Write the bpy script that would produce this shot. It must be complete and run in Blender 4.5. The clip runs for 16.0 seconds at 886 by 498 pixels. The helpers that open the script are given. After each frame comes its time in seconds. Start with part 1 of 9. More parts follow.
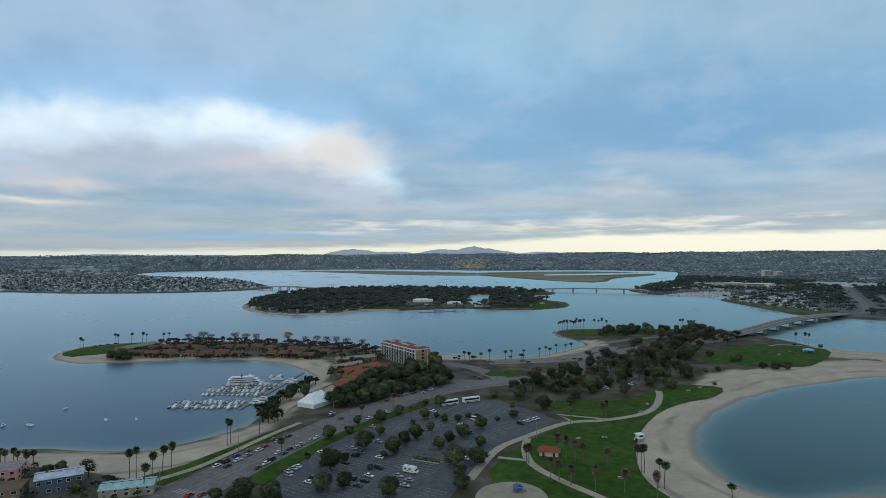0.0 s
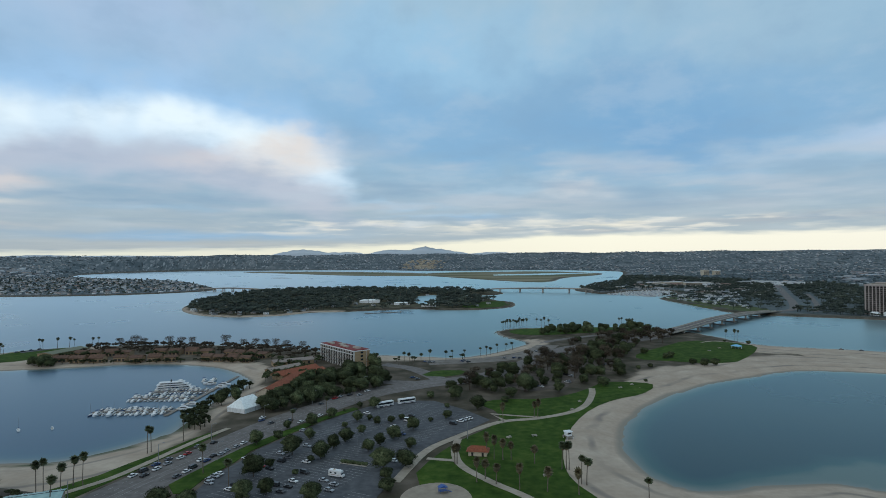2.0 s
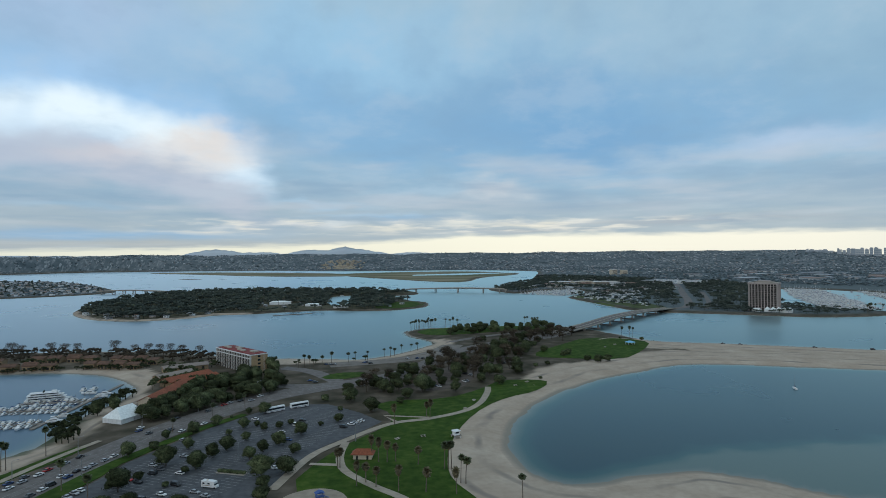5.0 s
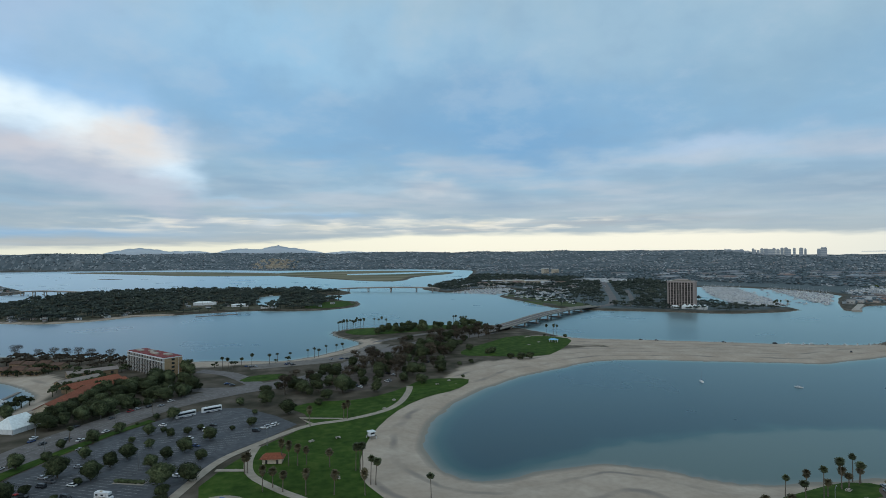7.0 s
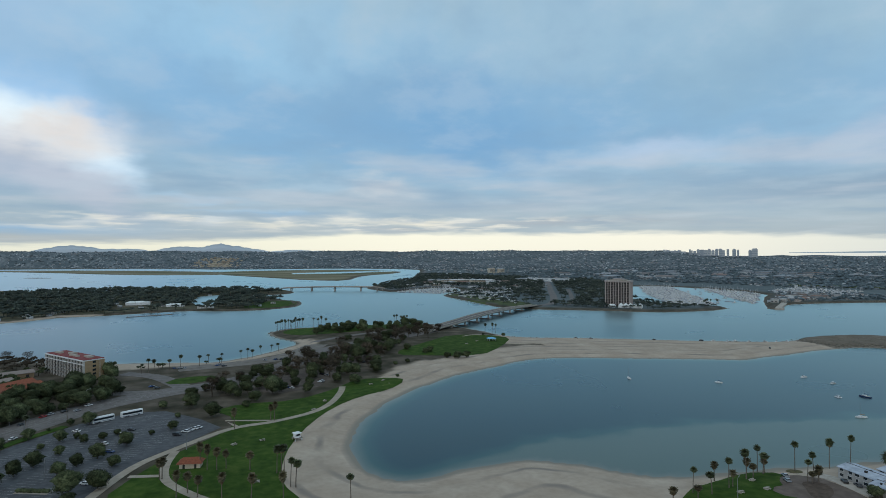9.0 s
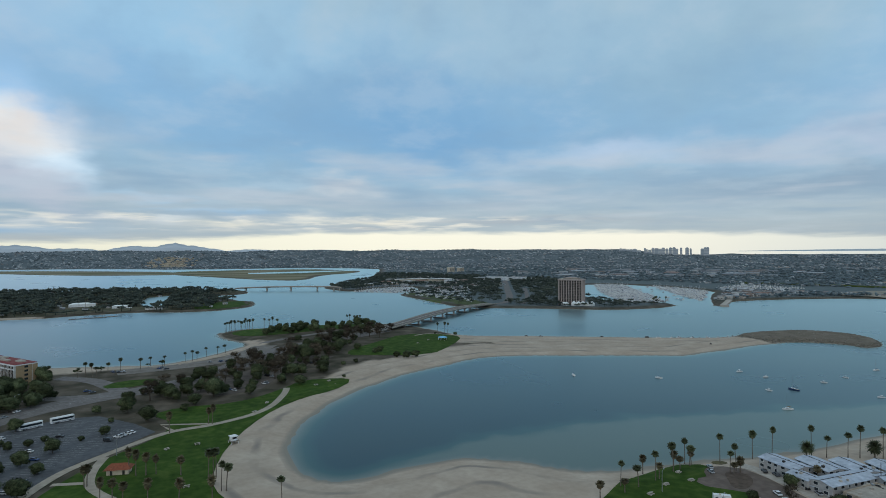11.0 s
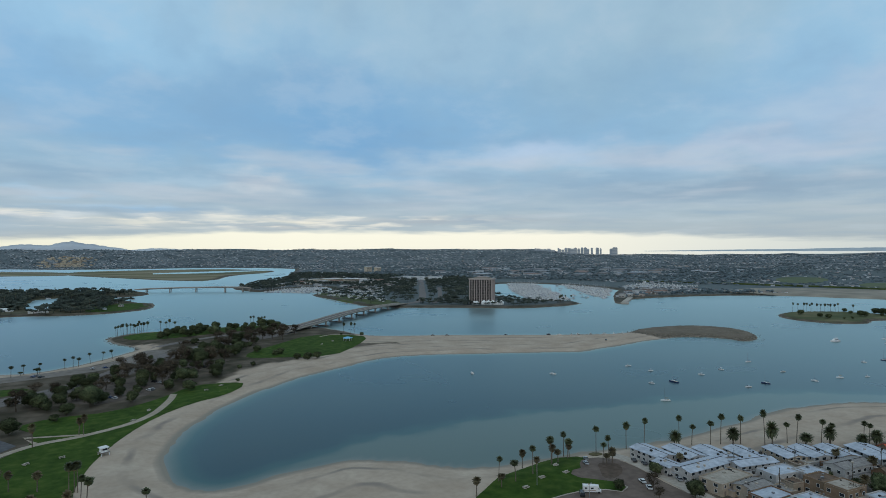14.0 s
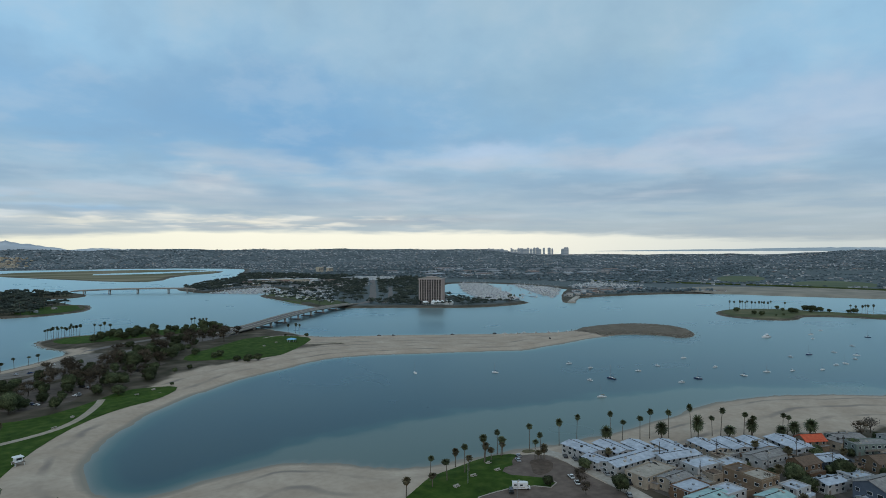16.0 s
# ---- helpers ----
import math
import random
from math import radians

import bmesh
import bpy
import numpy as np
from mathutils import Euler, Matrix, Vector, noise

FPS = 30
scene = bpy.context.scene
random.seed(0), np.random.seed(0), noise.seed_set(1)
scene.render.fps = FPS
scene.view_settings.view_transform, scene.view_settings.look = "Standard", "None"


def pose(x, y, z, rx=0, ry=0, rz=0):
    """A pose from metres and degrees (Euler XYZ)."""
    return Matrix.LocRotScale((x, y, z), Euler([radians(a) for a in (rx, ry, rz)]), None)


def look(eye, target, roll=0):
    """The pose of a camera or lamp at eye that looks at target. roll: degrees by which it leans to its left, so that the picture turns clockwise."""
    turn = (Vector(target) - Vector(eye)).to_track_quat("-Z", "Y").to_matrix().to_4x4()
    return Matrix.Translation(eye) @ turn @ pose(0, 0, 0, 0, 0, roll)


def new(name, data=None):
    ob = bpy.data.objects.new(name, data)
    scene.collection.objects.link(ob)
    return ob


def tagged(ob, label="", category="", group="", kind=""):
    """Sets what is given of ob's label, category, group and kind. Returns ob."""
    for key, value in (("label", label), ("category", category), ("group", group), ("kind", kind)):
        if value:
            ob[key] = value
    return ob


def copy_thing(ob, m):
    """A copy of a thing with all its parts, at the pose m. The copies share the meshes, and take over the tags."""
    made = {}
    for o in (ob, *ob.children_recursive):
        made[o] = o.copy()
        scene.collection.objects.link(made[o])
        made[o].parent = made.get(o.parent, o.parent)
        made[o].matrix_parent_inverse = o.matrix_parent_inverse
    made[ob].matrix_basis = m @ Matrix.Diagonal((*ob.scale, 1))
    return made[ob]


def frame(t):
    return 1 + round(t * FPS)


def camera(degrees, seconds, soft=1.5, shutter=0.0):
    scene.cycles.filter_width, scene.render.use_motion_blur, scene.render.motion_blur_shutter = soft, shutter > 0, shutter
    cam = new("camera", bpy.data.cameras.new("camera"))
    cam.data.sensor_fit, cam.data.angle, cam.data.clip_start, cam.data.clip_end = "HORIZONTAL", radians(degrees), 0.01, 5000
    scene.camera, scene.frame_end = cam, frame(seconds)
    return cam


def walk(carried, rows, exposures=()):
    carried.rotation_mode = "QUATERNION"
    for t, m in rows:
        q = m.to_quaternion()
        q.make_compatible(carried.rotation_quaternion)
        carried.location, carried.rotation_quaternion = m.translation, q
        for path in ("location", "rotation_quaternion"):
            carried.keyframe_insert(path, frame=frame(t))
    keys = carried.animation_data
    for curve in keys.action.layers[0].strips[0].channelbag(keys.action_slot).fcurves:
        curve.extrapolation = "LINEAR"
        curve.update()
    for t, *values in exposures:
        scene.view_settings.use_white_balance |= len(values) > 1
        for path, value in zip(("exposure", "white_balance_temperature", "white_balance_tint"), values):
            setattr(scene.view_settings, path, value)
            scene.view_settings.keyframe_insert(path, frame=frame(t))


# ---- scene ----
cam = camera(72.9, 16.0, soft=0.6)
PATH = [
    (0, (1.603, -2.136, 99.856), (1.525, -0.138, 99.876), -0.4),
    (0.5, (4.452, -1.491, 99.81), (4.405, 0.508, 99.83), -0.4),
    (1, (7.361, -0.996, 99.753), (7.35, 1.004, 99.773), -0.4),
    (1.5, (10.34, -0.777, 99.755), (10.37, 1.222, 99.775), -0.5),
    (2, (13.204, -0.386, 99.765), (13.283, 1.612, 99.785), -0.5),
    (2.5, (16.094, -0.135, 99.827), (16.223, 1.86, 99.847), -0.5),
    (3, (19.109, 0.006, 99.847), (19.286, 1.998, 99.866), -0.5),
    (5.5, (34.122, -0.586, 99.996), (34.501, 1.378, 100.013), -0.4),
    (6, (36.974, -0.605, 99.972), (37.403, 1.349, 99.987), -0.3),
    (6.5, (39.83, -0.888, 99.917), (40.313, 1.053, 99.931), -0.4),
    (7, (42.647, -1.611, 99.871), (43.185, 0.316, 99.885), -0.4),
    (7.5, (45.137, -2.699, 99.846), (45.724, -0.787, 99.858), -0.3),
    (8, (47.72, -3.684, 99.786), (48.345, -1.784, 99.798), -0.3),
    (8.5, (50.56, -4.361, 99.831), (51.221, -2.474, 99.843), -0.2),
    (9, (53.221, -4.977, 99.892), (53.919, -3.103, 99.903), -0.1),
    (11.5, (66.897, -11.489, 100.313), (67.74, -9.676, 100.32), -0.2),
    (12, (69.806, -12.378, 100.409), (70.681, -10.58, 100.416), -0.1),
    (12.5, (72.365, -13.303, 100.559), (73.28, -11.524, 100.566), -0.0),
    (13, (74.53, -14.776, 100.6), (75.491, -13.021, 100.605), -0.0),
    (13.5, (76.682, -16.223, 100.657), (77.688, -14.495, 100.662), -0.1),
    (14, (79.006, -17.616, 100.567), (80.053, -15.912, 100.572), -0.1),
    (14.5, (81.249, -18.867, 100.532), (82.331, -17.184, 100.537), -0.1),
    (15, (83.462, -20.163, 100.482), (84.578, -18.503, 100.487), -0.1),
    (15.5, (85.629, -21.275, 100.371), (86.777, -19.637, 100.376), -0.1),
    (16, (87.971, -22.39, 100.182), (89.142, -20.769, 100.187), -0.1),
]
walk(cam, [(t, look(eye, target, roll)) for t, eye, target, roll in PATH])

# ---- world, sun, exposure ----
SUN_ELEVATION, SUN_AZIMUTH = radians(24), radians(215)
world = bpy.data.worlds.new("overcast_sky")
scene.world = world
world.use_nodes = True
wt = world.node_tree
wt.nodes.clear()


def wn(kind, **props):
    n = wt.nodes.new(kind)
    for k, v in props.items():
        if k == "operation":
            n.operation = v
        elif k == "data_type":
            n.data_type = v
        elif k == "blend_type":
            n.blend_type = v
    return n


def wmath(op, a, b=None, c=None):
    n = wn("ShaderNodeMath", operation=op)
    for i, v in enumerate((a, b, c)):
        if v is None:
            continue
        if isinstance(v, (int, float)):
            n.inputs[i].default_value = v
        else:
            wt.links.new(v, n.inputs[i])
    return n.outputs[0]


def wcombine(x, y, z=0.0):
    n = wn("ShaderNodeCombineXYZ")
    for i, v in enumerate((x, y, z)):
        if isinstance(v, (int, float)):
            n.inputs[i].default_value = v
        else:
            wt.links.new(v, n.inputs[i])
    return n.outputs[0]


def wnoise(vec, scale, detail=4.0, rough=0.55):
    n = wn("ShaderNodeTexNoise")
    n.inputs["Scale"].default_value, n.inputs["Detail"].default_value, n.inputs["Roughness"].default_value = scale, detail, rough
    wt.links.new(vec, n.inputs["Vector"])
    return n.outputs["Fac"]


def wramp(fac, stops):
    n = wn("ShaderNodeValToRGB")
    while len(n.color_ramp.elements) < len(stops):
        n.color_ramp.elements.new(0.5)
    for e, (p, c) in zip(n.color_ramp.elements, stops):
        e.position, e.color = p, (*c, 1)
    wt.links.new(fac, n.inputs[0])
    return n.outputs[0]


def wmix(fac, a, b):
    n = wn("ShaderNodeMix", data_type="RGBA")
    for socket, v in ((n.inputs[0], fac), (n.inputs[6], a), (n.inputs[7], b)):
        if isinstance(v, (int, float)):
            socket.default_value = v
        elif isinstance(v, tuple):
            socket.default_value = (*v, 1)
        else:
            wt.links.new(v, socket)
    return n.outputs[2]


def wstep(v, lo, hi):
    n = wn("ShaderNodeMapRange")
    n.interpolation_type = "SMOOTHSTEP"
    n.inputs["From Min"].default_value, n.inputs["From Max"].default_value = lo, hi
    wt.links.new(v, n.inputs["Value"])
    return n.outputs["Result"]


sky_dir = wn("ShaderNodeTexCoord").outputs["Generated"]
sky_xyz = wn("ShaderNodeSeparateXYZ")
wt.links.new(sky_dir, sky_xyz.inputs[0])
sx, sy, sz = sky_xyz.outputs
azimuth = wmath("ARCTAN2", sx, sy)
height = wmath("ABSOLUTE", sz)


def srgb(r, g, b):
    """A colour of the sky, given from 0 to 255, as light."""
    return tuple((v / 255 / 12.92 if v < 10 else ((v / 255 + 0.055) / 1.055) ** 2.4) for v in (r, g, b))


# the cloud deck: soft masses overhead that flatten into rolls and bars towards the horizon
low = wmath("LOGARITHM", wmath("ADD", height, 0.02), 2.718)
sweep_a = wmath("SUBTRACT", wnoise(wcombine(wmath("MULTIPLY", azimuth, 5.0), wmath("MULTIPLY", low, 1.6), 4.4), 1.0, 2.0, 0.5), 0.5)
sweep_b = wmath("SUBTRACT", wnoise(wcombine(wmath("MULTIPLY", azimuth, 5.0), wmath("MULTIPLY", low, 1.6), 9.7), 1.0, 2.0, 0.5), 0.5)
curl_a = wmath("SUBTRACT", wnoise(wcombine(wmath("MULTIPLY", azimuth, 17.0), wmath("MULTIPLY", low, 6.0), 2.2), 1.0, 3.0, 0.5), 0.5)
curl_b = wmath("SUBTRACT", wnoise(wcombine(wmath("MULTIPLY", azimuth, 17.0), wmath("MULTIPLY", low, 6.0), 7.1), 1.0, 3.0, 0.5), 0.5)
az = wmath("ADD", azimuth, wmath("MULTIPLY_ADD", sweep_a, 0.13, wmath("MULTIPLY", curl_a, 0.05)))
reach = wmath("MULTIPLY_ADD", height, 0.55, 0.006)
hz = wmath("ADD", height, wmath("MULTIPLY", reach, wmath("MULTIPLY_ADD", sweep_b, 0.9, wmath("MULTIPLY", curl_b, 0.55))))


def puff(a, h, wide, tall):
    """One soft mass of cloud, or a gap, at a bearing and a height."""
    u = wmath("MULTIPLY", wmath("SUBTRACT", az, a), 1.0 / wide)
    v = wmath("MULTIPLY", wmath("SUBTRACT", hz, h), 1.0 / tall)
    return wmath("POWER", 2.718, wmath("MULTIPLY", wmath("MULTIPLY_ADD", u, u, wmath("MULTIPLY", v, v)), -1.0))


def veil(under, fac, strength, colour):
    return wmix(wmath("MULTIPLY", fac, strength), under, colour)


clouds = wramp(hz, [(0.00, srgb(168, 178, 184)), (0.035, srgb(162, 178, 190)), (0.06, srgb(156, 175, 190)), (0.09, srgb(150, 174, 194)), (0.13, srgb(143, 176, 200)),
                    (0.18, srgb(131, 172, 204)), (0.25, srgb(134, 175, 207)), (0.32, srgb(148, 184, 209)), (0.40, srgb(158, 187, 205)), (1.0, (0.50, 0.60, 0.68))])


def cloud(a, h, wide, tall, strength, r, g, b):
    global clouds
    clouds = veil(clouds, puff(a, h, wide, tall), strength, srgb(r, g, b))


# overhead: thin blue veil, the heavy core ahead, greyer cloud beyond
cloud(-0.52, 0.33, 0.34, 0.12, 0.75, 166, 194, 224)
cloud(-0.62, 0.36, 0.12, 0.05, 0.50, 172, 188, 212)
cloud(-0.40, 0.37, 0.12, 0.05, 0.45, 172, 190, 218)
cloud(0.00, 0.34, 0.22, 0.08, 0.60, 152, 197, 228)
cloud(-0.02, 0.24, 0.16, 0.05, 0.35, 132, 180, 220)
cloud(0.34, 0.190, 0.26, 0.055, 0.85, 116, 163, 202)
cloud(0.44, 0.165, 0.13, 0.026, 0.70, 108, 156, 198)
cloud(0.22, 0.25, 0.22, 0.045, 0.50, 124, 162, 194)
cloud(0.52, 0.31, 0.14, 0.05, 0.40, 162, 188, 204)
cloud(0.80, 0.26, 0.20, 0.06, 0.60, 140, 172, 192)
cloud(0.95, 0.33, 0.22, 0.05, 0.60, 154, 182, 198)
cloud(0.80, 0.22, 0.16, 0.03, 0.45, 136, 172, 198)
cloud(1.20, 0.29, 0.16, 0.06, 0.60, 156, 196, 222)
cloud(1.00, 0.19, 0.12, 0.02, 0.45, 150, 188, 212)
# lavender billows and grey rolls half way down
cloud(1.22, 0.195, 0.17, 0.035, 0.65, 182, 195, 214)
cloud(0.70, 0.155, 0.08, 0.018, 0.85, 176, 196, 220)
cloud(0.86, 0.150, 0.07, 0.014, 0.55, 176, 190, 208)
cloud(1.05, 0.145, 0.17, 0.020, 0.75, 176, 188, 208)
cloud(0.56, 0.140, 0.10, 0.014, 0.45, 172, 188, 206)
cloud(1.00, 0.095, 0.24, 0.022, 0.90, 130, 154, 178)
cloud(0.62, 0.110, 0.16, 0.014, 0.45, 146, 168, 188)
cloud(0.10, 0.125, 0.20, 0.014, 0.40, 136, 168, 194)
cloud(0.24, 0.106, 0.055, 0.014, 0.85, 210, 208, 210)
cloud(0.12, 0.108, 0.08, 0.009, 0.55, 168, 194, 214)
cloud(0.42, 0.082, 0.24, 0.014, 0.45, 158, 170, 186)
cloud(1.20, 0.062, 0.20, 0.012, 0.50, 178, 188, 196)
cloud(0.80, 0.068, 0.10, 0.008, 0.40, 170, 186, 200)
cloud(-0.30, 0.098, 0.24, 0.016, 0.60, 140, 168, 192)
cloud(-0.05, 0.082, 0.07, 0.006, 0.60, 158, 194, 222)
cloud(-0.40, 0.076, 0.10, 0.006, 0.50, 150, 186, 214)
# the last few degrees: blue gaps, grey bars and small sunlit heaps
cloud(-0.34, 0.034, 0.20, 0.007, 0.75, 128, 174, 214)
cloud(-0.12, 0.058, 0.16, 0.008, 0.45, 140, 168, 192)
cloud(0.08, 0.062, 0.10, 0.005, 0.70, 160, 198, 232)
cloud(0.10, 0.054, 0.05, 0.004, 0.70, 226, 226, 224)
cloud(-0.18, 0.046, 0.035, 0.005, 0.80, 216, 220, 222)
cloud(-0.09, 0.046, 0.035, 0.004, 0.80, 214, 218, 222)
cloud(-0.01, 0.048, 0.030, 0.005, 0.80, 214, 220, 224)
cloud(0.08, 0.040, 0.06, 0.005, 0.85, 232, 228, 214)
cloud(0.21, 0.054, 0.045, 0.006, 0.80, 224, 224, 218)
cloud(0.33, 0.050, 0.07, 0.005, 0.90, 240, 234, 216)
cloud(0.56, 0.048, 0.20, 0.006, 0.65, 160, 166, 178)
cloud(0.30, 0.038, 0.10, 0.004, 0.55, 170, 172, 178)
cloud(-0.30, 0.020, 0.20, 0.004, 0.60, 176, 182, 184)
cloud(1.05, 0.034, 0.20, 0.006, 0.60, 160, 174, 186)
rolls = wnoise(wcombine(wmath("MULTIPLY", azimuth, 4.5), wmath("MULTIPLY", low, 4.2), 1.9), 1.0, 3.0, 0.5)
mid = wmath("MULTIPLY", wstep(height, 0.03, 0.06), wmath("SUBTRACT", 1.0, wstep(height, 0.13, 0.22)))
clouds = veil(clouds, wmath("MULTIPLY", mid, wstep(rolls, 0.48, 0.70)), 0.55, srgb(182, 190, 202))
clouds = veil(clouds, wmath("MULTIPLY", mid, wstep(rolls, 0.50, 0.30)), 0.50, srgb(126, 156, 184))
heaps = wnoise(wcombine(wmath("MULTIPLY", azimuth, 15.0), wmath("MULTIPLY", low, 8.0), 5.6), 1.0, 3.0, 0.5)
heap_band = wmath("MULTIPLY", wmath("MULTIPLY", wstep(height, 0.030, 0.040), wmath("SUBTRACT", 1.0, wstep(height, 0.052, 0.066))), wmath("MULTIPLY", wstep(azimuth, -0.40, -0.12), wmath("SUBTRACT", 1.0, wstep(azimuth, 0.42, 0.75))))
clouds = veil(clouds, wmath("MULTIPLY", heap_band, wstep(heaps, 0.44, 0.70)), 0.80, srgb(236, 231, 220))
# a break in the deck: a bright rim with blue light over it, and warm grey cloud hanging under it
rim = wramp(wmath("MULTIPLY_ADD", wmath("MULTIPLY_ADD", curl_a, 0.03, azimuth), 1.0, 0.7), [(0.0, (0.196,) * 3), (0.10, (0.206,) * 3), (0.17, (0.224,) * 3), (0.22, (0.216,) * 3), (0.28, (0.226,) * 3), (0.36, (0.220,) * 3), (0.42, (0.196,) * 3), (0.50, (0.186,) * 3), (0.57, (0.150,) * 3), (0.62, (0.12,) * 3)])
plume = wnoise(wcombine(wmath("MULTIPLY", azimuth, 13.0), wmath("MULTIPLY", height, 7.0), 8.2), 1.0, 2.0)
below = wmath("SUBTRACT", rim, wmath("ADD", wmath("MULTIPLY_ADD", curl_b, 0.030, height), wmath("MULTIPLY", wmath("SUBTRACT", plume, 0.5), 0.035)))
inside = wmath("SUBTRACT", 1.0, wstep(wmath("MULTIPLY_ADD", curl_a, 0.06, azimuth), -0.17, -0.09))
halo = wmath("MULTIPLY", wmath("MULTIPLY", wstep(below, -0.085, 0.0), inside), wmath("SUBTRACT", 1.0, wstep(below, 0.03, 0.07)))
clouds = veil(clouds, halo, 0.70, srgb(164, 206, 246))
shade = wmath("MULTIPLY", wmath("MULTIPLY", wstep(below, 0.02, 0.06), inside), wmath("SUBTRACT", 1.0, wstep(below, 0.085, 0.12)))
clouds = veil(clouds, shade, 0.80, srgb(184, 190, 206))
white = wmath("MULTIPLY", wmath("MULTIPLY", wstep(below, -0.030, 0.012), inside), wmath("SUBTRACT", 1.0, wstep(below, 0.020, 0.070)))
clouds = veil(clouds, white, wmath("MULTIPLY_ADD", wstep(plume, 0.66, 0.36), 0.30, 0.68), srgb(234, 248, 255))
cloud(-0.21, 0.160, 0.095, 0.022, 0.90, 225, 216, 210)
cloud(-0.34, 0.158, 0.07, 0.018, 0.50, 212, 204, 206)
cloud(-0.60, 0.112, 0.07, 0.012, 0.80, 214, 206, 206)
cloud(-0.66, 0.080, 0.08, 0.007, 0.90, 226, 220, 212)
cloud(-0.68, 0.132, 0.05, 0.010, 0.60, 190, 212, 240)
cloud(-0.64, 0.046, 0.11, 0.006, 0.65, 194, 194, 196)
# grain in the deck, and the clear bright strip under its edge
grain = wnoise(wcombine(wmath("MULTIPLY", azimuth, 9.0), wmath("MULTIPLY", low, 5.0), 3.3), 1.0, 5.0, 0.55)
clouds = veil(clouds, wstep(grain, 0.48, 0.72), 0.22, srgb(190, 204, 216))
clouds = veil(clouds, wstep(grain, 0.52, 0.28), 0.20, srgb(120, 152, 182))
strip_top = wramp(wmath("MULTIPLY_ADD", azimuth, 0.5, 0.35), [(0.0, (0.008,) * 3), (0.22, (0.012,) * 3), (0.36, (0.020,) * 3), (0.46, (0.030,) * 3), (0.70, (0.030,) * 3), (0.80, (0.024,) * 3), (0.92, (0.014,) * 3)])
strip_edge = wmath("SUBTRACT", wmath("ADD", height, wmath("MULTIPLY", curl_b, 0.012)), strip_top)
strip_hue = wramp(wmath("MULTIPLY_ADD", azimuth, 0.5, 0.35), [(0.0, srgb(222, 226, 214)), (0.3, srgb(240, 238, 218)), (0.5, srgb(251, 247, 228)), (0.72, srgb(248, 244, 228)), (0.84, srgb(226, 228, 220)), (0.95, srgb(200, 208, 208))])
clouds = wmix(wmath("MULTIPLY", wmath("SUBTRACT", 1.0, wstep(strip_edge, -0.005, 0.006)), 0.94), clouds, strip_hue)
blue = wn("ShaderNodeTexSky")
blue.sky_type, blue.sun_disc = "NISHITA", False
blue.sun_elevation, blue.sun_rotation = SUN_ELEVATION, SUN_AZIMUTH
sky_shader = wn("ShaderNodeBackground")
cloud_shader = wn("ShaderNodeBackground")
sky_sum = wn("ShaderNodeAddShader")
sky_out = wn("ShaderNodeOutputWorld")
wt.links.new(blue.outputs[0], sky_shader.inputs[0])
sky_shader.inputs[1].default_value = 0.012
cool = wn("ShaderNodeMix", data_type="RGBA", blend_type="MULTIPLY")
cool.inputs[0].default_value = 1.0
cool.inputs[7].default_value = (0.97, 0.98, 0.98, 1)
wt.links.new(clouds, cool.inputs[6])
wt.links.new(cool.outputs[2], cloud_shader.inputs[0])
cloud_shader.inputs[1].default_value = 1.0
wt.links.new(sky_shader.outputs[0], sky_sum.inputs[0])
wt.links.new(cloud_shader.outputs[0], sky_sum.inputs[1])
wt.links.new(sky_sum.outputs[0], sky_out.inputs[0])

sun = new("sun", bpy.data.lights.new("sun", "SUN"))
sun.data.energy, sun.data.angle, sun.data.color = 0.45, radians(30), (1.0, 0.93, 0.84)
sun_from = Vector((math.sin(SUN_AZIMUTH) * math.cos(SUN_ELEVATION), math.cos(SUN_AZIMUTH) * math.cos(SUN_ELEVATION), math.sin(SUN_ELEVATION)))
sun.matrix_world = look(sun_from * 300, (0, 0, 0))
scene.view_settings.exposure = 0.0


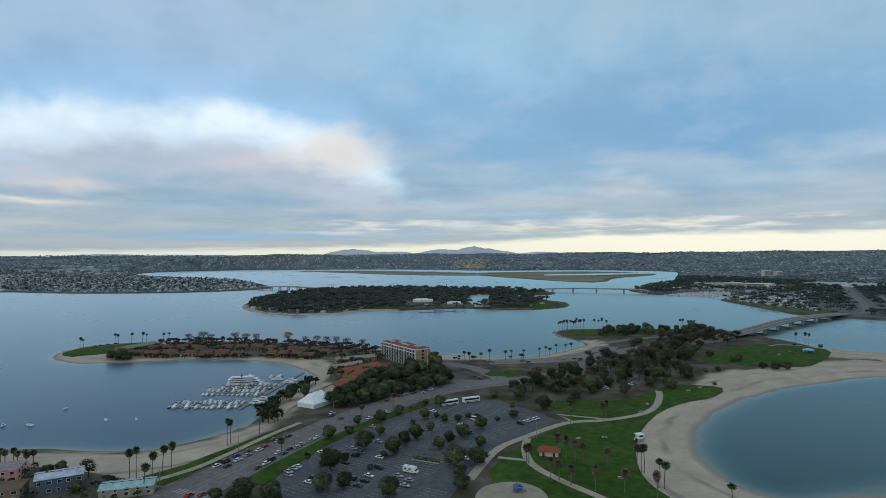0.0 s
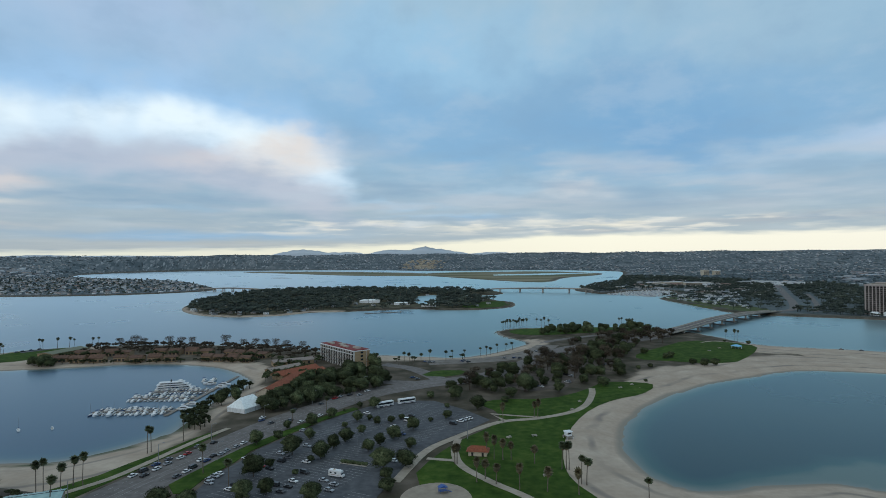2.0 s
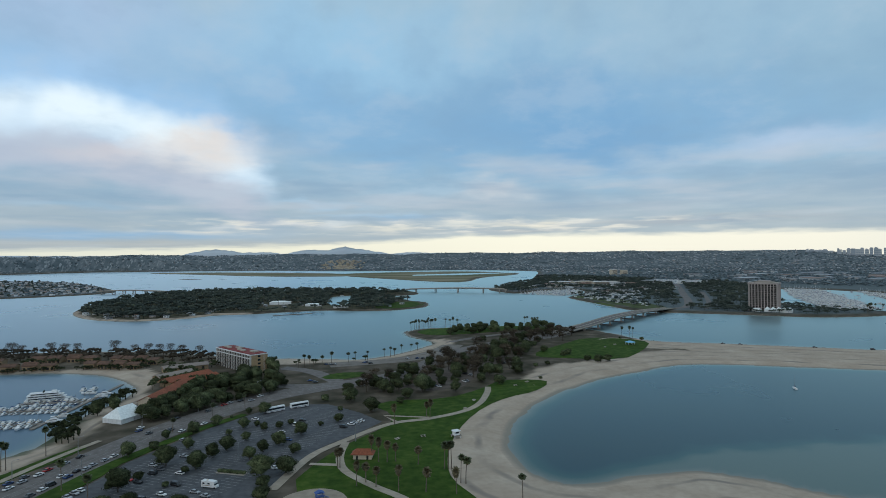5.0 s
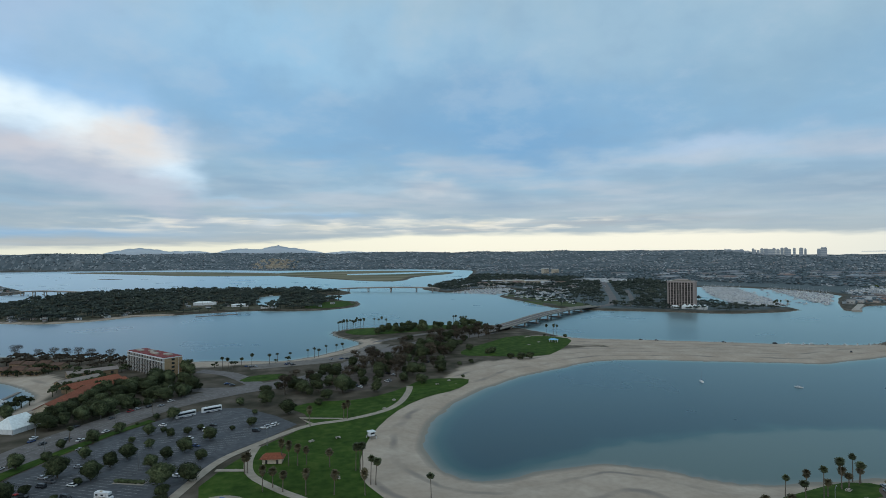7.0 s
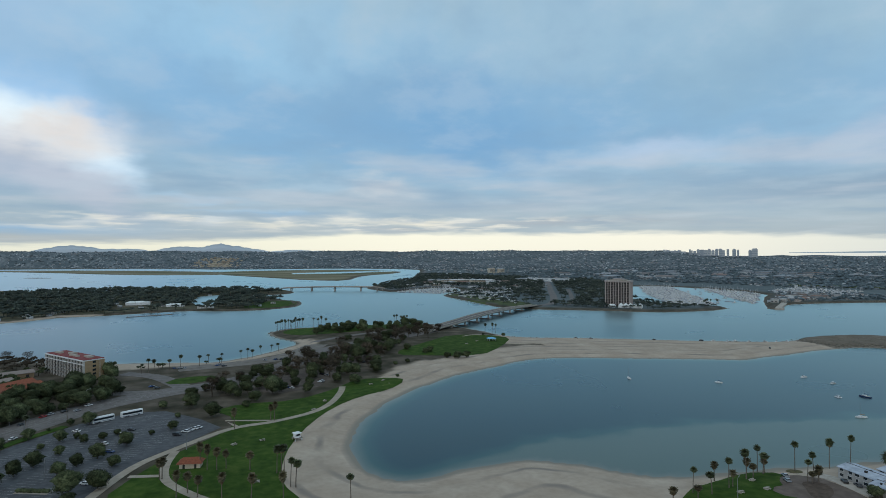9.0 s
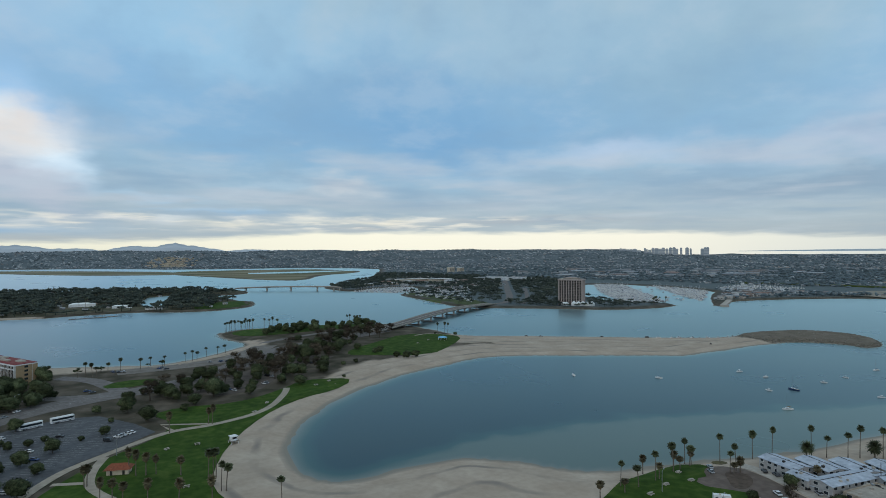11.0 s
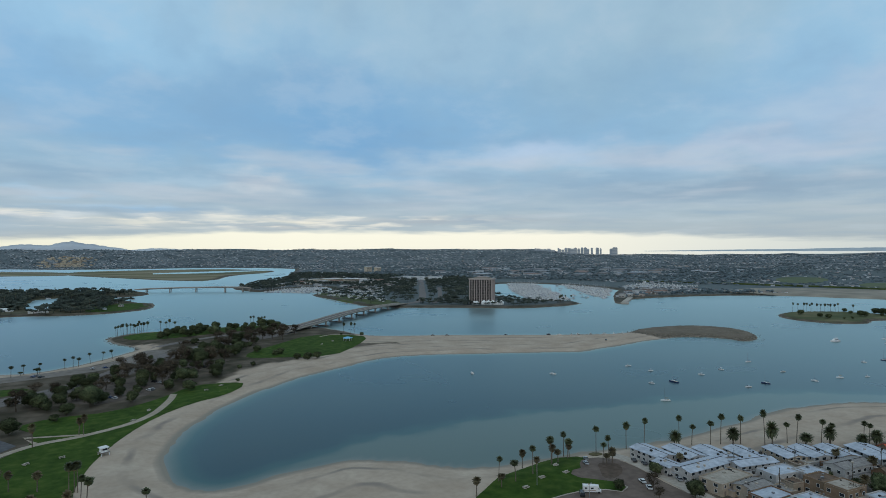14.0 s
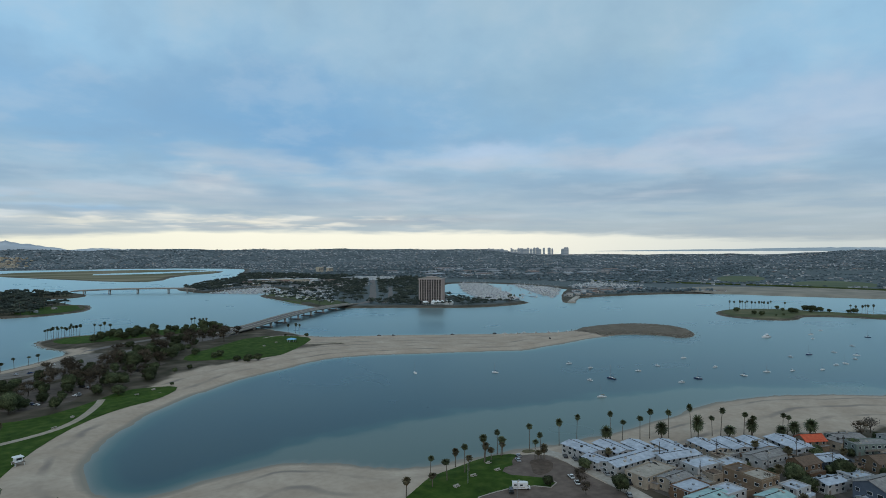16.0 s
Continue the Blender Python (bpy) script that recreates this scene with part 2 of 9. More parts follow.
# ---- materials ----
def material(name, colours, scale=1.0, rough=0.85, metal=0.0, bump=0.0, detail=6.0, second=None, random_tone=0.0, island_tone=0.0, specular=0.3):
    """A noise-mottled surface. colours: two or three base colours from dark to light. second: (scale, strength) of a broad stain."""
    m = bpy.data.materials.new(name)
    m.use_nodes = True
    nt = m.node_tree
    bsdf = nt.nodes["Principled BSDF"]
    bsdf.inputs["Roughness"].default_value, bsdf.inputs["Metallic"].default_value = rough, metal
    bsdf.inputs["Specular IOR Level"].default_value = specular
    geo = nt.nodes.new("ShaderNodeNewGeometry")
    tex = nt.nodes.new("ShaderNodeTexNoise")
    tex.inputs["Scale"].default_value, tex.inputs["Detail"].default_value = scale, detail
    nt.links.new(geo.outputs["Position"], tex.inputs["Vector"])
    ramp = nt.nodes.new("ShaderNodeValToRGB")
    while len(ramp.color_ramp.elements) < len(colours):
        ramp.color_ramp.elements.new(0.5)
    for i, (e, c) in enumerate(zip(ramp.color_ramp.elements, colours)):
        e.position, e.color = 0.3 + 0.4 * i / max(1, len(colours) - 1), (*c, 1)
    nt.links.new(tex.outputs["Fac"], ramp.inputs[0])
    colour = ramp.outputs[0]

    def tone(fac, strength):
        hsv = nt.nodes.new("ShaderNodeHueSaturation")
        rng = nt.nodes.new("ShaderNodeMapRange")
        rng.inputs["To Min"].default_value, rng.inputs["To Max"].default_value = 1 - strength, 1 + strength
        nt.links.new(fac, rng.inputs["Value"])
        nt.links.new(rng.outputs["Result"], hsv.inputs["Value"])
        nt.links.new(colour, hsv.inputs["Color"])
        return hsv.outputs[0]

    if second:
        stain = nt.nodes.new("ShaderNodeTexNoise")
        stain.inputs["Scale"].default_value, stain.inputs["Detail"].default_value = second[0], 4.0
        nt.links.new(geo.outputs["Position"], stain.inputs["Vector"])
        colour = tone(stain.outputs["Fac"], second[1])
    if random_tone:
        info = nt.nodes.new("ShaderNodeObjectInfo")
        colour = tone(info.outputs["Random"], random_tone)
    if island_tone:
        colour = tone(geo.outputs["Random Per Island"], island_tone)
    nt.links.new(colour, bsdf.inputs["Base Color"])
    if bump:
        b = nt.nodes.new("ShaderNodeBump")
        b.inputs["Strength"].default_value = bump
        nt.links.new(tex.outputs["Fac"], b.inputs["Height"])
        nt.links.new(b.outputs[0], bsdf.inputs["Normal"])
    return m


def plain(name, c, rough=0.6, metal=0.0, var=0.12, scale=0.8, **kw):
    return material(name, [tuple(v * (1 - var) for v in c), tuple(min(1, v * (1 + var)) for v in c)], scale, rough, metal, **kw)


ASPHALT = material("asphalt", [(0.055, 0.058, 0.064), (0.095, 0.099, 0.107)], 0.35, 0.9, second=(0.04, 0.35), bump=0.1)
ROAD = material("road_asphalt", [(0.105, 0.094, 0.088), (0.165, 0.150, 0.142)], 0.3, 0.9, second=(0.03, 0.3), bump=0.1)
CONCRETE = material("concrete", [(0.30, 0.27, 0.23), (0.42, 0.38, 0.33)], 0.5, 0.85, second=(0.08, 0.2))
PATHWAY = material("path_concrete", [(0.26, 0.22, 0.17), (0.36, 0.31, 0.25)], 0.3, 0.9, second=(0.05, 0.2))
LAWN = material("lawn_grass", [(0.019, 0.044, 0.005), (0.034, 0.069, 0.009), (0.058, 0.090, 0.016)], 0.22, 0.95, second=(0.03, 0.35), bump=0.4, specular=0.1)
PAINT_WHITE = plain("line_paint", (0.27, 0.27, 0.265), 0.8, second=(0.15, 0.45))
WHITE = plain("white_paint", (0.66, 0.67, 0.67), 0.5)
CREAM = plain("cream_stucco", (0.52, 0.44, 0.34), 0.85)
LEAVES = material("dark_leaves", [(0.021, 0.027, 0.015), (0.043, 0.053, 0.026), (0.080, 0.090, 0.047)], 1.2, 0.9, random_tone=0.4, island_tone=0.4, specular=0.05)
BROWN_LEAVES = material("brown_leaves", [(0.032, 0.026, 0.019), (0.062, 0.050, 0.036), (0.105, 0.083, 0.060)], 1.2, 0.9, random_tone=0.4, island_tone=0.4, specular=0.05)
GREY_LEAVES = material("grey_brown_leaves", [(0.050, 0.044, 0.038), (0.090, 0.080, 0.068), (0.135, 0.120, 0.100)], 1.2, 0.9, random_tone=0.3, island_tone=0.4, specular=0.05)
BARK = material("bark", [(0.045, 0.035, 0.028), (0.10, 0.08, 0.06)], 2.5, 0.9, bump=0.4)
PALM_BARK = material("palm_bark", [(0.09, 0.07, 0.055), (0.17, 0.14, 0.11)], 2.0, 0.9, bump=0.4)
FROND = material("palm_frond", [(0.036, 0.046, 0.020), (0.080, 0.092, 0.042)], 1.0, 0.6, random_tone=0.3, island_tone=0.3)
BROWN_FROND = material("browned_palm_frond", [(0.060, 0.055, 0.028), (0.115, 0.092, 0.050)], 1.0, 0.7, random_tone=0.3, island_tone=0.3)
DRY_FROND = material("dry_palm_frond", [(0.10, 0.065, 0.035), (0.19, 0.13, 0.075)], 1.0, 0.9, island_tone=0.3)
GLASS = plain("window_glass", (0.025, 0.030, 0.035), 0.12, 0.0, specular=0.6)
RUBBER = plain("rubber", (0.018, 0.018, 0.018), 0.85)
TERRACOTTA = material("terracotta_roof", [(0.17, 0.052, 0.028), (0.29, 0.092, 0.048)], 1.2, 0.85, second=(0.15, 0.3), bump=0.3)
RED_ROOF = material("red_roof", [(0.15, 0.028, 0.026), (0.22, 0.045, 0.040)], 0.5, 0.8, second=(0.1, 0.2))
ROCK = material("riprap_rock", [(0.075, 0.066, 0.054), (0.21, 0.185, 0.150)], 0.8, 0.95, bump=0.8, island_tone=0.4)
STEEL = plain("grey_steel", (0.30, 0.31, 0.32), 0.45, 0.7)


# ---- the lie of the land ----
# Each land: shoreline, width of its shore slope, height of its level ground, fall of the sea bed per metre.
MAINLAND = [
    (-1400, 290), (-420, 296), (-245, 305), (-182, 303), (-164, 302), (-145, 319), (-136, 335), (-128, 355), (-129, 385), (-131, 420), (-120, 452), (-121, 480),
    (-134, 506), (-163, 544), (-208, 567), (-259, 571), (-309, 557), (-356, 546), (-386, 555), (-410, 578), (-430, 612), (-430, 655), (-405, 682),
    (-330, 700), (-200, 690), (-100, 640), (-43, 607), (18, 592), (44, 580), (62, 586), (84, 603), (108, 630), (134, 664), (128, 694)]
MAINLAND += [
    (115, 718), (108, 755), (116, 785), (145, 803), (201, 810), (282, 806), (330, 790), (356, 742), (366, 690), (372, 640), (394, 618), (436, 600), (491, 568),
    (550, 533), (609, 500), (645, 488), (672, 494), (700, 490), (708, 470), (690, 440), (660, 428), (623, 430), (577, 424), (537, 419), (508, 416),
    (483, 428), (441, 448), (396, 468), (351, 488), (318, 488), (284, 471), (250, 456), (217, 436), (184, 410)]
MAINLAND += [
    (155, 376), (133, 345), (120, 313), (115, 286), (117, 264), (126, 250), (140, 246), (158, 251), (178, 254), (190, 253), (205, 245), (217, 235), (225, 222),
    (238, 211), (256, 208), (280, 205), (305, 199), (341, 192), (389, 191), (448, 195), (507, 186), (562, 152), (680, 40), (900, -200), (900, -700), (-1400, -700)]
ROCK_SPIT = [(650, 466), (664, 494), (701, 498), (743, 494), (773, 480), (787, 452), (787, 427), (773, 401), (750, 381), (725, 368), (703, 372), (708, 389), (704, 404), (693, 420), (674, 431), (652, 438)]
ISLE = [(-437, 1143), (-368, 1035), (-287, 992), (-216, 1014), (-178, 1070), (-125, 1066), (-77, 1090), (6, 1112), (56, 1080), (126, 1077), (183, 1118), (203, 1180),
        (206, 1265), (187, 1270), (163, 1390), (128, 1425), (126, 1476), (166, 1462), (198, 1467), (227, 1508), (230, 1590), (212, 1650), (122, 1700), (-215, 1790), (-433, 1700), (-487, 1482), (-472, 1268)]
CROWN = [(-3200, 1760), (-1367, 1707), (-1132, 1618), (-965, 1603), (-814, 1616), (-684, 1683), (-613, 1760), (-600, 1870), (-869, 2365), (-1063, 2616), (-1697, 3069), (-1964, 3490),
         (-2006, 3900), (-1700, 4280), (-1357, 4380), (-600, 4480), (-600, 5600), (-6000, 5600), (-6000, 1760)]
FAR_SHORE = [(-1400, 4330), (-900, 4300), (-300, 4150), (112, 3700), (763, 3750), (1150, 3350), (1030, 2950), (850, 2480), (704, 2077), (574, 1899), (454, 1692), (431, 1607), (444, 1513), (461, 1445), (525, 1505), (612, 1572), (672, 1562),
             (652, 1457), (590, 1366), (531, 1292), (530, 1200), (526, 1080), (527, 960), (568, 918), (665, 855), (733, 796), (828, 787), (890, 806), (908, 843), (871, 880), (851, 915), (850, 995), (950, 1190)]
FAR_SHORE += [(1120, 1400), (1190, 1440), (1290, 1330), (1276, 1060), (1131, 950), (960, 790), (946, 766), (965, 770), (1029, 815), (1082, 833), (1269, 801), (1418, 716), (1454, 590), (1560, 380),
              (1700, 100), (2600, -900), (6000, -900), (6000, 5600), (-2600, 5600), (-2600, 4700), (-1800, 4420)]
MARSH_WEST = [(-1162, 3880), (-743, 3477), (-357, 3018), (-112, 2896), (94, 2862), (112, 3300), (-482, 3800), (-1050, 4020)]
MARSH_EAST = [(13, 2956), (240, 2440), (355, 2172), (473, 2072), (618, 2505), (852, 2738), (960, 3050), (763, 3500), (254, 3450), (48, 3331)]
ISLET = [(1004, 502), (974, 480), (954, 450), (954, 412), (970, 386), (998, 374), (1042, 388), (1064, 374), (1085, 352), (1095, 325), (1102, 302), (1180, 250), (1240, 280), (1162, 325), (1154, 380), (1142, 410), (1132, 470), (1090, 500), (1050, 513)]
SHELF = [(150, 245), (160, 255), (188, 262), (208, 266), (246, 272), (285, 270), (330, 262), (420, 240), (500, 215), (600, 150), (600, 60), (300, 60), (150, 150)]
LAGOON = [(-2, 1300), (8, 1470), (56, 1510), (62, 1400), (48, 1260), (32, 1190), (14, 1190)]
CREEKS = [[(-800, 4400), (-290, 4260), (-262, 3790), (-700, 3870)], [(140, 3960), (530, 3980), (480, 3600), (140, 3560)], [(380, 2970), (640, 3080), (960, 3160), (960, 3060), (590, 2830), (366, 2825)]]
SANDBAR = [(-690, 2800), (-640, 2760), (-560, 2735), (-570, 2775), (-640, 2830)]
LANDS = [(MAINLAND, 26, 2.2, 0.15), (ROCK_SPIT, 9, 3.0, 0.4), (ISLE, 14, 2.2, 0.15), (CROWN, 14, 3.0, 0.15), (FAR_SHORE, 10, 3.0, 0.2),
         (MARSH_WEST, 30, 0.9, 0.08), (MARSH_EAST, 30, 0.9, 0.08), (ISLET, 8, 2.2, 0.3), (SANDBAR, 12, 1.0, 0.1)]


def signed(poly, X, Y):
    """Distance to a closed outline, positive inside."""
    best = np.full(X.shape, 1e18)
    inside = np.zeros(X.shape, bool)
    n = len(poly)
    for i in range(n):
        (ax, ay), (bx, by) = poly[i], poly[(i + 1) % n]
        dx, dy = bx - ax, by - ay
        k = np.clip(((X - ax) * dx + (Y - ay) * dy) / (dx * dx + dy * dy), 0, 1)
        best = np.minimum(best, (X - ax - k * dx) ** 2 + (Y - ay - k * dy) ** 2)
        if ay != by:
            inside ^= ((ay > Y) != (by > Y)) & (X < dx * (Y - ay) / dy + ax)
    return np.where(inside, 1, -1) * np.sqrt(best)


def rounded(poly, times=2):
    """Cut the corners of an outline, so that shores and paths run in curves."""
    for _ in range(times):
        poly = [q for (a, b) in zip(poly, poly[1:] + poly[:1]) for q in ((a[0] * 0.75 + b[0] * 0.25, a[1] * 0.75 + b[1] * 0.25), (a[0] * 0.25 + b[0] * 0.75, a[1] * 0.25 + b[1] * 0.75))]
    return poly


def smooth(v):
    v = np.clip(v, 0, 1)
    return v * v * (3 - 2 * v)


def wavy(X, Y, size, seed):
    """A cheap smooth noise of about -1 to 1."""
    r = np.random.RandomState(seed)
    out = 0
    for k in range(5):
        a, p = r.uniform(0, 6.28), r.uniform(0, 6.28)
        f = 6.28 / size * r.uniform(0.6, 1.8)
        out = out + np.sin(f * (X * math.cos(a) + Y * math.sin(a)) + p + 1.3 * np.sin(f * 0.7 * (Y * math.cos(a) - X * math.sin(a)) + p))
    return out / 3.0


ROUNDED = [rounded(p, 1) for p, *_ in LANDS]
MESA_TOP = 104.0


def land(X, Y):
    """Height of the ground and the distances inland that colour it."""
    X, Y = np.asarray(X, float), np.asarray(Y, float)
    Z = np.full(X.shape, -6.0)
    far_in = np.full(X.shape, -1e9)
    main_in = None
    for i, (poly, (_, width, top, fall)) in enumerate(zip(ROUNDED, LANDS)):
        d = signed(poly, X, Y)
        if i == 0:
            d = d + 1.2 * wavy(X, Y, 60, 3)
            main_in = d
        if i in (3, 4):
            far_in = np.maximum(far_in, d)
        Z = np.maximum(Z, np.where(d > 0, top * smooth(d / width), np.maximum(d * fall, -6.0)))
    for poly in [LAGOON] + CREEKS:
        Z = np.where(far_in > 0, Z, np.minimum(Z, np.where(signed(poly, X, Y) > 0, -0.8, 9.0)))
    shelf = signed(SHELF, X, Y) + 5 * wavy(X, Y, 70, 21) + 3 * wavy(X, Y, 25, 22)
    Z = np.where(Z < -0.35, np.maximum(Z, np.where(shelf > 0, -0.34 - 0.10 * smooth((shelf - 20) / 60), -0.34 + shelf * 0.12)), Z)
    # the mesa behind the bay
    R = np.hypot(X, Y)
    bearing = np.arctan2(X, Y)
    foot = 3900 + 350 * np.sin(bearing * 2.3 + 0.6) - 900 * smooth((bearing - 0.55) / 0.5) - 1200 * smooth((-bearing - 0.45) / 0.3)
    foot = np.where(bearing > -0.3, np.where(bearing < 0.22, np.maximum(foot, 4150), foot), foot)
    rise = smooth((R - foot) / (4820 - foot))
    mesa = (MESA_TOP - 42 * smooth((bearing - 0.70) / 0.12) + 30 * smooth((bearing - 1.12) / 0.16)) * (0.62 * rise + 0.38 * rise ** 3) + rise * (6 * wavy(X, Y, 900, 5) + 3.0 * wavy(X, Y, 300, 6))
    Z = np.where(far_in > 0, np.maximum(Z, 3.0 * smooth(far_in / 12) + np.maximum(mesa, 0) * smooth(far_in / 150)), Z)
    return Z, main_in, far_in


def spread(*stops):
    out = [stops[0][0]]
    for (a, step), (b, _) in zip(stops, stops[1:]):
        n = max(1, round((b - a) / step))
        out += [a + (b - a) * (i + 1) / n for i in range(n)]
    return np.array(out)


def grid_mesh(name, xs, ys, Z):
    X, Y = np.meshgrid(xs, ys)
    co = np.stack([X.ravel(), Y.ravel(), np.broadcast_to(Z, X.shape).ravel()], 1)
    nx, ny = len(xs), len(ys)
    a = (np.arange(ny - 1)[:, None] * nx + np.arange(nx - 1)[None]).ravel()
    quads = np.stack([a, a + 1, a + 1 + nx, a + nx], 1)
    me = bpy.data.meshes.new(name)
    me.vertices.add(len(co))
    me.vertices.foreach_set("co", co.astype(np.float32).ravel())
    me.loops.add(quads.size)
    me.loops.foreach_set("vertex_index", quads.astype(np.int32).ravel())
    me.polygons.add(len(quads))
    me.polygons.foreach_set("loop_start", np.arange(0, quads.size, 4, dtype=np.int32))
    me.polygons.foreach_set("loop_total", np.full(len(quads), 4, np.int32))
    me.polygons.foreach_set("use_smooth", np.ones(len(quads), bool))
    me.update(calc_edges=True)
    return me


gx = spread((-5600, 160), (-2200, 40), (-900, 14), (-460, 4.5), (960, 10), (1500, 40), (3000, 160), (5800, 1))
gy = spread((-700, 60), (40, 4.5), (840, 8), (1700, 20), (3200, 30), (5000, 1))
GX, GY = np.meshgrid(gx, gy)
GZ, inland, far_inland = land(GX, GY)


def ground_z(x, y):
    """Height of the ground sheet at a place."""
    i, j = int(np.clip(np.searchsorted(gx, x) - 1, 0, len(gx) - 2)), int(np.clip(np.searchsorted(gy, y) - 1, 0, len(gy) - 2))
    u, v = (x - gx[i]) / (gx[i + 1] - gx[i]), (y - gy[j]) / (gy[j + 1] - gy[j])
    return float((GZ[j, i] * (1 - u) + GZ[j, i + 1] * u) * (1 - v) + (GZ[j + 1, i] * (1 - u) + GZ[j + 1, i + 1] * u) * v)


ground = tagged(new("ground", grid_mesh("ground", gx, gy, GZ)), "sandy shore, soil and low hills round a bay", "ground", kind="structure")


def point_attribute(me, name, values):
    at = me.attributes.new(name, "FLOAT", "POINT")
    at.data.foreach_set("value", np.asarray(values, np.float32).ravel())


sand = np.clip((inland > -40) * (1 - smooth((inland - 58 - 8 * wavy(GX, GY, 80, 9)) / 10)), 0, 1)
SPIT = [(360, 640), (380, 500), (520, 410), (670, 420), (680, 500), (560, 545), (440, 610)]
sand = np.where(signed(SPIT, GX, GY) > 0, 1, sand)
HEAD = [(100, 700), (100, 830), (345, 830), (372, 660), (360, 640), (300, 660), (150, 690)]
sand = np.where(signed(HEAD, GX, GY) > 0, 0, sand)
RESORT = [(-112, 470), (-108, 516), (-140, 568), (-320, 592), (-335, 640), (-330, 690), (-200, 680), (-100, 632), (-44, 592), (-50, 520), (-70, 470), (-90, 440)]
sand = np.where(signed(RESORT, GX, GY) > 0, 0.12, sand)
EAST_BEACH = [(296, 202), (310, 196), (345, 180), (380, 156), (420, 132), (452, 112), (500, 96), (560, 60), (640, 60), (560, 160), (500, 196), (340, 200)]
sand = np.where(signed(EAST_BEACH, GX, GY) > 0, 1, sand)
sand = np.where(signed(ROCK_SPIT, GX, GY) > -4, 0.25, sand)
park_shade = signed([(-140, 200), (-112, 350), (-108, 420), (-104, 560), (20, 560), (60, 556), (100, 590), (150, 650), (150, 790), (330, 780), (356, 640), (290, 520), (200, 500), (190, 470), (160, 440), (110, 390), (80, 300), (66, 230), (60, 100), (-100, 100)], GX, GY)
sand = np.where(park_shade > 0, np.minimum(sand, 1 - smooth((park_shade + 3 * wavy(GX, GY, 30, 31)) / 6)), sand)
isle_in = signed(ISLE, GX, GY)
sand = np.where((isle_in > 0) & (isle_in < 13) & (GX < -120) & (GY < 1200), 0.9, sand)
green = np.clip(0.3 * smooth((signed(ISLE, GX, GY) - 12) / 12) + smooth((signed(ISLET, GX, GY) - 5) / 8), 0, 1)
marsh = np.clip(smooth((signed(MARSH_EAST, GX, GY) - 12) / 30) + smooth((signed(MARSH_WEST, GX, GY) - 12) / 30), 0, 1)
point_attribute(ground.data, "sand", sand)
point_attribute(ground.data, "green", green)
point_attribute(ground.data, "tide", inland)
point_attribute(ground.data, "marsh", marsh)
point_attribute(ground.data, "weed", np.where((GX < -95) & (GY < 400), smooth((inland + 3) / 4) * (1 - smooth((inland - 5 - 4 * wavy(GX, GY, 50, 12)) / 4)), 0))
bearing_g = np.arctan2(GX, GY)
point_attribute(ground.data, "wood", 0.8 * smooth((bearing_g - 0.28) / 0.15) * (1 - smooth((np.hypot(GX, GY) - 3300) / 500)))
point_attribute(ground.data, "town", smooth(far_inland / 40))


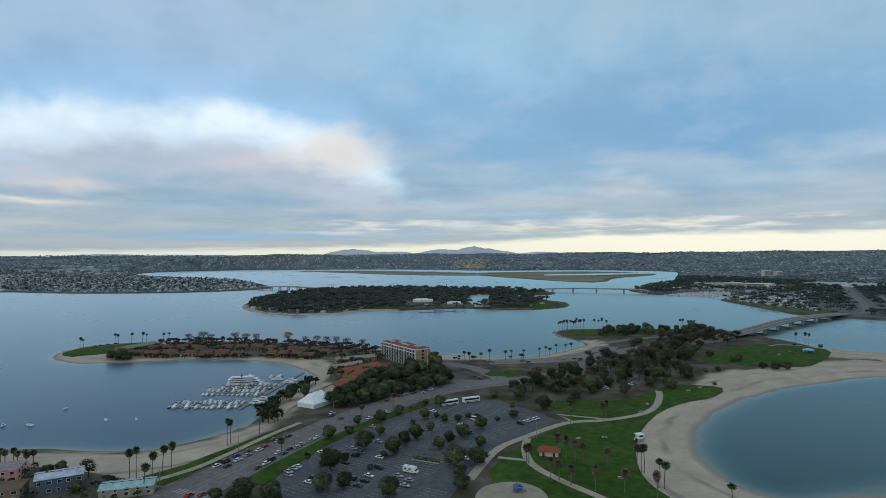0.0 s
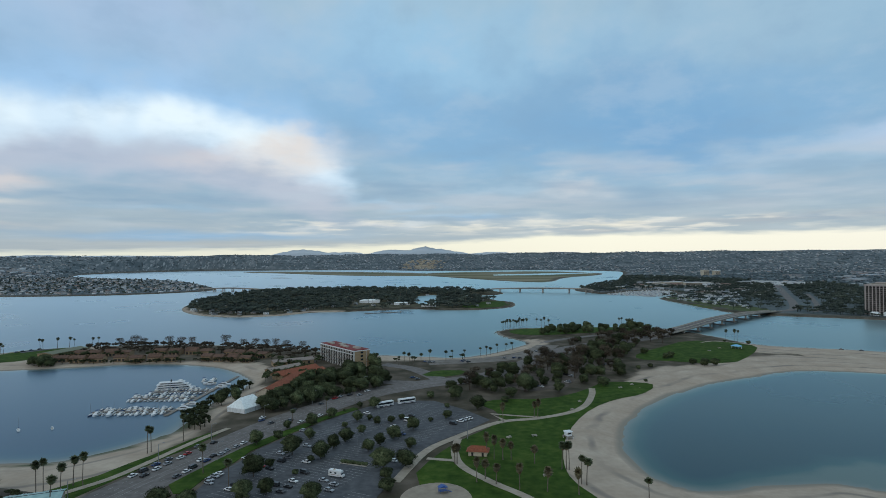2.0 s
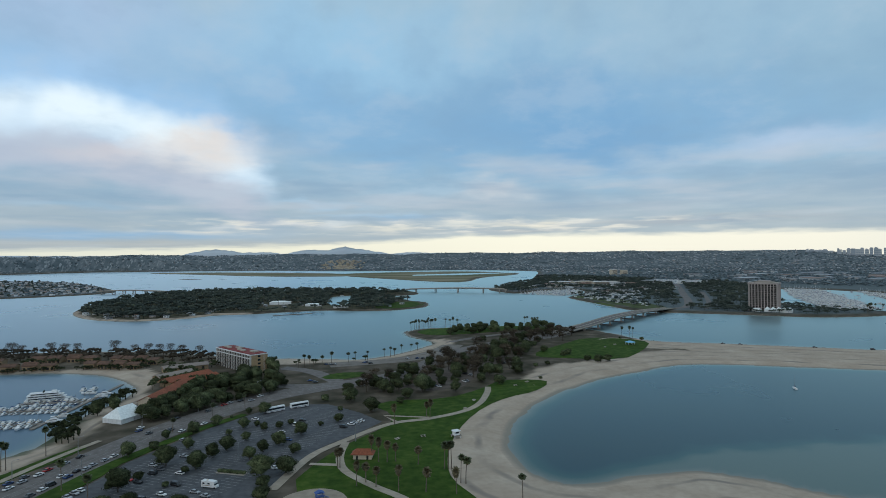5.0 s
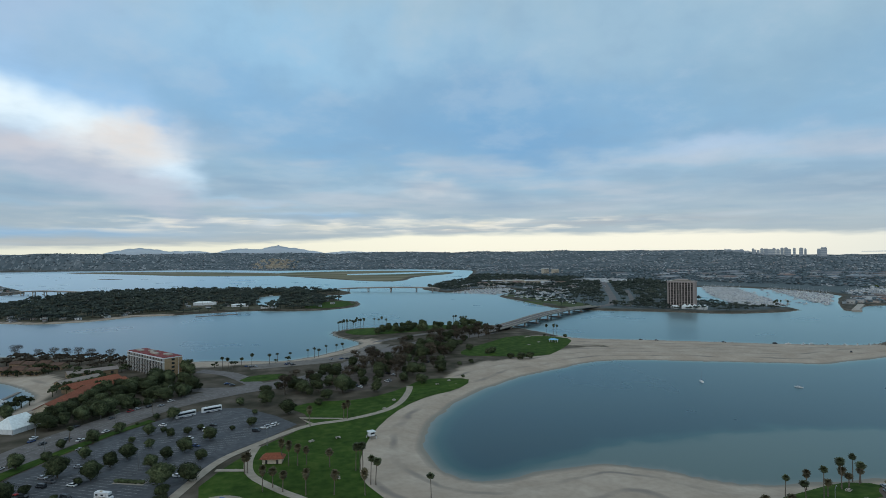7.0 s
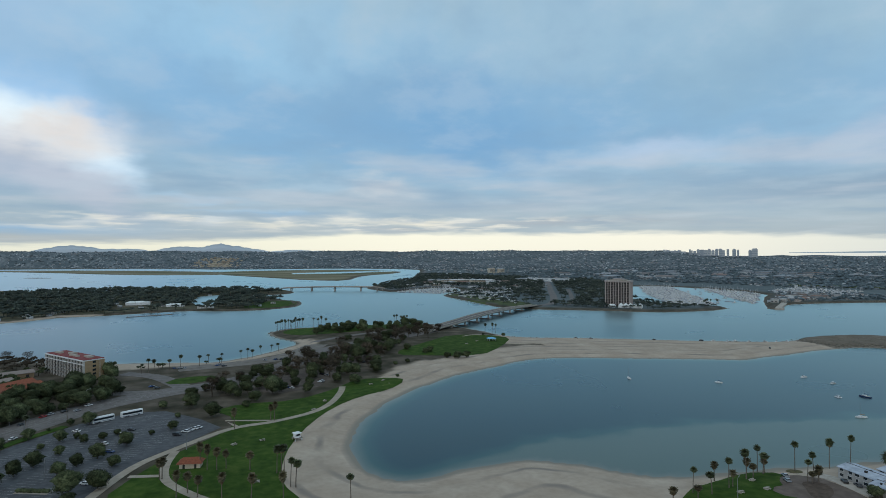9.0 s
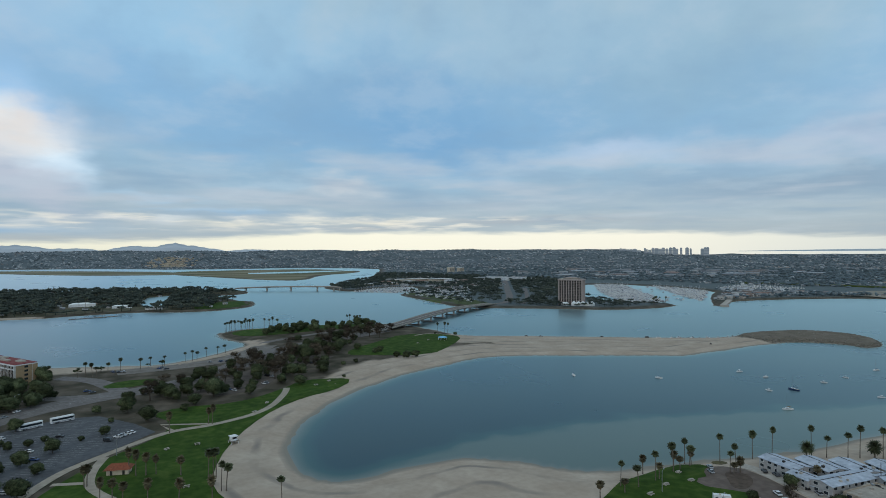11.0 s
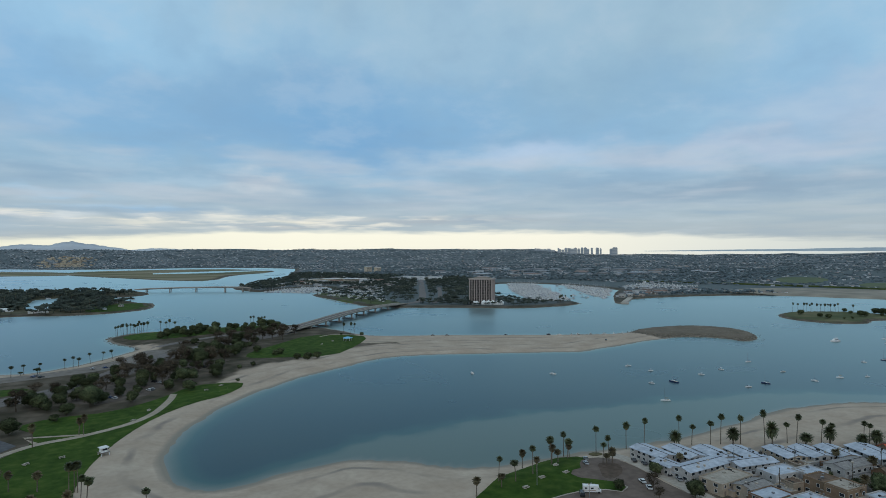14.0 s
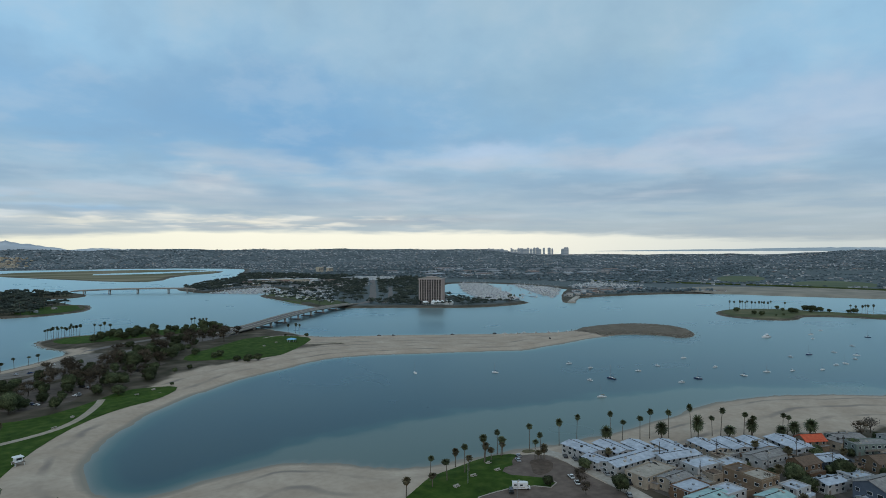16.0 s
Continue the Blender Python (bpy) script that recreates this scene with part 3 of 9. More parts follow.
def ground_material():
    m = bpy.data.materials.new("shore_ground")
    m.use_nodes = True
    nt = m.node_tree
    bsdf = nt.nodes["Principled BSDF"]
    bsdf.inputs["Roughness"].default_value, bsdf.inputs["Specular IOR Level"].default_value = 0.95, 0.1
    geo = nt.nodes.new("ShaderNodeNewGeometry")

    def noise_of(scale, detail=6.0, stretch=None):
        n = nt.nodes.new("ShaderNodeTexNoise")
        n.inputs["Scale"].default_value, n.inputs["Detail"].default_value = scale, detail
        v = geo.outputs["Position"]
        if stretch:
            mp = nt.nodes.new("ShaderNodeMapping")
            mp.inputs["Scale"].default_value, mp.inputs["Rotation"].default_value = stretch[0], (0, 0, stretch[1])
            nt.links.new(v, mp.inputs["Vector"])
            v = mp.outputs[0]
        nt.links.new(v, n.inputs["Vector"])
        return n.outputs["Fac"]

    def ramp_of(fac, stops):
        r = nt.nodes.new("ShaderNodeValToRGB")
        while len(r.color_ramp.elements) < len(stops):
            r.color_ramp.elements.new(0.5)
        for e, (p, c) in zip(r.color_ramp.elements, stops):
            e.position, e.color = p, (*c, 1)
        nt.links.new(fac, r.inputs[0])
        return r.outputs[0]

    def mix_of(fac, a, b, blend="MIX"):
        n = nt.nodes.new("ShaderNodeMix")
        n.data_type, n.blend_type = "RGBA", blend
        for s, v in ((n.inputs[0], fac), (n.inputs[6], a), (n.inputs[7], b)):
            if isinstance(v, (int, float)):
                s.default_value = v
            elif isinstance(v, tuple):
                s.default_value = (*v, 1)
            else:
                nt.links.new(v, s)
        return n.outputs[2]

    def mask_of(name):
        n = nt.nodes.new("ShaderNodeAttribute")
        n.attribute_name = name
        return n.outputs["Fac"]

    soil = ramp_of(noise_of(0.06), [(0.3, (0.038, 0.036, 0.022)), (0.5, (0.075, 0.064, 0.047)), (0.7, (0.135, 0.112, 0.088))])
    sand_dry = ramp_of(noise_of(0.05), [(0.3, (0.355, 0.285, 0.222)), (0.6, (0.425, 0.350, 0.278)), (0.75, (0.475, 0.398, 0.32))])
    tracks = ramp_of(noise_of(0.35, 8.0), [(0.35, (0.90, 0.90, 0.90)), (0.6, (1, 1, 1))])
    sand_dry = mix_of(1.0, sand_dry, tracks, "MULTIPLY")
    # lines of dark wrack left along the beach by the tide
    band = nt.nodes.new("ShaderNodeMath")
    band.operation = "SINE"
    scaled = nt.nodes.new("ShaderNodeMath")
    scaled.operation = "MULTIPLY_ADD"
    scaled.inputs[1].default_value = 0.30
    nt.links.new(mask_of("tide"), scaled.inputs[0])
    wander = nt.nodes.new("ShaderNodeMath")
    wander.operation = "MULTIPLY"
    wander.inputs[1].default_value = 5.0
    nt.links.new(noise_of(0.018, 4.0), wander.inputs[0])
    nt.links.new(wander.outputs[0], scaled.inputs[2])
    nt.links.new(scaled.outputs[0], band.inputs[0])
    thin = nt.nodes.new("ShaderNodeMapRange")
    thin.inputs["From Min"].default_value, thin.inputs["From Max"].default_value = 0.72, 1.0
    nt.links.new(band.outputs[0], thin.inputs["Value"])
    broken = nt.nodes.new("ShaderNodeMapRange")
    broken.inputs["From Min"].default_value, broken.inputs["From Max"].default_value = 0.40, 0.60
    nt.links.new(noise_of(0.03, 6.0), broken.inputs["Value"])
    wrack = nt.nodes.new("ShaderNodeMath")
    wrack.operation = "MULTIPLY"
    nt.links.new(thin.outputs[0], wrack.inputs[0])
    nt.links.new(broken.outputs[0], wrack.inputs[1])
    sand_dry = mix_of(wrack.outputs[0], sand_dry, (0.235, 0.200, 0.170))
    grass = ramp_of(noise_of(0.02), [(0.3, (0.050, 0.068, 0.030)), (0.5, (0.095, 0.105, 0.052)), (0.7, (0.17, 0.150, 0.090))])
    # aerial haze is mixed into the town's base colours, blue-grey and lifted
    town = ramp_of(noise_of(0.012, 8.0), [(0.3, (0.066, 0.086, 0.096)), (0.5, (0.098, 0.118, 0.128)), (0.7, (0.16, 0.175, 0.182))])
    # roofs, yards and tree crowns too far to build one by one, in haze-lifted tones
    plots = nt.nodes.new("ShaderNodeTexVoronoi")
    plots.inputs["Scale"].default_value = 0.10
    stretch = nt.nodes.new("ShaderNodeMapping")
    stretch.inputs["Scale"].default_value = (1.0, 0.45, 0.0)
    nt.links.new(geo.outputs["Position"], stretch.inputs["Vector"])
    nt.links.new(stretch.outputs[0], plots.inputs["Vector"])
    pick = nt.nodes.new("ShaderNodeSeparateColor")
    nt.links.new(plots.outputs["Color"], pick.inputs[0])
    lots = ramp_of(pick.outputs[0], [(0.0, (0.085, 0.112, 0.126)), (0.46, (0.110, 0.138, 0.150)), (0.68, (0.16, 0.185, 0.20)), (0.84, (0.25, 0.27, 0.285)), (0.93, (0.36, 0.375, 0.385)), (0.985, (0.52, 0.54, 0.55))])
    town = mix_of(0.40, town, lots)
    # the wooded plain too is one tone with haze painted in
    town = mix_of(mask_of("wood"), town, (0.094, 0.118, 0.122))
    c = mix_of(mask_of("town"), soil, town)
    c = mix_of(mask_of("green"), c, grass)
    reeds = ramp_of(noise_of(0.006, 5.0, ((0.35, 1.0, 1.0), 0.3)), [(0.35, (0.095, 0.105, 0.055)), (0.5, (0.17, 0.155, 0.095)), (0.65, (0.26, 0.225, 0.155))])
    c = mix_of(mask_of("marsh"), c, reeds)
    c = mix_of(mask_of("sand"), c, sand_dry)
    # wet sand at the waterline, then a bed painted darker as water absorbs light
    sep = nt.nodes.new("ShaderNodeSeparateXYZ")
    nt.links.new(geo.outputs["Position"], sep.inputs[0])
    rng = nt.nodes.new("ShaderNodeMapRange")
    rng.inputs["From Min"].default_value, rng.inputs["From Max"].default_value = -4.0, 1.2
    nt.links.new(sep.outputs[2], rng.inputs["Value"])
    bed = ramp_of(rng.outputs[0], [(0.0, (0.010, 0.078, 0.104)), (0.38, (0.015, 0.092, 0.112)), (0.58, (0.060, 0.135, 0.128)), (0.70, (0.185, 0.20, 0.15)), (0.77, (0.24, 0.22, 0.18)), (0.80, (0.24, 0.215, 0.18))])
    # the lagoon lies bluer than the cove
    lagoon = nt.nodes.new("ShaderNodeMapRange")
    lagoon.inputs["From Min"].default_value, lagoon.inputs["From Max"].default_value = 60.0, -140.0
    nt.links.new(sep.outputs[0], lagoon.inputs["Value"])
    bed_blue = ramp_of(rng.outputs[0], [(0.0, (0.005, 0.055, 0.115)), (0.38, (0.010, 0.070, 0.125)), (0.58, (0.034, 0.095, 0.130)), (0.70, (0.13, 0.15, 0.14)), (0.77, (0.22, 0.20, 0.165)), (0.80, (0.24, 0.215, 0.18))])
    bed = mix_of(lagoon.outputs[0], bed, bed_blue)
    shore = nt.nodes.new("ShaderNodeMapRange")
    shore.inputs["From Min"].default_value, shore.inputs["From Max"].default_value = 0.10, 0.34
    nt.links.new(sep.outputs[2], shore.inputs["Value"])
    c = mix_of(shore.outputs[0], bed, c)
    # green weed along the lagoon's tide line
    weedy = nt.nodes.new("ShaderNodeMath")
    weedy.operation = "MULTIPLY"
    tuft = nt.nodes.new("ShaderNodeMapRange")
    tuft.inputs["From Min"].default_value, tuft.inputs["From Max"].default_value = 0.40, 0.58
    nt.links.new(noise_of(0.07, 5.0, ((0.4, 1.0, 1.0), 0.2)), tuft.inputs["Value"])
    nt.links.new(mask_of("weed"), weedy.inputs[0])
    nt.links.new(tuft.outputs[0], weedy.inputs[1])
    c = mix_of(weedy.outputs[0], c, (0.085, 0.100, 0.062))
    nt.links.new(c, bsdf.inputs["Base Color"])
    b = nt.nodes.new("ShaderNodeBump")
    b.inputs["Strength"].default_value = 0.3
    nt.links.new(noise_of(0.5, 8.0), b.inputs["Height"])
    nt.links.new(b.outputs[0], bsdf.inputs["Normal"])
    return m


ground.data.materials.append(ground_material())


def water_material():
    m = bpy.data.materials.new("bay_water")
    m.use_nodes = True
    nt = m.node_tree
    nt.nodes.clear()
    out = nt.nodes.new("ShaderNodeOutputMaterial")
    body = nt.nodes.new("ShaderNodeBsdfDiffuse")
    depth = nt.nodes.new("ShaderNodeAttribute")
    depth.attribute_name = "depth"
    fathom = nt.nodes.new("ShaderNodeMapRange")
    fathom.inputs["From Min"].default_value, fathom.inputs["From Max"].default_value = -4.0, 0.0
    nt.links.new(depth.outputs["Fac"], fathom.inputs["Value"])

    def shades(stops):
        r = nt.nodes.new("ShaderNodeValToRGB")
        while len(r.color_ramp.elements) < len(stops):
            r.color_ramp.elements.new(0.5)
        for e, (p, c) in zip(r.color_ramp.elements, stops):
            e.position, e.color = p, (*c, 1)
        nt.links.new(fathom.outputs[0], r.inputs[0])
        return r.outputs[0]

    teal = shades([(0.0, (0.0005, 0.016, 0.033)), (0.45, (0.0005, 0.020, 0.038)), (0.75, (0.015, 0.054, 0.060)), (0.91, (0.078, 0.104, 0.094)), (1.0, (0.140, 0.140, 0.124))])
    blue = shades([(0.0, (0.003, 0.033, 0.078)), (0.50, (0.005, 0.042, 0.085)), (0.75, (0.020, 0.068, 0.100)), (0.91, (0.080, 0.110, 0.110)), (1.0, (0.155, 0.155, 0.140))])
    gloss = nt.nodes.new("ShaderNodeBsdfGlossy")
    gloss.inputs["Color"].default_value = (0.82, 0.95, 0.94, 1)
    gloss.inputs["Roughness"].default_value = 0.16
    geo = nt.nodes.new("ShaderNodeNewGeometry")
    wind = nt.nodes.new("ShaderNodeTexNoise")
    wind.inputs["Scale"].default_value, wind.inputs["Detail"].default_value = 0.008, 3.0
    nt.links.new(geo.outputs["Position"], wind.inputs["Vector"])
    place = nt.nodes.new("ShaderNodeSeparateXYZ")
    nt.links.new(geo.outputs["Position"], place.inputs[0])
    lagoon_mix = nt.nodes.new("ShaderNodeMapRange")
    lagoon_mix.inputs["From Min"].default_value, lagoon_mix.inputs["From Max"].default_value = 120.0, -160.0
    nt.links.new(place.outputs[0], lagoon_mix.inputs["Value"])
    # mirrored light is tinted by place, one tint for cove, one for lagoon
    sheen = nt.nodes.new("ShaderNodeMix")
    sheen.data_type = "RGBA"
    sheen.inputs[6].default_value, sheen.inputs[7].default_value = (0.80, 0.98, 0.98, 1), (0.82, 0.94, 0.98, 1)
    nt.links.new(lagoon_mix.outputs[0], sheen.inputs[0])
    nt.links.new(sheen.outputs[2], gloss.inputs["Color"])
    tint = nt.nodes.new("ShaderNodeMix")
    tint.data_type = "RGBA"
    nt.links.new(lagoon_mix.outputs[0], tint.inputs[0])
    nt.links.new(teal, tint.inputs[6])
    nt.links.new(blue, tint.inputs[7])
    nt.links.new(tint.outputs[2], body.inputs["Color"])
    gusts = nt.nodes.new("ShaderNodeMapRange")
    gusts.inputs["From Min"].default_value, gusts.inputs["From Max"].default_value = 0.35, 0.65
    gusts.inputs["To Min"].default_value, gusts.inputs["To Max"].default_value = 0.27, 0.37
    nt.links.new(wind.outputs["Fac"], gusts.inputs["Value"])
    nt.links.new(gusts.outputs[0], gloss.inputs["Roughness"])
    fresnel = nt.nodes.new("ShaderNodeFresnel")
    fresnel.inputs["IOR"].default_value = 1.41
    mix = nt.nodes.new("ShaderNodeMixShader")
    waves = nt.nodes.new("ShaderNodeMath")
    waves.operation = "POWER"
    waves.inputs[1].default_value = 1.12
    nt.links.new(fresnel.outputs[0], waves.inputs[0])
    nt.links.new(waves.outputs[0], mix.inputs[0])
    nt.links.new(body.outputs[0], mix.inputs[1])
    nt.links.new(gloss.outputs[0], mix.inputs[2])
    nt.links.new(mix.outputs[0], out.inputs[0])
    return m


def water_sheet():
    """The flat water, kept only where it lies near or over the sea bed, with the depth under each point."""
    bm = bmesh.new()
    me = grid_mesh("water", gx, gy, np.array(0.0))
    point_attribute(me, "depth", GZ)
    dry = (GZ[:-1, :-1] > 0.5) & (GZ[1:, :-1] > 0.5) & (GZ[:-1, 1:] > 0.5) & (GZ[1:, 1:] > 0.5)
    bm.from_mesh(me)
    bm.faces.ensure_lookup_table()
    bmesh.ops.delete(bm, geom=[bm.faces[int(k)] for k in np.nonzero(dry.ravel())[0]], context="FACES")
    bm.to_mesh(me)
    bm.free()
    return me


water = tagged(new("water", water_sheet()), "calm blue-grey bay water", "water", kind="structure")
water.data.materials.append(water_material())


# ---- helpers for things ----
def thing(name, x, y, z=None, turn=0.0, label="", category="", group="", kind=""):
    """An Empty at the base of a thing."""
    ob = new(name)
    ob.empty_display_size = 0.5
    ob.matrix_world = pose(x, y, ground_z(x, y) if z is None else z, 0, 0, turn)
    return tagged(ob, label, category, group, kind)


def finish(name, bm, mat, smooth_faces=False):
    me = bpy.data.meshes.new(name)
    bm.to_mesh(me)
    bm.free()
    for m in (mat if isinstance(mat, (list, tuple)) else [mat]):
        me.materials.append(m)
    if smooth_faces:
        me.polygons.foreach_set("use_smooth", np.ones(len(me.polygons), bool))
    return me


def part(name, bm, mat, parent, label="", smooth_faces=False):
    ob = new(name, finish(name, bm, mat, smooth_faces))
    ob.parent = parent
    if label:
        ob["label"] = label
    return ob


def box(bm, x0, y0, z0, x1, y1, z1, taper=0.0):
    """An upright block; taper draws its top in."""
    v = [bm.verts.new((x + (taper if x == x0 else -taper) * t, y + (taper if y == y0 else -taper) * t, z0 + (z1 - z0) * t))
         for t in (0, 1) for x, y in ((x0, y0), (x1, y0), (x1, y1), (x0, y1))]
    for f in ((3, 2, 1, 0), (4, 5, 6, 7), (0, 1, 5, 4), (1, 2, 6, 5), (2, 3, 7, 6), (3, 0, 4, 7)):
        bm.faces.new([v[i] for i in f])
    return v


def boxes(*args):
    bm = bmesh.new()
    for a in args:
        box(bm, *a)
    return bm


def tube(bm, points, radii, sides=7):
    """A tapered tube along a line of points."""
    rings = []
    for i, p in enumerate(points):
        a, b = Vector(points[max(0, i - 1)]), Vector(points[min(len(points) - 1, i + 1)])
        q = (b - a).to_track_quat("Z", "Y")
        rings.append([bm.verts.new(Vector(p) + q @ Vector((radii[i] * math.cos(k * 6.2832 / sides), radii[i] * math.sin(k * 6.2832 / sides), 0))) for k in range(sides)])
    for r0, r1 in zip(rings, rings[1:]):
        for k in range(sides):
            bm.faces.new((r0[k], r0[(k + 1) % sides], r1[(k + 1) % sides], r1[k]))
    bm.faces.new(rings[-1])
    bm.faces.new(rings[0][::-1])
    return rings


def loft(bm, rings):
    """Skin closed rings of equal count and cap both ends."""
    vs = [[bm.verts.new(p) for p in r] for r in rings]
    for a, b in zip(vs, vs[1:]):
        n = len(a)
        for k in range(n):
            bm.faces.new((a[k], a[(k + 1) % n], b[(k + 1) % n], b[k]))
    bm.faces.new(vs[0][::-1])
    bm.faces.new(vs[-1])
    return vs


def drape(name, poly, lift, mat, step=7.0, thick=0.0, rounds=0):
    """A sheet of paving or turf laid over the ground inside an outline; thick gives it a kerb face down to the ground."""
    from mathutils.geometry import delaunay_2d_cdt
    poly = rounded(poly, rounds) if rounds else poly
    ring = []
    for (ax, ay), (bx, by) in zip(poly, poly[1:] + poly[:1]):
        n = max(1, int(math.hypot(bx - ax, by - ay) / step))
        ring += [(ax + (bx - ax) * i / n, ay + (by - ay) * i / n) for i in range(n)]
    xs, ys = [p[0] for p in ring], [p[1] for p in ring]
    X, Y = np.meshgrid(np.arange(min(xs) + step / 2, max(xs), step), np.arange(min(ys) + step / 2, max(ys), step))
    keep = signed(ring, X, Y) > step * 0.4
    pts = [Vector(p) for p in ring] + [Vector((float(a), float(b))) for a, b in zip(X[keep], Y[keep])]
    vs, _, fs, *_ = delaunay_2d_cdt(pts, [], [list(range(len(ring)))], 1, 1e-4)
    z = land(np.array([v[0] for v in vs]), np.array([v[1] for v in vs]))[0] + lift
    bm = bmesh.new()
    bv = [bm.verts.new((v[0], v[1], h)) for v, h in zip(vs, z)]
    for f in fs:
        bm.faces.new([bv[i] for i in f])
    bmesh.ops.recalc_face_normals(bm, faces=bm.faces[:])
    if bm.faces and sum(f.normal.z for f in bm.faces) < 0:
        bmesh.ops.reverse_faces(bm, faces=bm.faces[:])
    if thick:
        edge = [e for e in bm.edges if e.is_boundary]
        new_geo = bmesh.ops.extrude_edge_only(bm, edges=edge)["geom"]
        for g in new_geo:
            if isinstance(g, bmesh.types.BMVert):
                g.co.z -= thick
    return new(name, finish(name, bm, mat))


def strip(line, width):
    """The outline of a band along a line of points."""
    left, right = [], []
    for i, (x, y) in enumerate(line):
        (ax, ay), (bx, by) = line[max(0, i - 1)], line[min(len(line) - 1, i + 1)]
        d = math.hypot(bx - ax, by - ay)
        nx, ny = -(by - ay) / d * width / 2, (bx - ax) / d * width / 2
        left.append((x + nx, y + ny))
        right.append((x - nx, y - ny))
    return left + right[::-1]


def curve_through(line, n=6):
    """Points of a smooth curve through a line of points."""
    out = []
    for i in range(len(line) - 1):
        p0, p1, p2, p3 = (np.array(line[j], float) for j in (max(0, i - 1), i, i + 1, min(len(line) - 1, i + 2)))
        for k in range(n):
            t = k / n
            out.append(tuple(0.5 * (2 * p1 + (p2 - p0) * t + (2 * p0 - 5 * p1 + 4 * p2 - p3) * t * t + (3 * p1 - p0 - 3 * p2 + p3) * t ** 3)))
    return out + [tuple(line[-1])]


# ---- trees ----
def leaf_cards(bm, rnd, centre, radii, count, size):
    """Small bent leaf sprays scattered over an ellipsoid."""
    for _ in range(count):
        d = Vector((rnd.gauss(0, 1), rnd.gauss(0, 1), rnd.gauss(0, 1) + 0.25)).normalized()
        p = Vector(centre) + Vector((d.x * radii[0], d.y * radii[1], d.z * radii[2])) * rnd.uniform(0.82, 1.16)
        s = size * rnd.uniform(0.6, 1.3)
        u = d.orthogonal().normalized()
        u = Matrix.Rotation(rnd.uniform(0, 6.28), 3, d) @ u
        w = d.cross(u)
        tip = d * s * rnd.uniform(0.1, 0.6)
        a, b, c, e = (bm.verts.new(p + q) for q in (-u * s, -w * s * 0.7 + tip, u * s + tip * 0.5, w * s * 0.7))
        bm.faces.new((a, b, c, e))


def lobe(bm, rnd, centre, radii, level=2):
    """A lumpy mass of foliage."""
    before = len(bm.verts)
    made = bmesh.ops.create_icosphere(bm, subdivisions=level, radius=1.0)["verts"]
    off = Vector((rnd.uniform(0, 50), rnd.uniform(0, 50), rnd.uniform(0, 50)))
    for v in made:
        k = 1 + 0.42 * noise.noise(v.co * 2.1 + off) + 0.16 * noise.noise(v.co * 5 + off)
        low = 0.85 if v.co.z < -0.2 else 1.0
        v.co = Vector((v.co.x * radii[0] * k, v.co.y * radii[1] * k, v.co.z * radii[2] * k * low)) + Vector(centre)


def make_tree(seed, high, wide, leaf, label, name="tree", lobes=13, cards=120, solid=0.74, flat=0.85, bare=0.22):
    """Trunk with limbs, and a crown of many small lumpy leaf masses over a dome; about `high` tall and `wide` across."""
    rnd = random.Random(seed)
    t = tagged(new(name), label, "tree", "trees in the bayside park")
    t.empty_display_size = 0.5
    bm = bmesh.new()
    fork = high * bare
    lean = (rnd.uniform(-0.3, 0.3), rnd.uniform(-0.3, 0.3))
    tube(bm, [(0, 0, -0.3), (lean[0] * 0.4, lean[1] * 0.4, fork * 0.5), (lean[0], lean[1], fork)], [0.05 * high * 0.6, 0.024 * high, 0.02 * high], 6)
    centres = []
    low = fork * 0.75 + 0.08 * high
    for k in range(lobes):
        f = (k + 0.5) / lobes
        a = 2.39996 * k + rnd.uniform(-0.35, 0.35)
        q = wide * rnd.uniform(0.15, 0.23)
        r = (wide * 0.5 - q * 0.9) * math.sqrt(f) * rnd.uniform(0.8, 1.08)
        rise = math.sqrt(max(0.0, 1 - (r / (wide * 0.5)) ** 2))
        h = low + (high - low - q * flat * 0.8) * rise * (rnd.uniform(0.80, 1.0) if k % 3 else rnd.uniform(0.10, 0.5))
        c = (r * math.cos(a), r * math.sin(a), h)
        centres.append((c, (q, q * rnd.uniform(0.8, 1.2), q * flat)))
        if k % 2:
            tube(bm, [(lean[0], lean[1], fork * 0.95), (c[0] * 0.5 + lean[0] * 0.5, c[1] * 0.5 + lean[1] * 0.5, (fork + h) * 0.48), c], [0.015 * high, 0.010 * high, 0.004 * high], 4)
    part("trunk", bm, BARK, t)
    bm = bmesh.new()
    if solid > 0.7:
        lobe(bm, rnd, (lean[0], lean[1], (low + high) * 0.48), (wide * 0.38, wide * 0.38, (high - low) * 0.42), 2)
    for c, radii in centres:
        if solid:
            lobe(bm, rnd, c, tuple(v * solid for v in radii), 1)
        leaf_cards(bm, rnd, c, radii, cards, 0.024 * wide)
    part("crown", bm, leaf, t, smooth_faces=True)
    return t


def frond(bm, top, a, lift, long, wide, curl, shape):
    """One arching frond, folded along its rib."""
    d = Vector((math.cos(a), math.sin(a), 0))
    side = Vector((-d.y, d.x, 0))
    rows, p, slope = [], Vector(top), lift
    for w in shape:
        w = wide * w
        droop = Vector((0, 0, -w * 0.45))
        rows.append([bm.verts.new(p + side * w + droop), bm.verts.new(p), bm.verts.new(p - side * w + droop)])
        p = p + (d * math.cos(slope) + Vector((0, 0, math.sin(slope)))) * (long / (len(shape) - 1))
        slope -= curl
    for r0, r1 in zip(rows, rows[1:]):
        bm.faces.new((r0[0], r1[0], r1[1], r0[1]))
        bm.faces.new((r0[1], r1[1], r1[2], r0[2]))


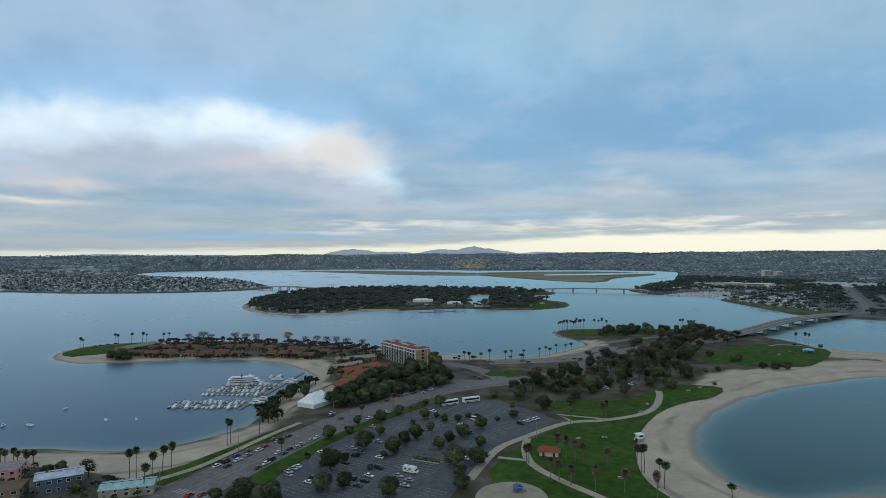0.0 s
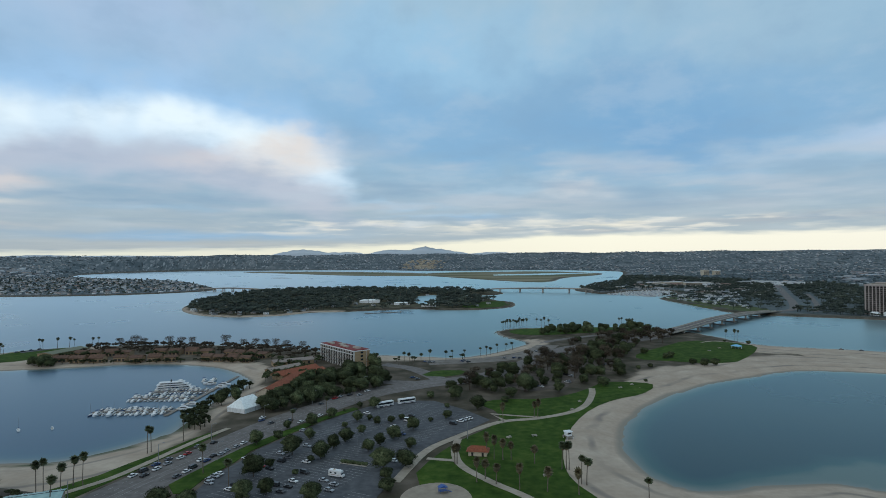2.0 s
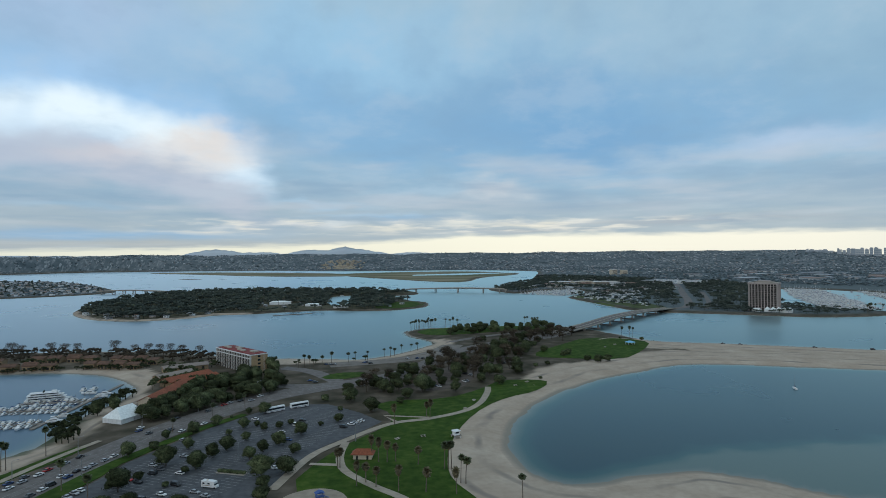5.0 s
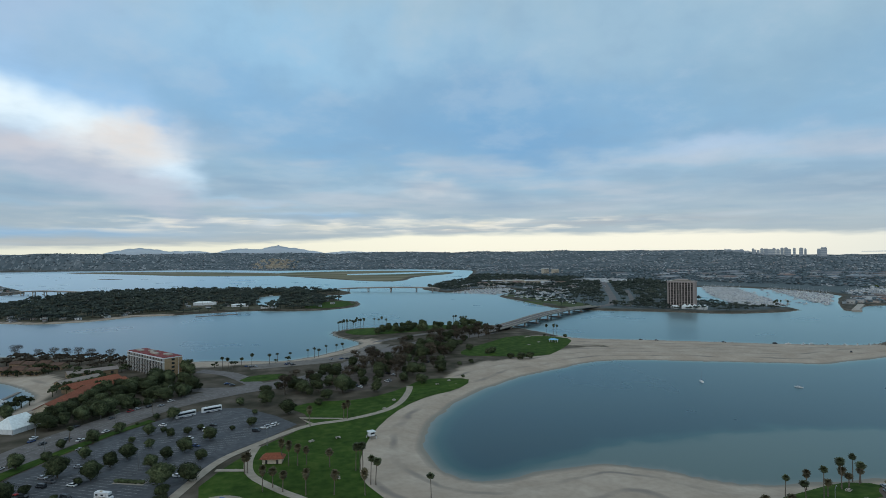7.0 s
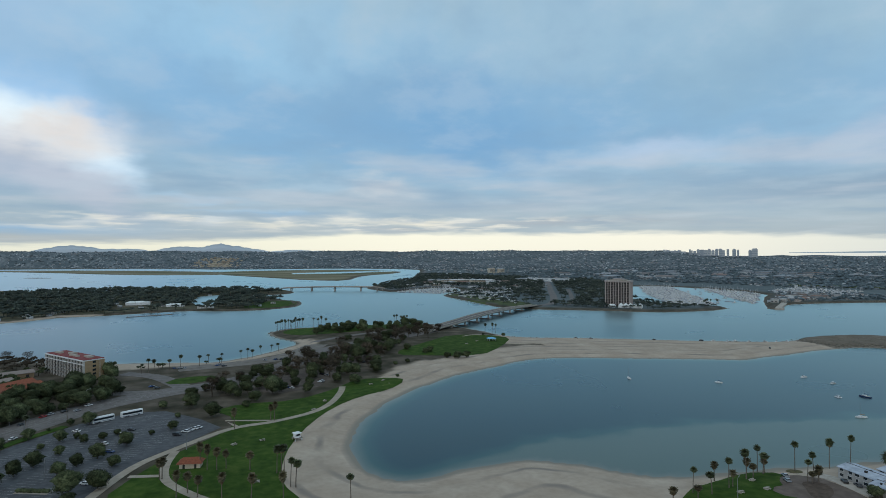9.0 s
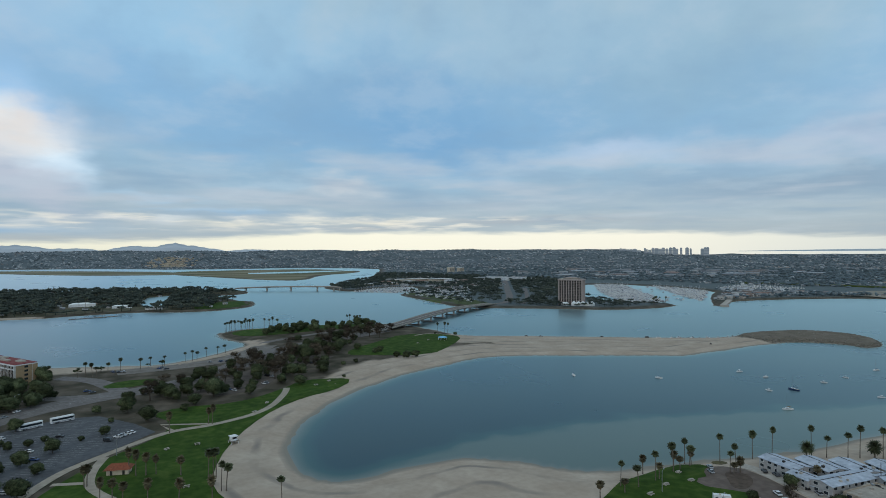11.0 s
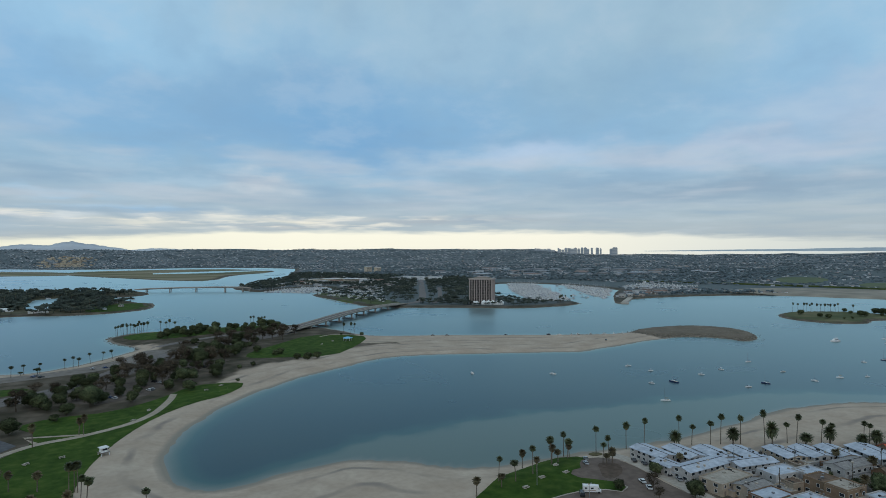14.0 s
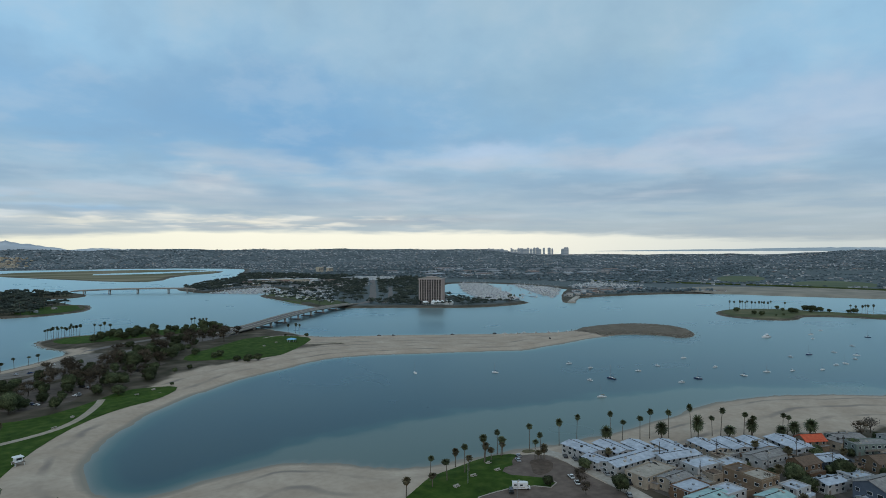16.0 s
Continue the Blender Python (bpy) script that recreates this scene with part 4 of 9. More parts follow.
def make_palm(seed, high, label, fronds=40, spread_r=1.8, trunk_r=0.17, skirt=1.6, date=False, leaf=None):
    """A fan palm or, with date=True, a stout date palm with a round feathery head."""
    rnd = random.Random(seed)
    t = tagged(new("date_palm" if date else "palm_tree"), label, "palm tree", "palms along the shore")
    t.empty_display_size = 0.5
    bend = (rnd.uniform(-0.5, 0.5), rnd.uniform(-0.5, 0.5))
    top = Vector((bend[0], bend[1], high - spread_r * 0.9))
    bm = bmesh.new()
    pts = [(bend[0] * k * k, bend[1] * k * k, -0.3 + (top.z + 0.3) * k) for k in (0, 0.15, 0.4, 0.7, 1)]
    tube(bm, pts, [trunk_r * 1.6, trunk_r * 1.15, trunk_r, trunk_r * 0.9, trunk_r * (1.3 if date else 1.0)], 8)
    part("trunk", bm, PALM_BARK, t)
    bm = bmesh.new()
    for k in range(fronds):
        a = 2.39996 * k + rnd.uniform(-0.2, 0.2)
        f = k / fronds
        long = spread_r * rnd.uniform(0.88, 1.12)
        if date:
            frond(bm, top, a, 1.50 - 2.35 * f, long * 1.08, long * 0.11, 0.20 + rnd.uniform(0, 0.12), (0.5, 1.0, 1.0, 0.8, 0.2))
        else:
            frond(bm, top, a, 1.45 - 2.3 * f, long, long * 0.30, 0.10 + rnd.uniform(0, 0.18), (0.08, 0.30, 1.0, 0.95, 0.35))
    part("crown", bm, leaf or FROND, t)
    bm = bmesh.new()
    for k in range(18 if skirt else 0):
        a = 6.283 * k / 18 + rnd.uniform(-0.2, 0.2)
        frond(bm, top - Vector((0, 0, 0.15)), a, -0.75, spread_r * rnd.uniform(0.55, 0.75) * skirt / 1.6, 0.30, 0.45, (0.3, 1.0, 0.9, 0.5))
    if skirt:
        part("dry_skirt", bm, DRY_FROND, t, "dead brown fronds")
    else:
        bm.free()
    return t


# ---- vehicles ----
def make_car(name, mat, label, long=4.5, wide=1.8, high=1.45, van=False):
    t = tagged(new(name), label, "car" if not van else "van", "parked and driving cars")
    t.empty_display_size = 0.3
    l, w = long / 2, wide / 2
    bm = bmesh.new()
    sill, belt = 0.28, 0.62 * high if not van else 0.5 * high

    def ring(x, half, z0, z1):
        return [(x, -half, z0 + 0.08), (x, -half * 0.92, z0), (x, half * 0.92, z0), (x, half, z0 + 0.08), (x, half, z1 - 0.12), (x, half * 0.86, z1), (x, -half * 0.86, z1), (x, -half, z1 - 0.12)]

    loft(bm, [ring(-l, w * 0.86, sill + 0.1, belt * 0.93), ring(-l * 0.93, w, sill, belt), ring(-l * 0.3, w, sill, belt), ring(l * 0.35, w, sill, belt * 0.98), ring(l * 0.92, w * 0.97, sill, belt * 0.82), ring(l, w * 0.84, sill + 0.08, belt * 0.7)])
    part("body", bm, mat, t)
    bm = bmesh.new()
    if van:
        x0, x1, x2, x3 = -l * 0.97, -l * 0.92, l * 0.45, l * 0.75
    else:
        x0, x1, x2, x3 = -l * 0.82, -l * 0.5, l * 0.12, l * 0.45
    loft(bm, [[(x0, -w * 0.9, belt - 0.03), (x0, w * 0.9, belt - 0.03), (x1, w * 0.76, high - 0.05), (x1, -w * 0.76, high - 0.05)], [(x3, -w * 0.9, belt - 0.03), (x3, w * 0.9, belt - 0.03), (x2, w * 0.76, high - 0.05), (x2, -w * 0.76, high - 0.05)]])
    part("glasshouse", bm, GLASS, t, "dark glass")
    bm = bmesh.new()
    box(bm, x1 - 0.03, -w * 0.8, high - 0.07, x2 + 0.03, w * 0.8, high, 0.06)
    part("roof", bm, mat, t)
    for x in (-l * 0.62, l * 0.62):
        for y in (-w + 0.08, w - 0.08):
            bm = bmesh.new()
            tube(bm, [(x, y - 0.1, 0.32), (x, y + 0.1, 0.32)], [0.32, 0.32], 10)
            part("wheel", bm, RUBBER, t)
    return t


def make_camper(label):
    """A camper: boxy coach body with an overhanging cab, small windows and a stripe."""
    t = tagged(new("camper_van"), label, "camper", "campers in the car parks")
    part("body", boxes((-3.7, -1.15, 0.5, 1.6, 1.15, 3.0, 0.06)), PAINTS[0], t)
    bm = bmesh.new()
    loft(bm, [[(1.6, y, 0.45), (3.6, y, 0.45), (3.6, y, 1.15), (2.9, y, 1.3), (2.2, y, 2.1), (1.6, y, 2.1)] for y in (1.0, -1.0)])
    part("cab", bm, PAINTS[0], t)
    part("alcove", boxes((1.5, -1.1, 2.1, 2.8, 1.1, 2.95, 0.12)), PAINTS[0], t)
    bm = bmesh.new()
    loft(bm, [[(2.32, y, 1.98), (2.86, y, 1.38), (2.93, y, 1.42), (2.38, y, 2.03)] for y in (0.9, -0.9)])
    part("windscreen", bm, GLASS, t)
    for x0, x1 in ((-3.0, -2.0), (-0.6, 0.5)):
        part("window", boxes((x0, -1.17, 1.7, x1, 1.17, 2.3)), GLASS, t)
    part("stripe", boxes((-3.6, -1.165, 1.1, 1.5, 1.165, 1.3)), plain("tan_stripe", (0.25, 0.18, 0.11), 0.5), t)
    part("roof_vent", boxes((-1.6, -0.4, 3.0, -0.8, 0.4, 3.25)), CREAM, t)
    for x in (-2.4, 2.7):
        for y in (-0.95, 0.95):
            bm = bmesh.new()
            tube(bm, [(x, y - 0.13, 0.38), (x, y + 0.13, 0.38)], [0.38, 0.38], 10)
            part("wheel", bm, RUBBER, t)
    return t


def make_bus(label):
    t = tagged(new("coach_bus"), label, "bus", "coaches in the car park")
    bm = bmesh.new()
    loft(bm, [[(x, -w, 0.35), (x, w, 0.35), (x, w, 3.1), (x, w * 0.9, 3.35), (x, -w * 0.9, 3.35), (x, -w, 3.1)] for x, w in ((-6, 1.15), (-5.8, 1.27), (5.7, 1.27), (6, 1.12))])
    part("body", bm, WHITE, t)
    part("window_band", boxes((-5.6, -1.30, 1.6, 5.5, -1.275, 2.75), (-5.6, 1.275, 1.6, 5.5, 1.30, 2.75), (5.9, -1.0, 1.3, 6.03, 1.0, 2.8)), GLASS, t, "dark tinted window band")
    part("stripe", boxes((-5.6, -1.295, 0.75, 5.5, -1.272, 1.0), (-5.6, 1.272, 0.75, 5.5, 1.295, 1.0)), plain("coach_stripe", (0.10, 0.12, 0.18), 0.5), t, "dark stripe")
    for x in (-3.6, -2.5, 3.6):
        for y in (-1.1, 1.1):
            bm = bmesh.new()
            tube(bm, [(x, y - 0.17, 0.5), (x, y + 0.17, 0.5)], [0.5, 0.5], 12)
            part("wheel", bm, RUBBER, t)
    return t


# ---- boats ----
def hull_mesh(bm, long, wide, free, draft=0.3, blunt=0.75):
    n = 8
    rings = []
    for i in range(n + 1):
        f = i / n
        x = -long / 2 + long * f
        half = wide / 2 * (blunt + (1 - blunt) * smooth(np.array(f * 2.5)).item()) * (1 - max(0, (f - 0.55) / 0.45) ** 2.2 * 0.97)
        sheer = free * (1 + 0.28 * max(0, f - 0.4) / 0.6)
        keel = -draft * (1 - max(0, (f - 0.75) / 0.25) * 0.9)
        rings.append([(x, -half * 0.25, keel), (x, half * 0.25, keel), (x, half * 0.85, 0.1), (x, half, sheer), (x, half * 0.9, sheer), (x, -half * 0.9, sheer), (x, -half, sheer), (x, -half * 0.85, 0.1)])
    loft(bm, rings)


def make_sailboat(label, long=8.5, hull=None, mast=True, cover=None):
    t = tagged(new("sailboat" if mast else "motorboat"), label, "boat", "boats on the bay")
    wide = long * 0.32
    bm = bmesh.new()
    hull_mesh(bm, long, wide, long * 0.1)
    part("hull", bm, hull or WHITE, t)
    bm = bmesh.new()
    f = long * 0.1
    box(bm, -long * 0.12, -wide * 0.27, f, long * 0.24, wide * 0.27, f + long * 0.065, 0.15)
    part("cabin", bm, WHITE, t)
    part("cabin_window", boxes((-long * 0.08, -wide * 0.275, f + 0.15, long * 0.18, wide * 0.275, f + long * 0.04)), GLASS, t)
    part("cockpit", boxes((-long * 0.42, -wide * 0.28, f + 0.01, -long * 0.14, wide * 0.28, f + 0.06)), CREAM, t)
    if mast:
        bm = bmesh.new()
        tube(bm, [(long * 0.08, 0, f), (long * 0.08, 0, long * 1.25)], [0.13, 0.10], 6)
        part("mast", bm, STEEL, t)
        bm = bmesh.new()
        tube(bm, [(long * 0.08, 0, f + long * 0.15), (-long * 0.36, 0, f + long * 0.14)], [0.07, 0.06], 6)
        part("boom", bm, STEEL, t)
        bm = bmesh.new()
        tube(bm, [(long * 0.06, 0, f + long * 0.17), (-long * 0.15, 0, f + long * 0.168), (-long * 0.34, 0, f + long * 0.158)], [0.2, 0.17, 0.08], 6)
        part("sail_cover", bm, cover or plain("blue_canvas", (0.03, 0.06, 0.16), 0.8), t, "furled under a canvas cover")
    else:
        part("windscreen", boxes((long * 0.12, -wide * 0.26, f + long * 0.06, long * 0.16, wide * 0.26, f + long * 0.12)), GLASS, t)
        part("canopy", boxes((-long * 0.2, -wide * 0.3, f + long * 0.17, long * 0.13, wide * 0.3, f + long * 0.185)), WHITE, t)
        bm = bmesh.new()
        for x in (-long * 0.18, long * 0.11):
            for y in (-wide * 0.27, wide * 0.27):
                tube(bm, [(x, y, f), (x, y, f + long * 0.17)], [0.04, 0.04], 5)
        part("canopy_frame", bm, STEEL, t)
    return t


def make_cruiser(label, long=11.0):
    """A motor yacht with a cabin and a flying bridge."""
    t = tagged(new("motor_yacht"), label, "boat", "boats in the marina")
    wide = long * 0.34
    bm = bmesh.new()
    hull_mesh(bm, long, wide, long * 0.13, 0.4, 0.9)
    part("hull", bm, WHITE, t)
    f = long * 0.13
    bm = bmesh.new()
    loft(bm, [[(x, -w, f), (x, w, f), (x2, w * 0.85, f + long * 0.13), (x2, -w * 0.85, f + long * 0.13)] for x, x2, w in ((-long * 0.3, -long * 0.3, wide * 0.38), (long * 0.24, long * 0.12, wide * 0.32))])
    part("cabin", bm, WHITE, t)
    part("cabin_window", boxes((-long * 0.27, -wide * 0.385, f + long * 0.05, long * 0.1, wide * 0.385, f + long * 0.1)), GLASS, t)
    part("flybridge", boxes((-long * 0.25, -wide * 0.3, f + long * 0.13, long * 0.05, wide * 0.3, f + long * 0.19, 0.12)), WHITE, t)
    part("bimini", boxes((-long * 0.24, -wide * 0.3, f + long * 0.29, -long * 0.02, wide * 0.3, f + long * 0.305)), plain("navy_canvas", (0.02, 0.05, 0.14), 0.8) if "blue" in label else WHITE, t)
    bm = bmesh.new()
    for x in (-long * 0.22, -long * 0.04):
        for y in (-wide * 0.27, wide * 0.27):
            tube(bm, [(x, y, f + long * 0.18), (x, y, f + long * 0.29)], [0.04, 0.04], 5)
    part("bimini_frame", bm, STEEL, t)
    part("deck", boxes((-long * 0.47, -wide * 0.36, f + 0.01, -long * 0.3, wide * 0.36, f + 0.06)), CREAM, t)
    return t


# ---- paving and turf ----
def paving(name, poly, lift, mat, label, category, thick=0.0, step=7.0, rounds=0):
    return tagged(drape(name, poly, lift, mat, step, thick, rounds), label, category, kind="structure")


# inland roads, the boulevard, car parks, verges and paths
ROAD_LINE = curve_through([(-150, 170), (-123, 222), (-108, 262), (-90, 305), (-74, 346), (-52, 386), (-22, 428), (18, 456), (52, 470), (88, 500), (122, 552), (165, 610), (215, 648), (262, 674), (302, 702)])
paving("road", strip(ROAD_LINE, 25), 0.10, ROAD, "wide brown-grey asphalt boulevard", "road", 0.1)
paving("car_park", [(-81, 246), (-80, 270), (-73, 290), (-70, 306), (-56, 334), (-42, 360), (-22, 388), (2, 404), (22, 402), (42, 376), (54, 353), (40, 334), (22, 314), (10, 288), (-4, 246), (-16, 205), (-60, 190), (-81, 220)], 0.12, ASPHALT, "large grey asphalt car park with painted bays", "car park", 0.12)
paving("lawn_west", [(-148, 254), (-139, 265), (-131, 276), (-125, 291), (-119, 303), (-110, 326), (-104, 338), (-98, 334), (-104, 315), (-112, 297), (-118, 278), (-124, 262), (-128, 250)], 0.14, LAWN, "green verge between boulevard and beach", "lawn", 0.14)
paving("lawn_strip", [(-95, 262), (-89, 252), (-84, 252), (-82, 269), (-75, 289), (-72, 305), (-58, 334), (-44, 360), (-26, 384), (-30, 388), (-48, 364), (-62, 340), (-77, 312), (-85, 292)], 0.22, LAWN, "green verge between boulevard and car park", "lawn", 0.2)
paving("lawn_north", [(12, 484), (24, 508), (56, 505), (40, 480)], 0.15, LAWN, "bright green lawn by the junction", "lawn", 0.1, rounds=1)
LAWN_MAIN = [(30, 200), (8, 262), (20, 292), (34, 316), (58, 345), (62, 370), (50, 392), (66, 404), (100, 400), (130, 424), (152, 452), (180, 448), (188, 438), (167, 412), (143, 397), (121, 375), (102, 344), (87, 309), (79, 276), (78, 256), (84, 236), (94, 200)]
paving("lawn_park", LAWN_MAIN, 0.15, LAWN, "long green park lawn above the beach", "lawn", 0.1, rounds=1)
paving("lawn_point", [(212, 545), (235, 535), (284, 513), (330, 560), (366, 612), (352, 640), (310, 660), (260, 610), (222, 575)], 0.15, LAWN, "green lawn at the foot of the bridge", "lawn", 0.1, rounds=1)
paving("lawn_headland", [(124, 752), (132, 778), (160, 792), (240, 794), (300, 780), (300, 750), (230, 735), (160, 715), (136, 722)], 0.15, LAWN, "green lawn on the headland", "lawn", 0.1, rounds=1)
COVE_LAWN = [(205, 166), (215, 179), (236, 192), (250, 196), (266, 200), (278, 201), (287, 197), (288, 192), (283, 190), (278, 186), (274, 181), (269, 181), (265, 178), (265, 173), (270, 167), (275, 161), (274, 155), (269, 153), (265, 158), (257, 162), (248, 163), (239, 163), (222, 150), (206, 132)]
paving("lawn_cove", COVE_LAWN, 0.15, LAWN, "green lawn above the cove beach", "lawn", 0.1, 5.0)
paving("lawn_cape", [(-420, 600), (-422, 640), (-400, 668), (-350, 680), (-345, 620), (-380, 572)], 0.15, LAWN, "green tip of the resort headland", "lawn", 0.1, rounds=1)
paving("path", strip(curve_through([(2, 259), (15, 297), (29, 317), (58, 347), (82, 354), (105, 366), (120, 384), (132, 412), (137, 430)]), 4.5), 0.24, PATHWAY, "winding concrete path", "path", 0.06, 3.0)
paving("path_loop", strip(curve_through([(33, 318), (30, 297), (32, 277), (43, 257), (54, 242), (66, 222)]), 4.0), 0.245, PATHWAY, "winding concrete path", "path", 0.06, 3.0)
paving("path_west", strip(curve_through([(-146, 240), (-133, 258), (-124, 271), (-117, 289), (-111, 308), (-104, 328), (-96, 346)]), 3.6), 0.25, PATHWAY, "straight concrete footpath", "path", 0.06, 4.0)


paving("path_cross", strip([(16, 288), (30, 284)], 3.0), 0.25, PATHWAY, "short concrete path", "path", 0.06, 3.0)
paving("path_lawn", strip([(62, 352), (56, 366), (84, 356)], 2.5), 0.25, PATHWAY, "short concrete path", "path", 0.06, 3.0)
paving("path_kiosk", strip(curve_through([(318, 640), (334, 648), (350, 640), (362, 636)]), 3.0), 0.25, PATHWAY, "pale path beside the bridge", "path", 0.06, 3.0)
paving("sand_pit", [(5, 246), (10, 254), (21, 258), (30, 253), (34, 243), (33, 230), (16, 226), (4, 236)], 0.26, material("pit_sand", [(0.24, 0.20, 0.155), (0.32, 0.275, 0.215)], 0.3, 0.95, second=(0.1, 0.15)), "round playground sand pit", "sand pit", 0.05, 5.0, 2)
paving("junction", strip(curve_through([(-30, 470), (-2, 462), (30, 458), (20, 490), (4, 520), (-20, 540)]), 13), 0.125, ROAD, "junction and slip road with parked cars", "road", 0.1, 5.0)
paving("beach_car_park", strip(curve_through([(20, 545), (60, 552), (100, 566), (130, 600), (150, 640)]), 24), 0.06, material("worn_asphalt", [(0.13, 0.115, 0.10), (0.20, 0.18, 0.16)], 0.2, 0.95, second=(0.03, 0.3)), "worn beach car park", "car park", 0.08, 6.0)
paving("grove_car_park", [(92, 425), (120, 436), (138, 470), (176, 520), (200, 545), (180, 560), (130, 520), (84, 478), (70, 445)], 0.045, material("dusty_asphalt", [(0.070, 0.056, 0.046), (0.125, 0.102, 0.086)], 0.15, 0.95, second=(0.04, 0.35)), "dusty car park under trees", "car park", 0.08, 6.0)
paving("headland_road", strip(curve_through([(150, 660), (190, 690), (240, 715), (300, 712)]), 9), 0.08, ROAD, "narrow road over the headland", "road", 0.08, 6.0)
BROWN_ASPHALT = material("brown_asphalt", [(0.095, 0.070, 0.057), (0.150, 0.116, 0.096)], 0.3, 0.9, second=(0.05, 0.3))
paving("cove_car_park", [(206, 132), (222, 150), (239, 163), (248, 163), (257, 162), (265, 158), (269, 153), (274, 155), (275, 161), (270, 167), (265, 173), (265, 178), (269, 181), (274, 181), (278, 186), (283, 190), (288, 192), (293, 189), (297, 182), (296, 168), (292, 150), (290, 136), (296, 110), (290, 90), (215, 96)], 0.08, BROWN_ASPHALT, "brown asphalt turning circle and car park", "car park", 0.08, 5.0)
paving("dirt_island", [(284, 181), (289, 180), (292, 176), (290, 171), (284, 166), (276, 164), (274, 168), (279, 174)], 0.14, material("bare_dirt", [(0.060, 0.042, 0.031), (0.11, 0.080, 0.060)], 0.5, 0.95, second=(0.2, 0.3)), "bare brown dirt island round the palms", "planting bed", 0.12, 3.0, 1)
paving("palm_bed", [(293, 196), (297, 198), (301, 195), (299, 191), (294, 192)], 0.2, material("dry_ivy", [(0.055, 0.060, 0.022), (0.13, 0.095, 0.045)], 0.8, 0.95, second=(0.2, 0.3)), "dry planted bed at the foot of a palm", "planting bed", 0.12, 3.0, 1)
paving("lawn_kerb", strip([(206, 131), (222, 149), (239, 162.4), (248, 162.4), (257, 161.4), (265, 157.4), (269, 152.4), (274.6, 154.6), (275.6, 161.2)], 0.5), 0.24, CONCRETE, "pale concrete kerb round the lawn", "kerb", 0.16, 4.0)
paving("alley", strip([(302, 190), (301, 176), (297, 150), (292, 128), (284, 96)], 7), 0.13, CONCRETE, "concrete access lane beside the houses", "road", 0.08, 5.0)
paving("town_ground", [(304, 178), (340, 166), (400, 128), (470, 92), (500, 40), (420, 20), (300, 60), (300, 120)], 0.055, material("lane_concrete", [(0.075, 0.066, 0.058), (0.14, 0.125, 0.11)], 0.3, 0.95, second=(0.08, 0.35)), "paved yards and lanes between beach houses", "pavement", 0.05, 7.0)
paving("yards", [(-240, 262), (-206, 273), (-180, 268), (-156, 260), (-134, 252), (-124, 236), (-124, 215), (-240, 215)], 0.055, material("brown_yards", [(0.055, 0.045, 0.035), (0.12, 0.10, 0.08)], 0.25, 0.95, second=(0.08, 0.35)), "brown yards and lanes between houses", "pavement", 0.05, 7.0, 1)
paving("resort_beach_road", strip([(-402, 640), (-380, 668), (-352, 700)], 10), 0.2, ASPHALT, "short asphalt lot on the headland", "car park", 0.05, 6.0)

# islands and verges seen across the water
paving("lawn_isle", [(120, 1090), (176, 1126), (194, 1180), (196, 1240), (150, 1250), (100, 1180), (90, 1110)], 0.2, LAWN, "green tip of the wooded island", "lawn", 0.0, 12.0, 1)
paving("lawn_marina", [(548, 1320), (532, 1200), (526, 1060), (538, 980), (560, 950), (600, 960), (610, 1100), (590, 1260)], 0.2, material("dull_grass", [(0.035, 0.055, 0.014), (0.075, 0.095, 0.028)], 0.05, 0.95, second=(0.02, 0.3)), "grassy bank before the marina", "lawn", 0.0, 14.0, 1)
paving("field", [(1820, 740), (1815, 650), (1885, 567), (2124, 653), (2165, 787), (2000, 830)], 0.6, material("playing_field", [(0.060, 0.088, 0.040), (0.10, 0.120, 0.060)], 0.01, 0.95, second=(0.004, 0.35)), "green field behind the channel", "lawn", 0.0, 40.0, 1)
paving("field_north", [(1921, 1021), (1835, 916), (2005, 911), (2288, 1049), (2298, 1160), (2154, 1150)], 0.6, bpy.data.materials["playing_field"], "dull green park land behind the channel", "lawn", 0.0, 40.0, 1)
levee = paving("levee", strip(curve_through([(1560, 1250), (1650, 1117), (1696, 923), (1742, 786), (1756, 651), (1768, 511), (1790, 380)]), 16), 4.0, bpy.data.materials["dull_grass"], "low dark levee along the river bed", "levee", 4.0, 18.0)
paving("river_bar", [(1325, 803), (1380, 738), (1428, 634), (1456, 532), (1497, 428), (1560, 340), (1745, 340), (1745, 507), (1736, 645), (1671, 753), (1578, 854), (1415, 863)], 1.6, material("river_sand", [(0.17, 0.155, 0.125), (0.29, 0.26, 0.21)], 0.02, 0.95, second=(0.006, 0.3)), "pale sandy river bed along the channel", "sand bank", 0.0, 25.0, 1)
paving("marina_road", strip(curve_through([(588, 952), (640, 985), (720, 1110), (820, 1290), (960, 1540), (1080, 1760)]), 15), 0.3, ROAD, "pale boulevard running inland from the bridge", "road", 0.0, 16.0)
paving("marina_lane", strip(curve_through([(648, 940), (720, 1040), (800, 1170), (900, 1340)]), 9), 0.3, ROAD, "pale lane beside the marina", "road", 0.0, 14.0)


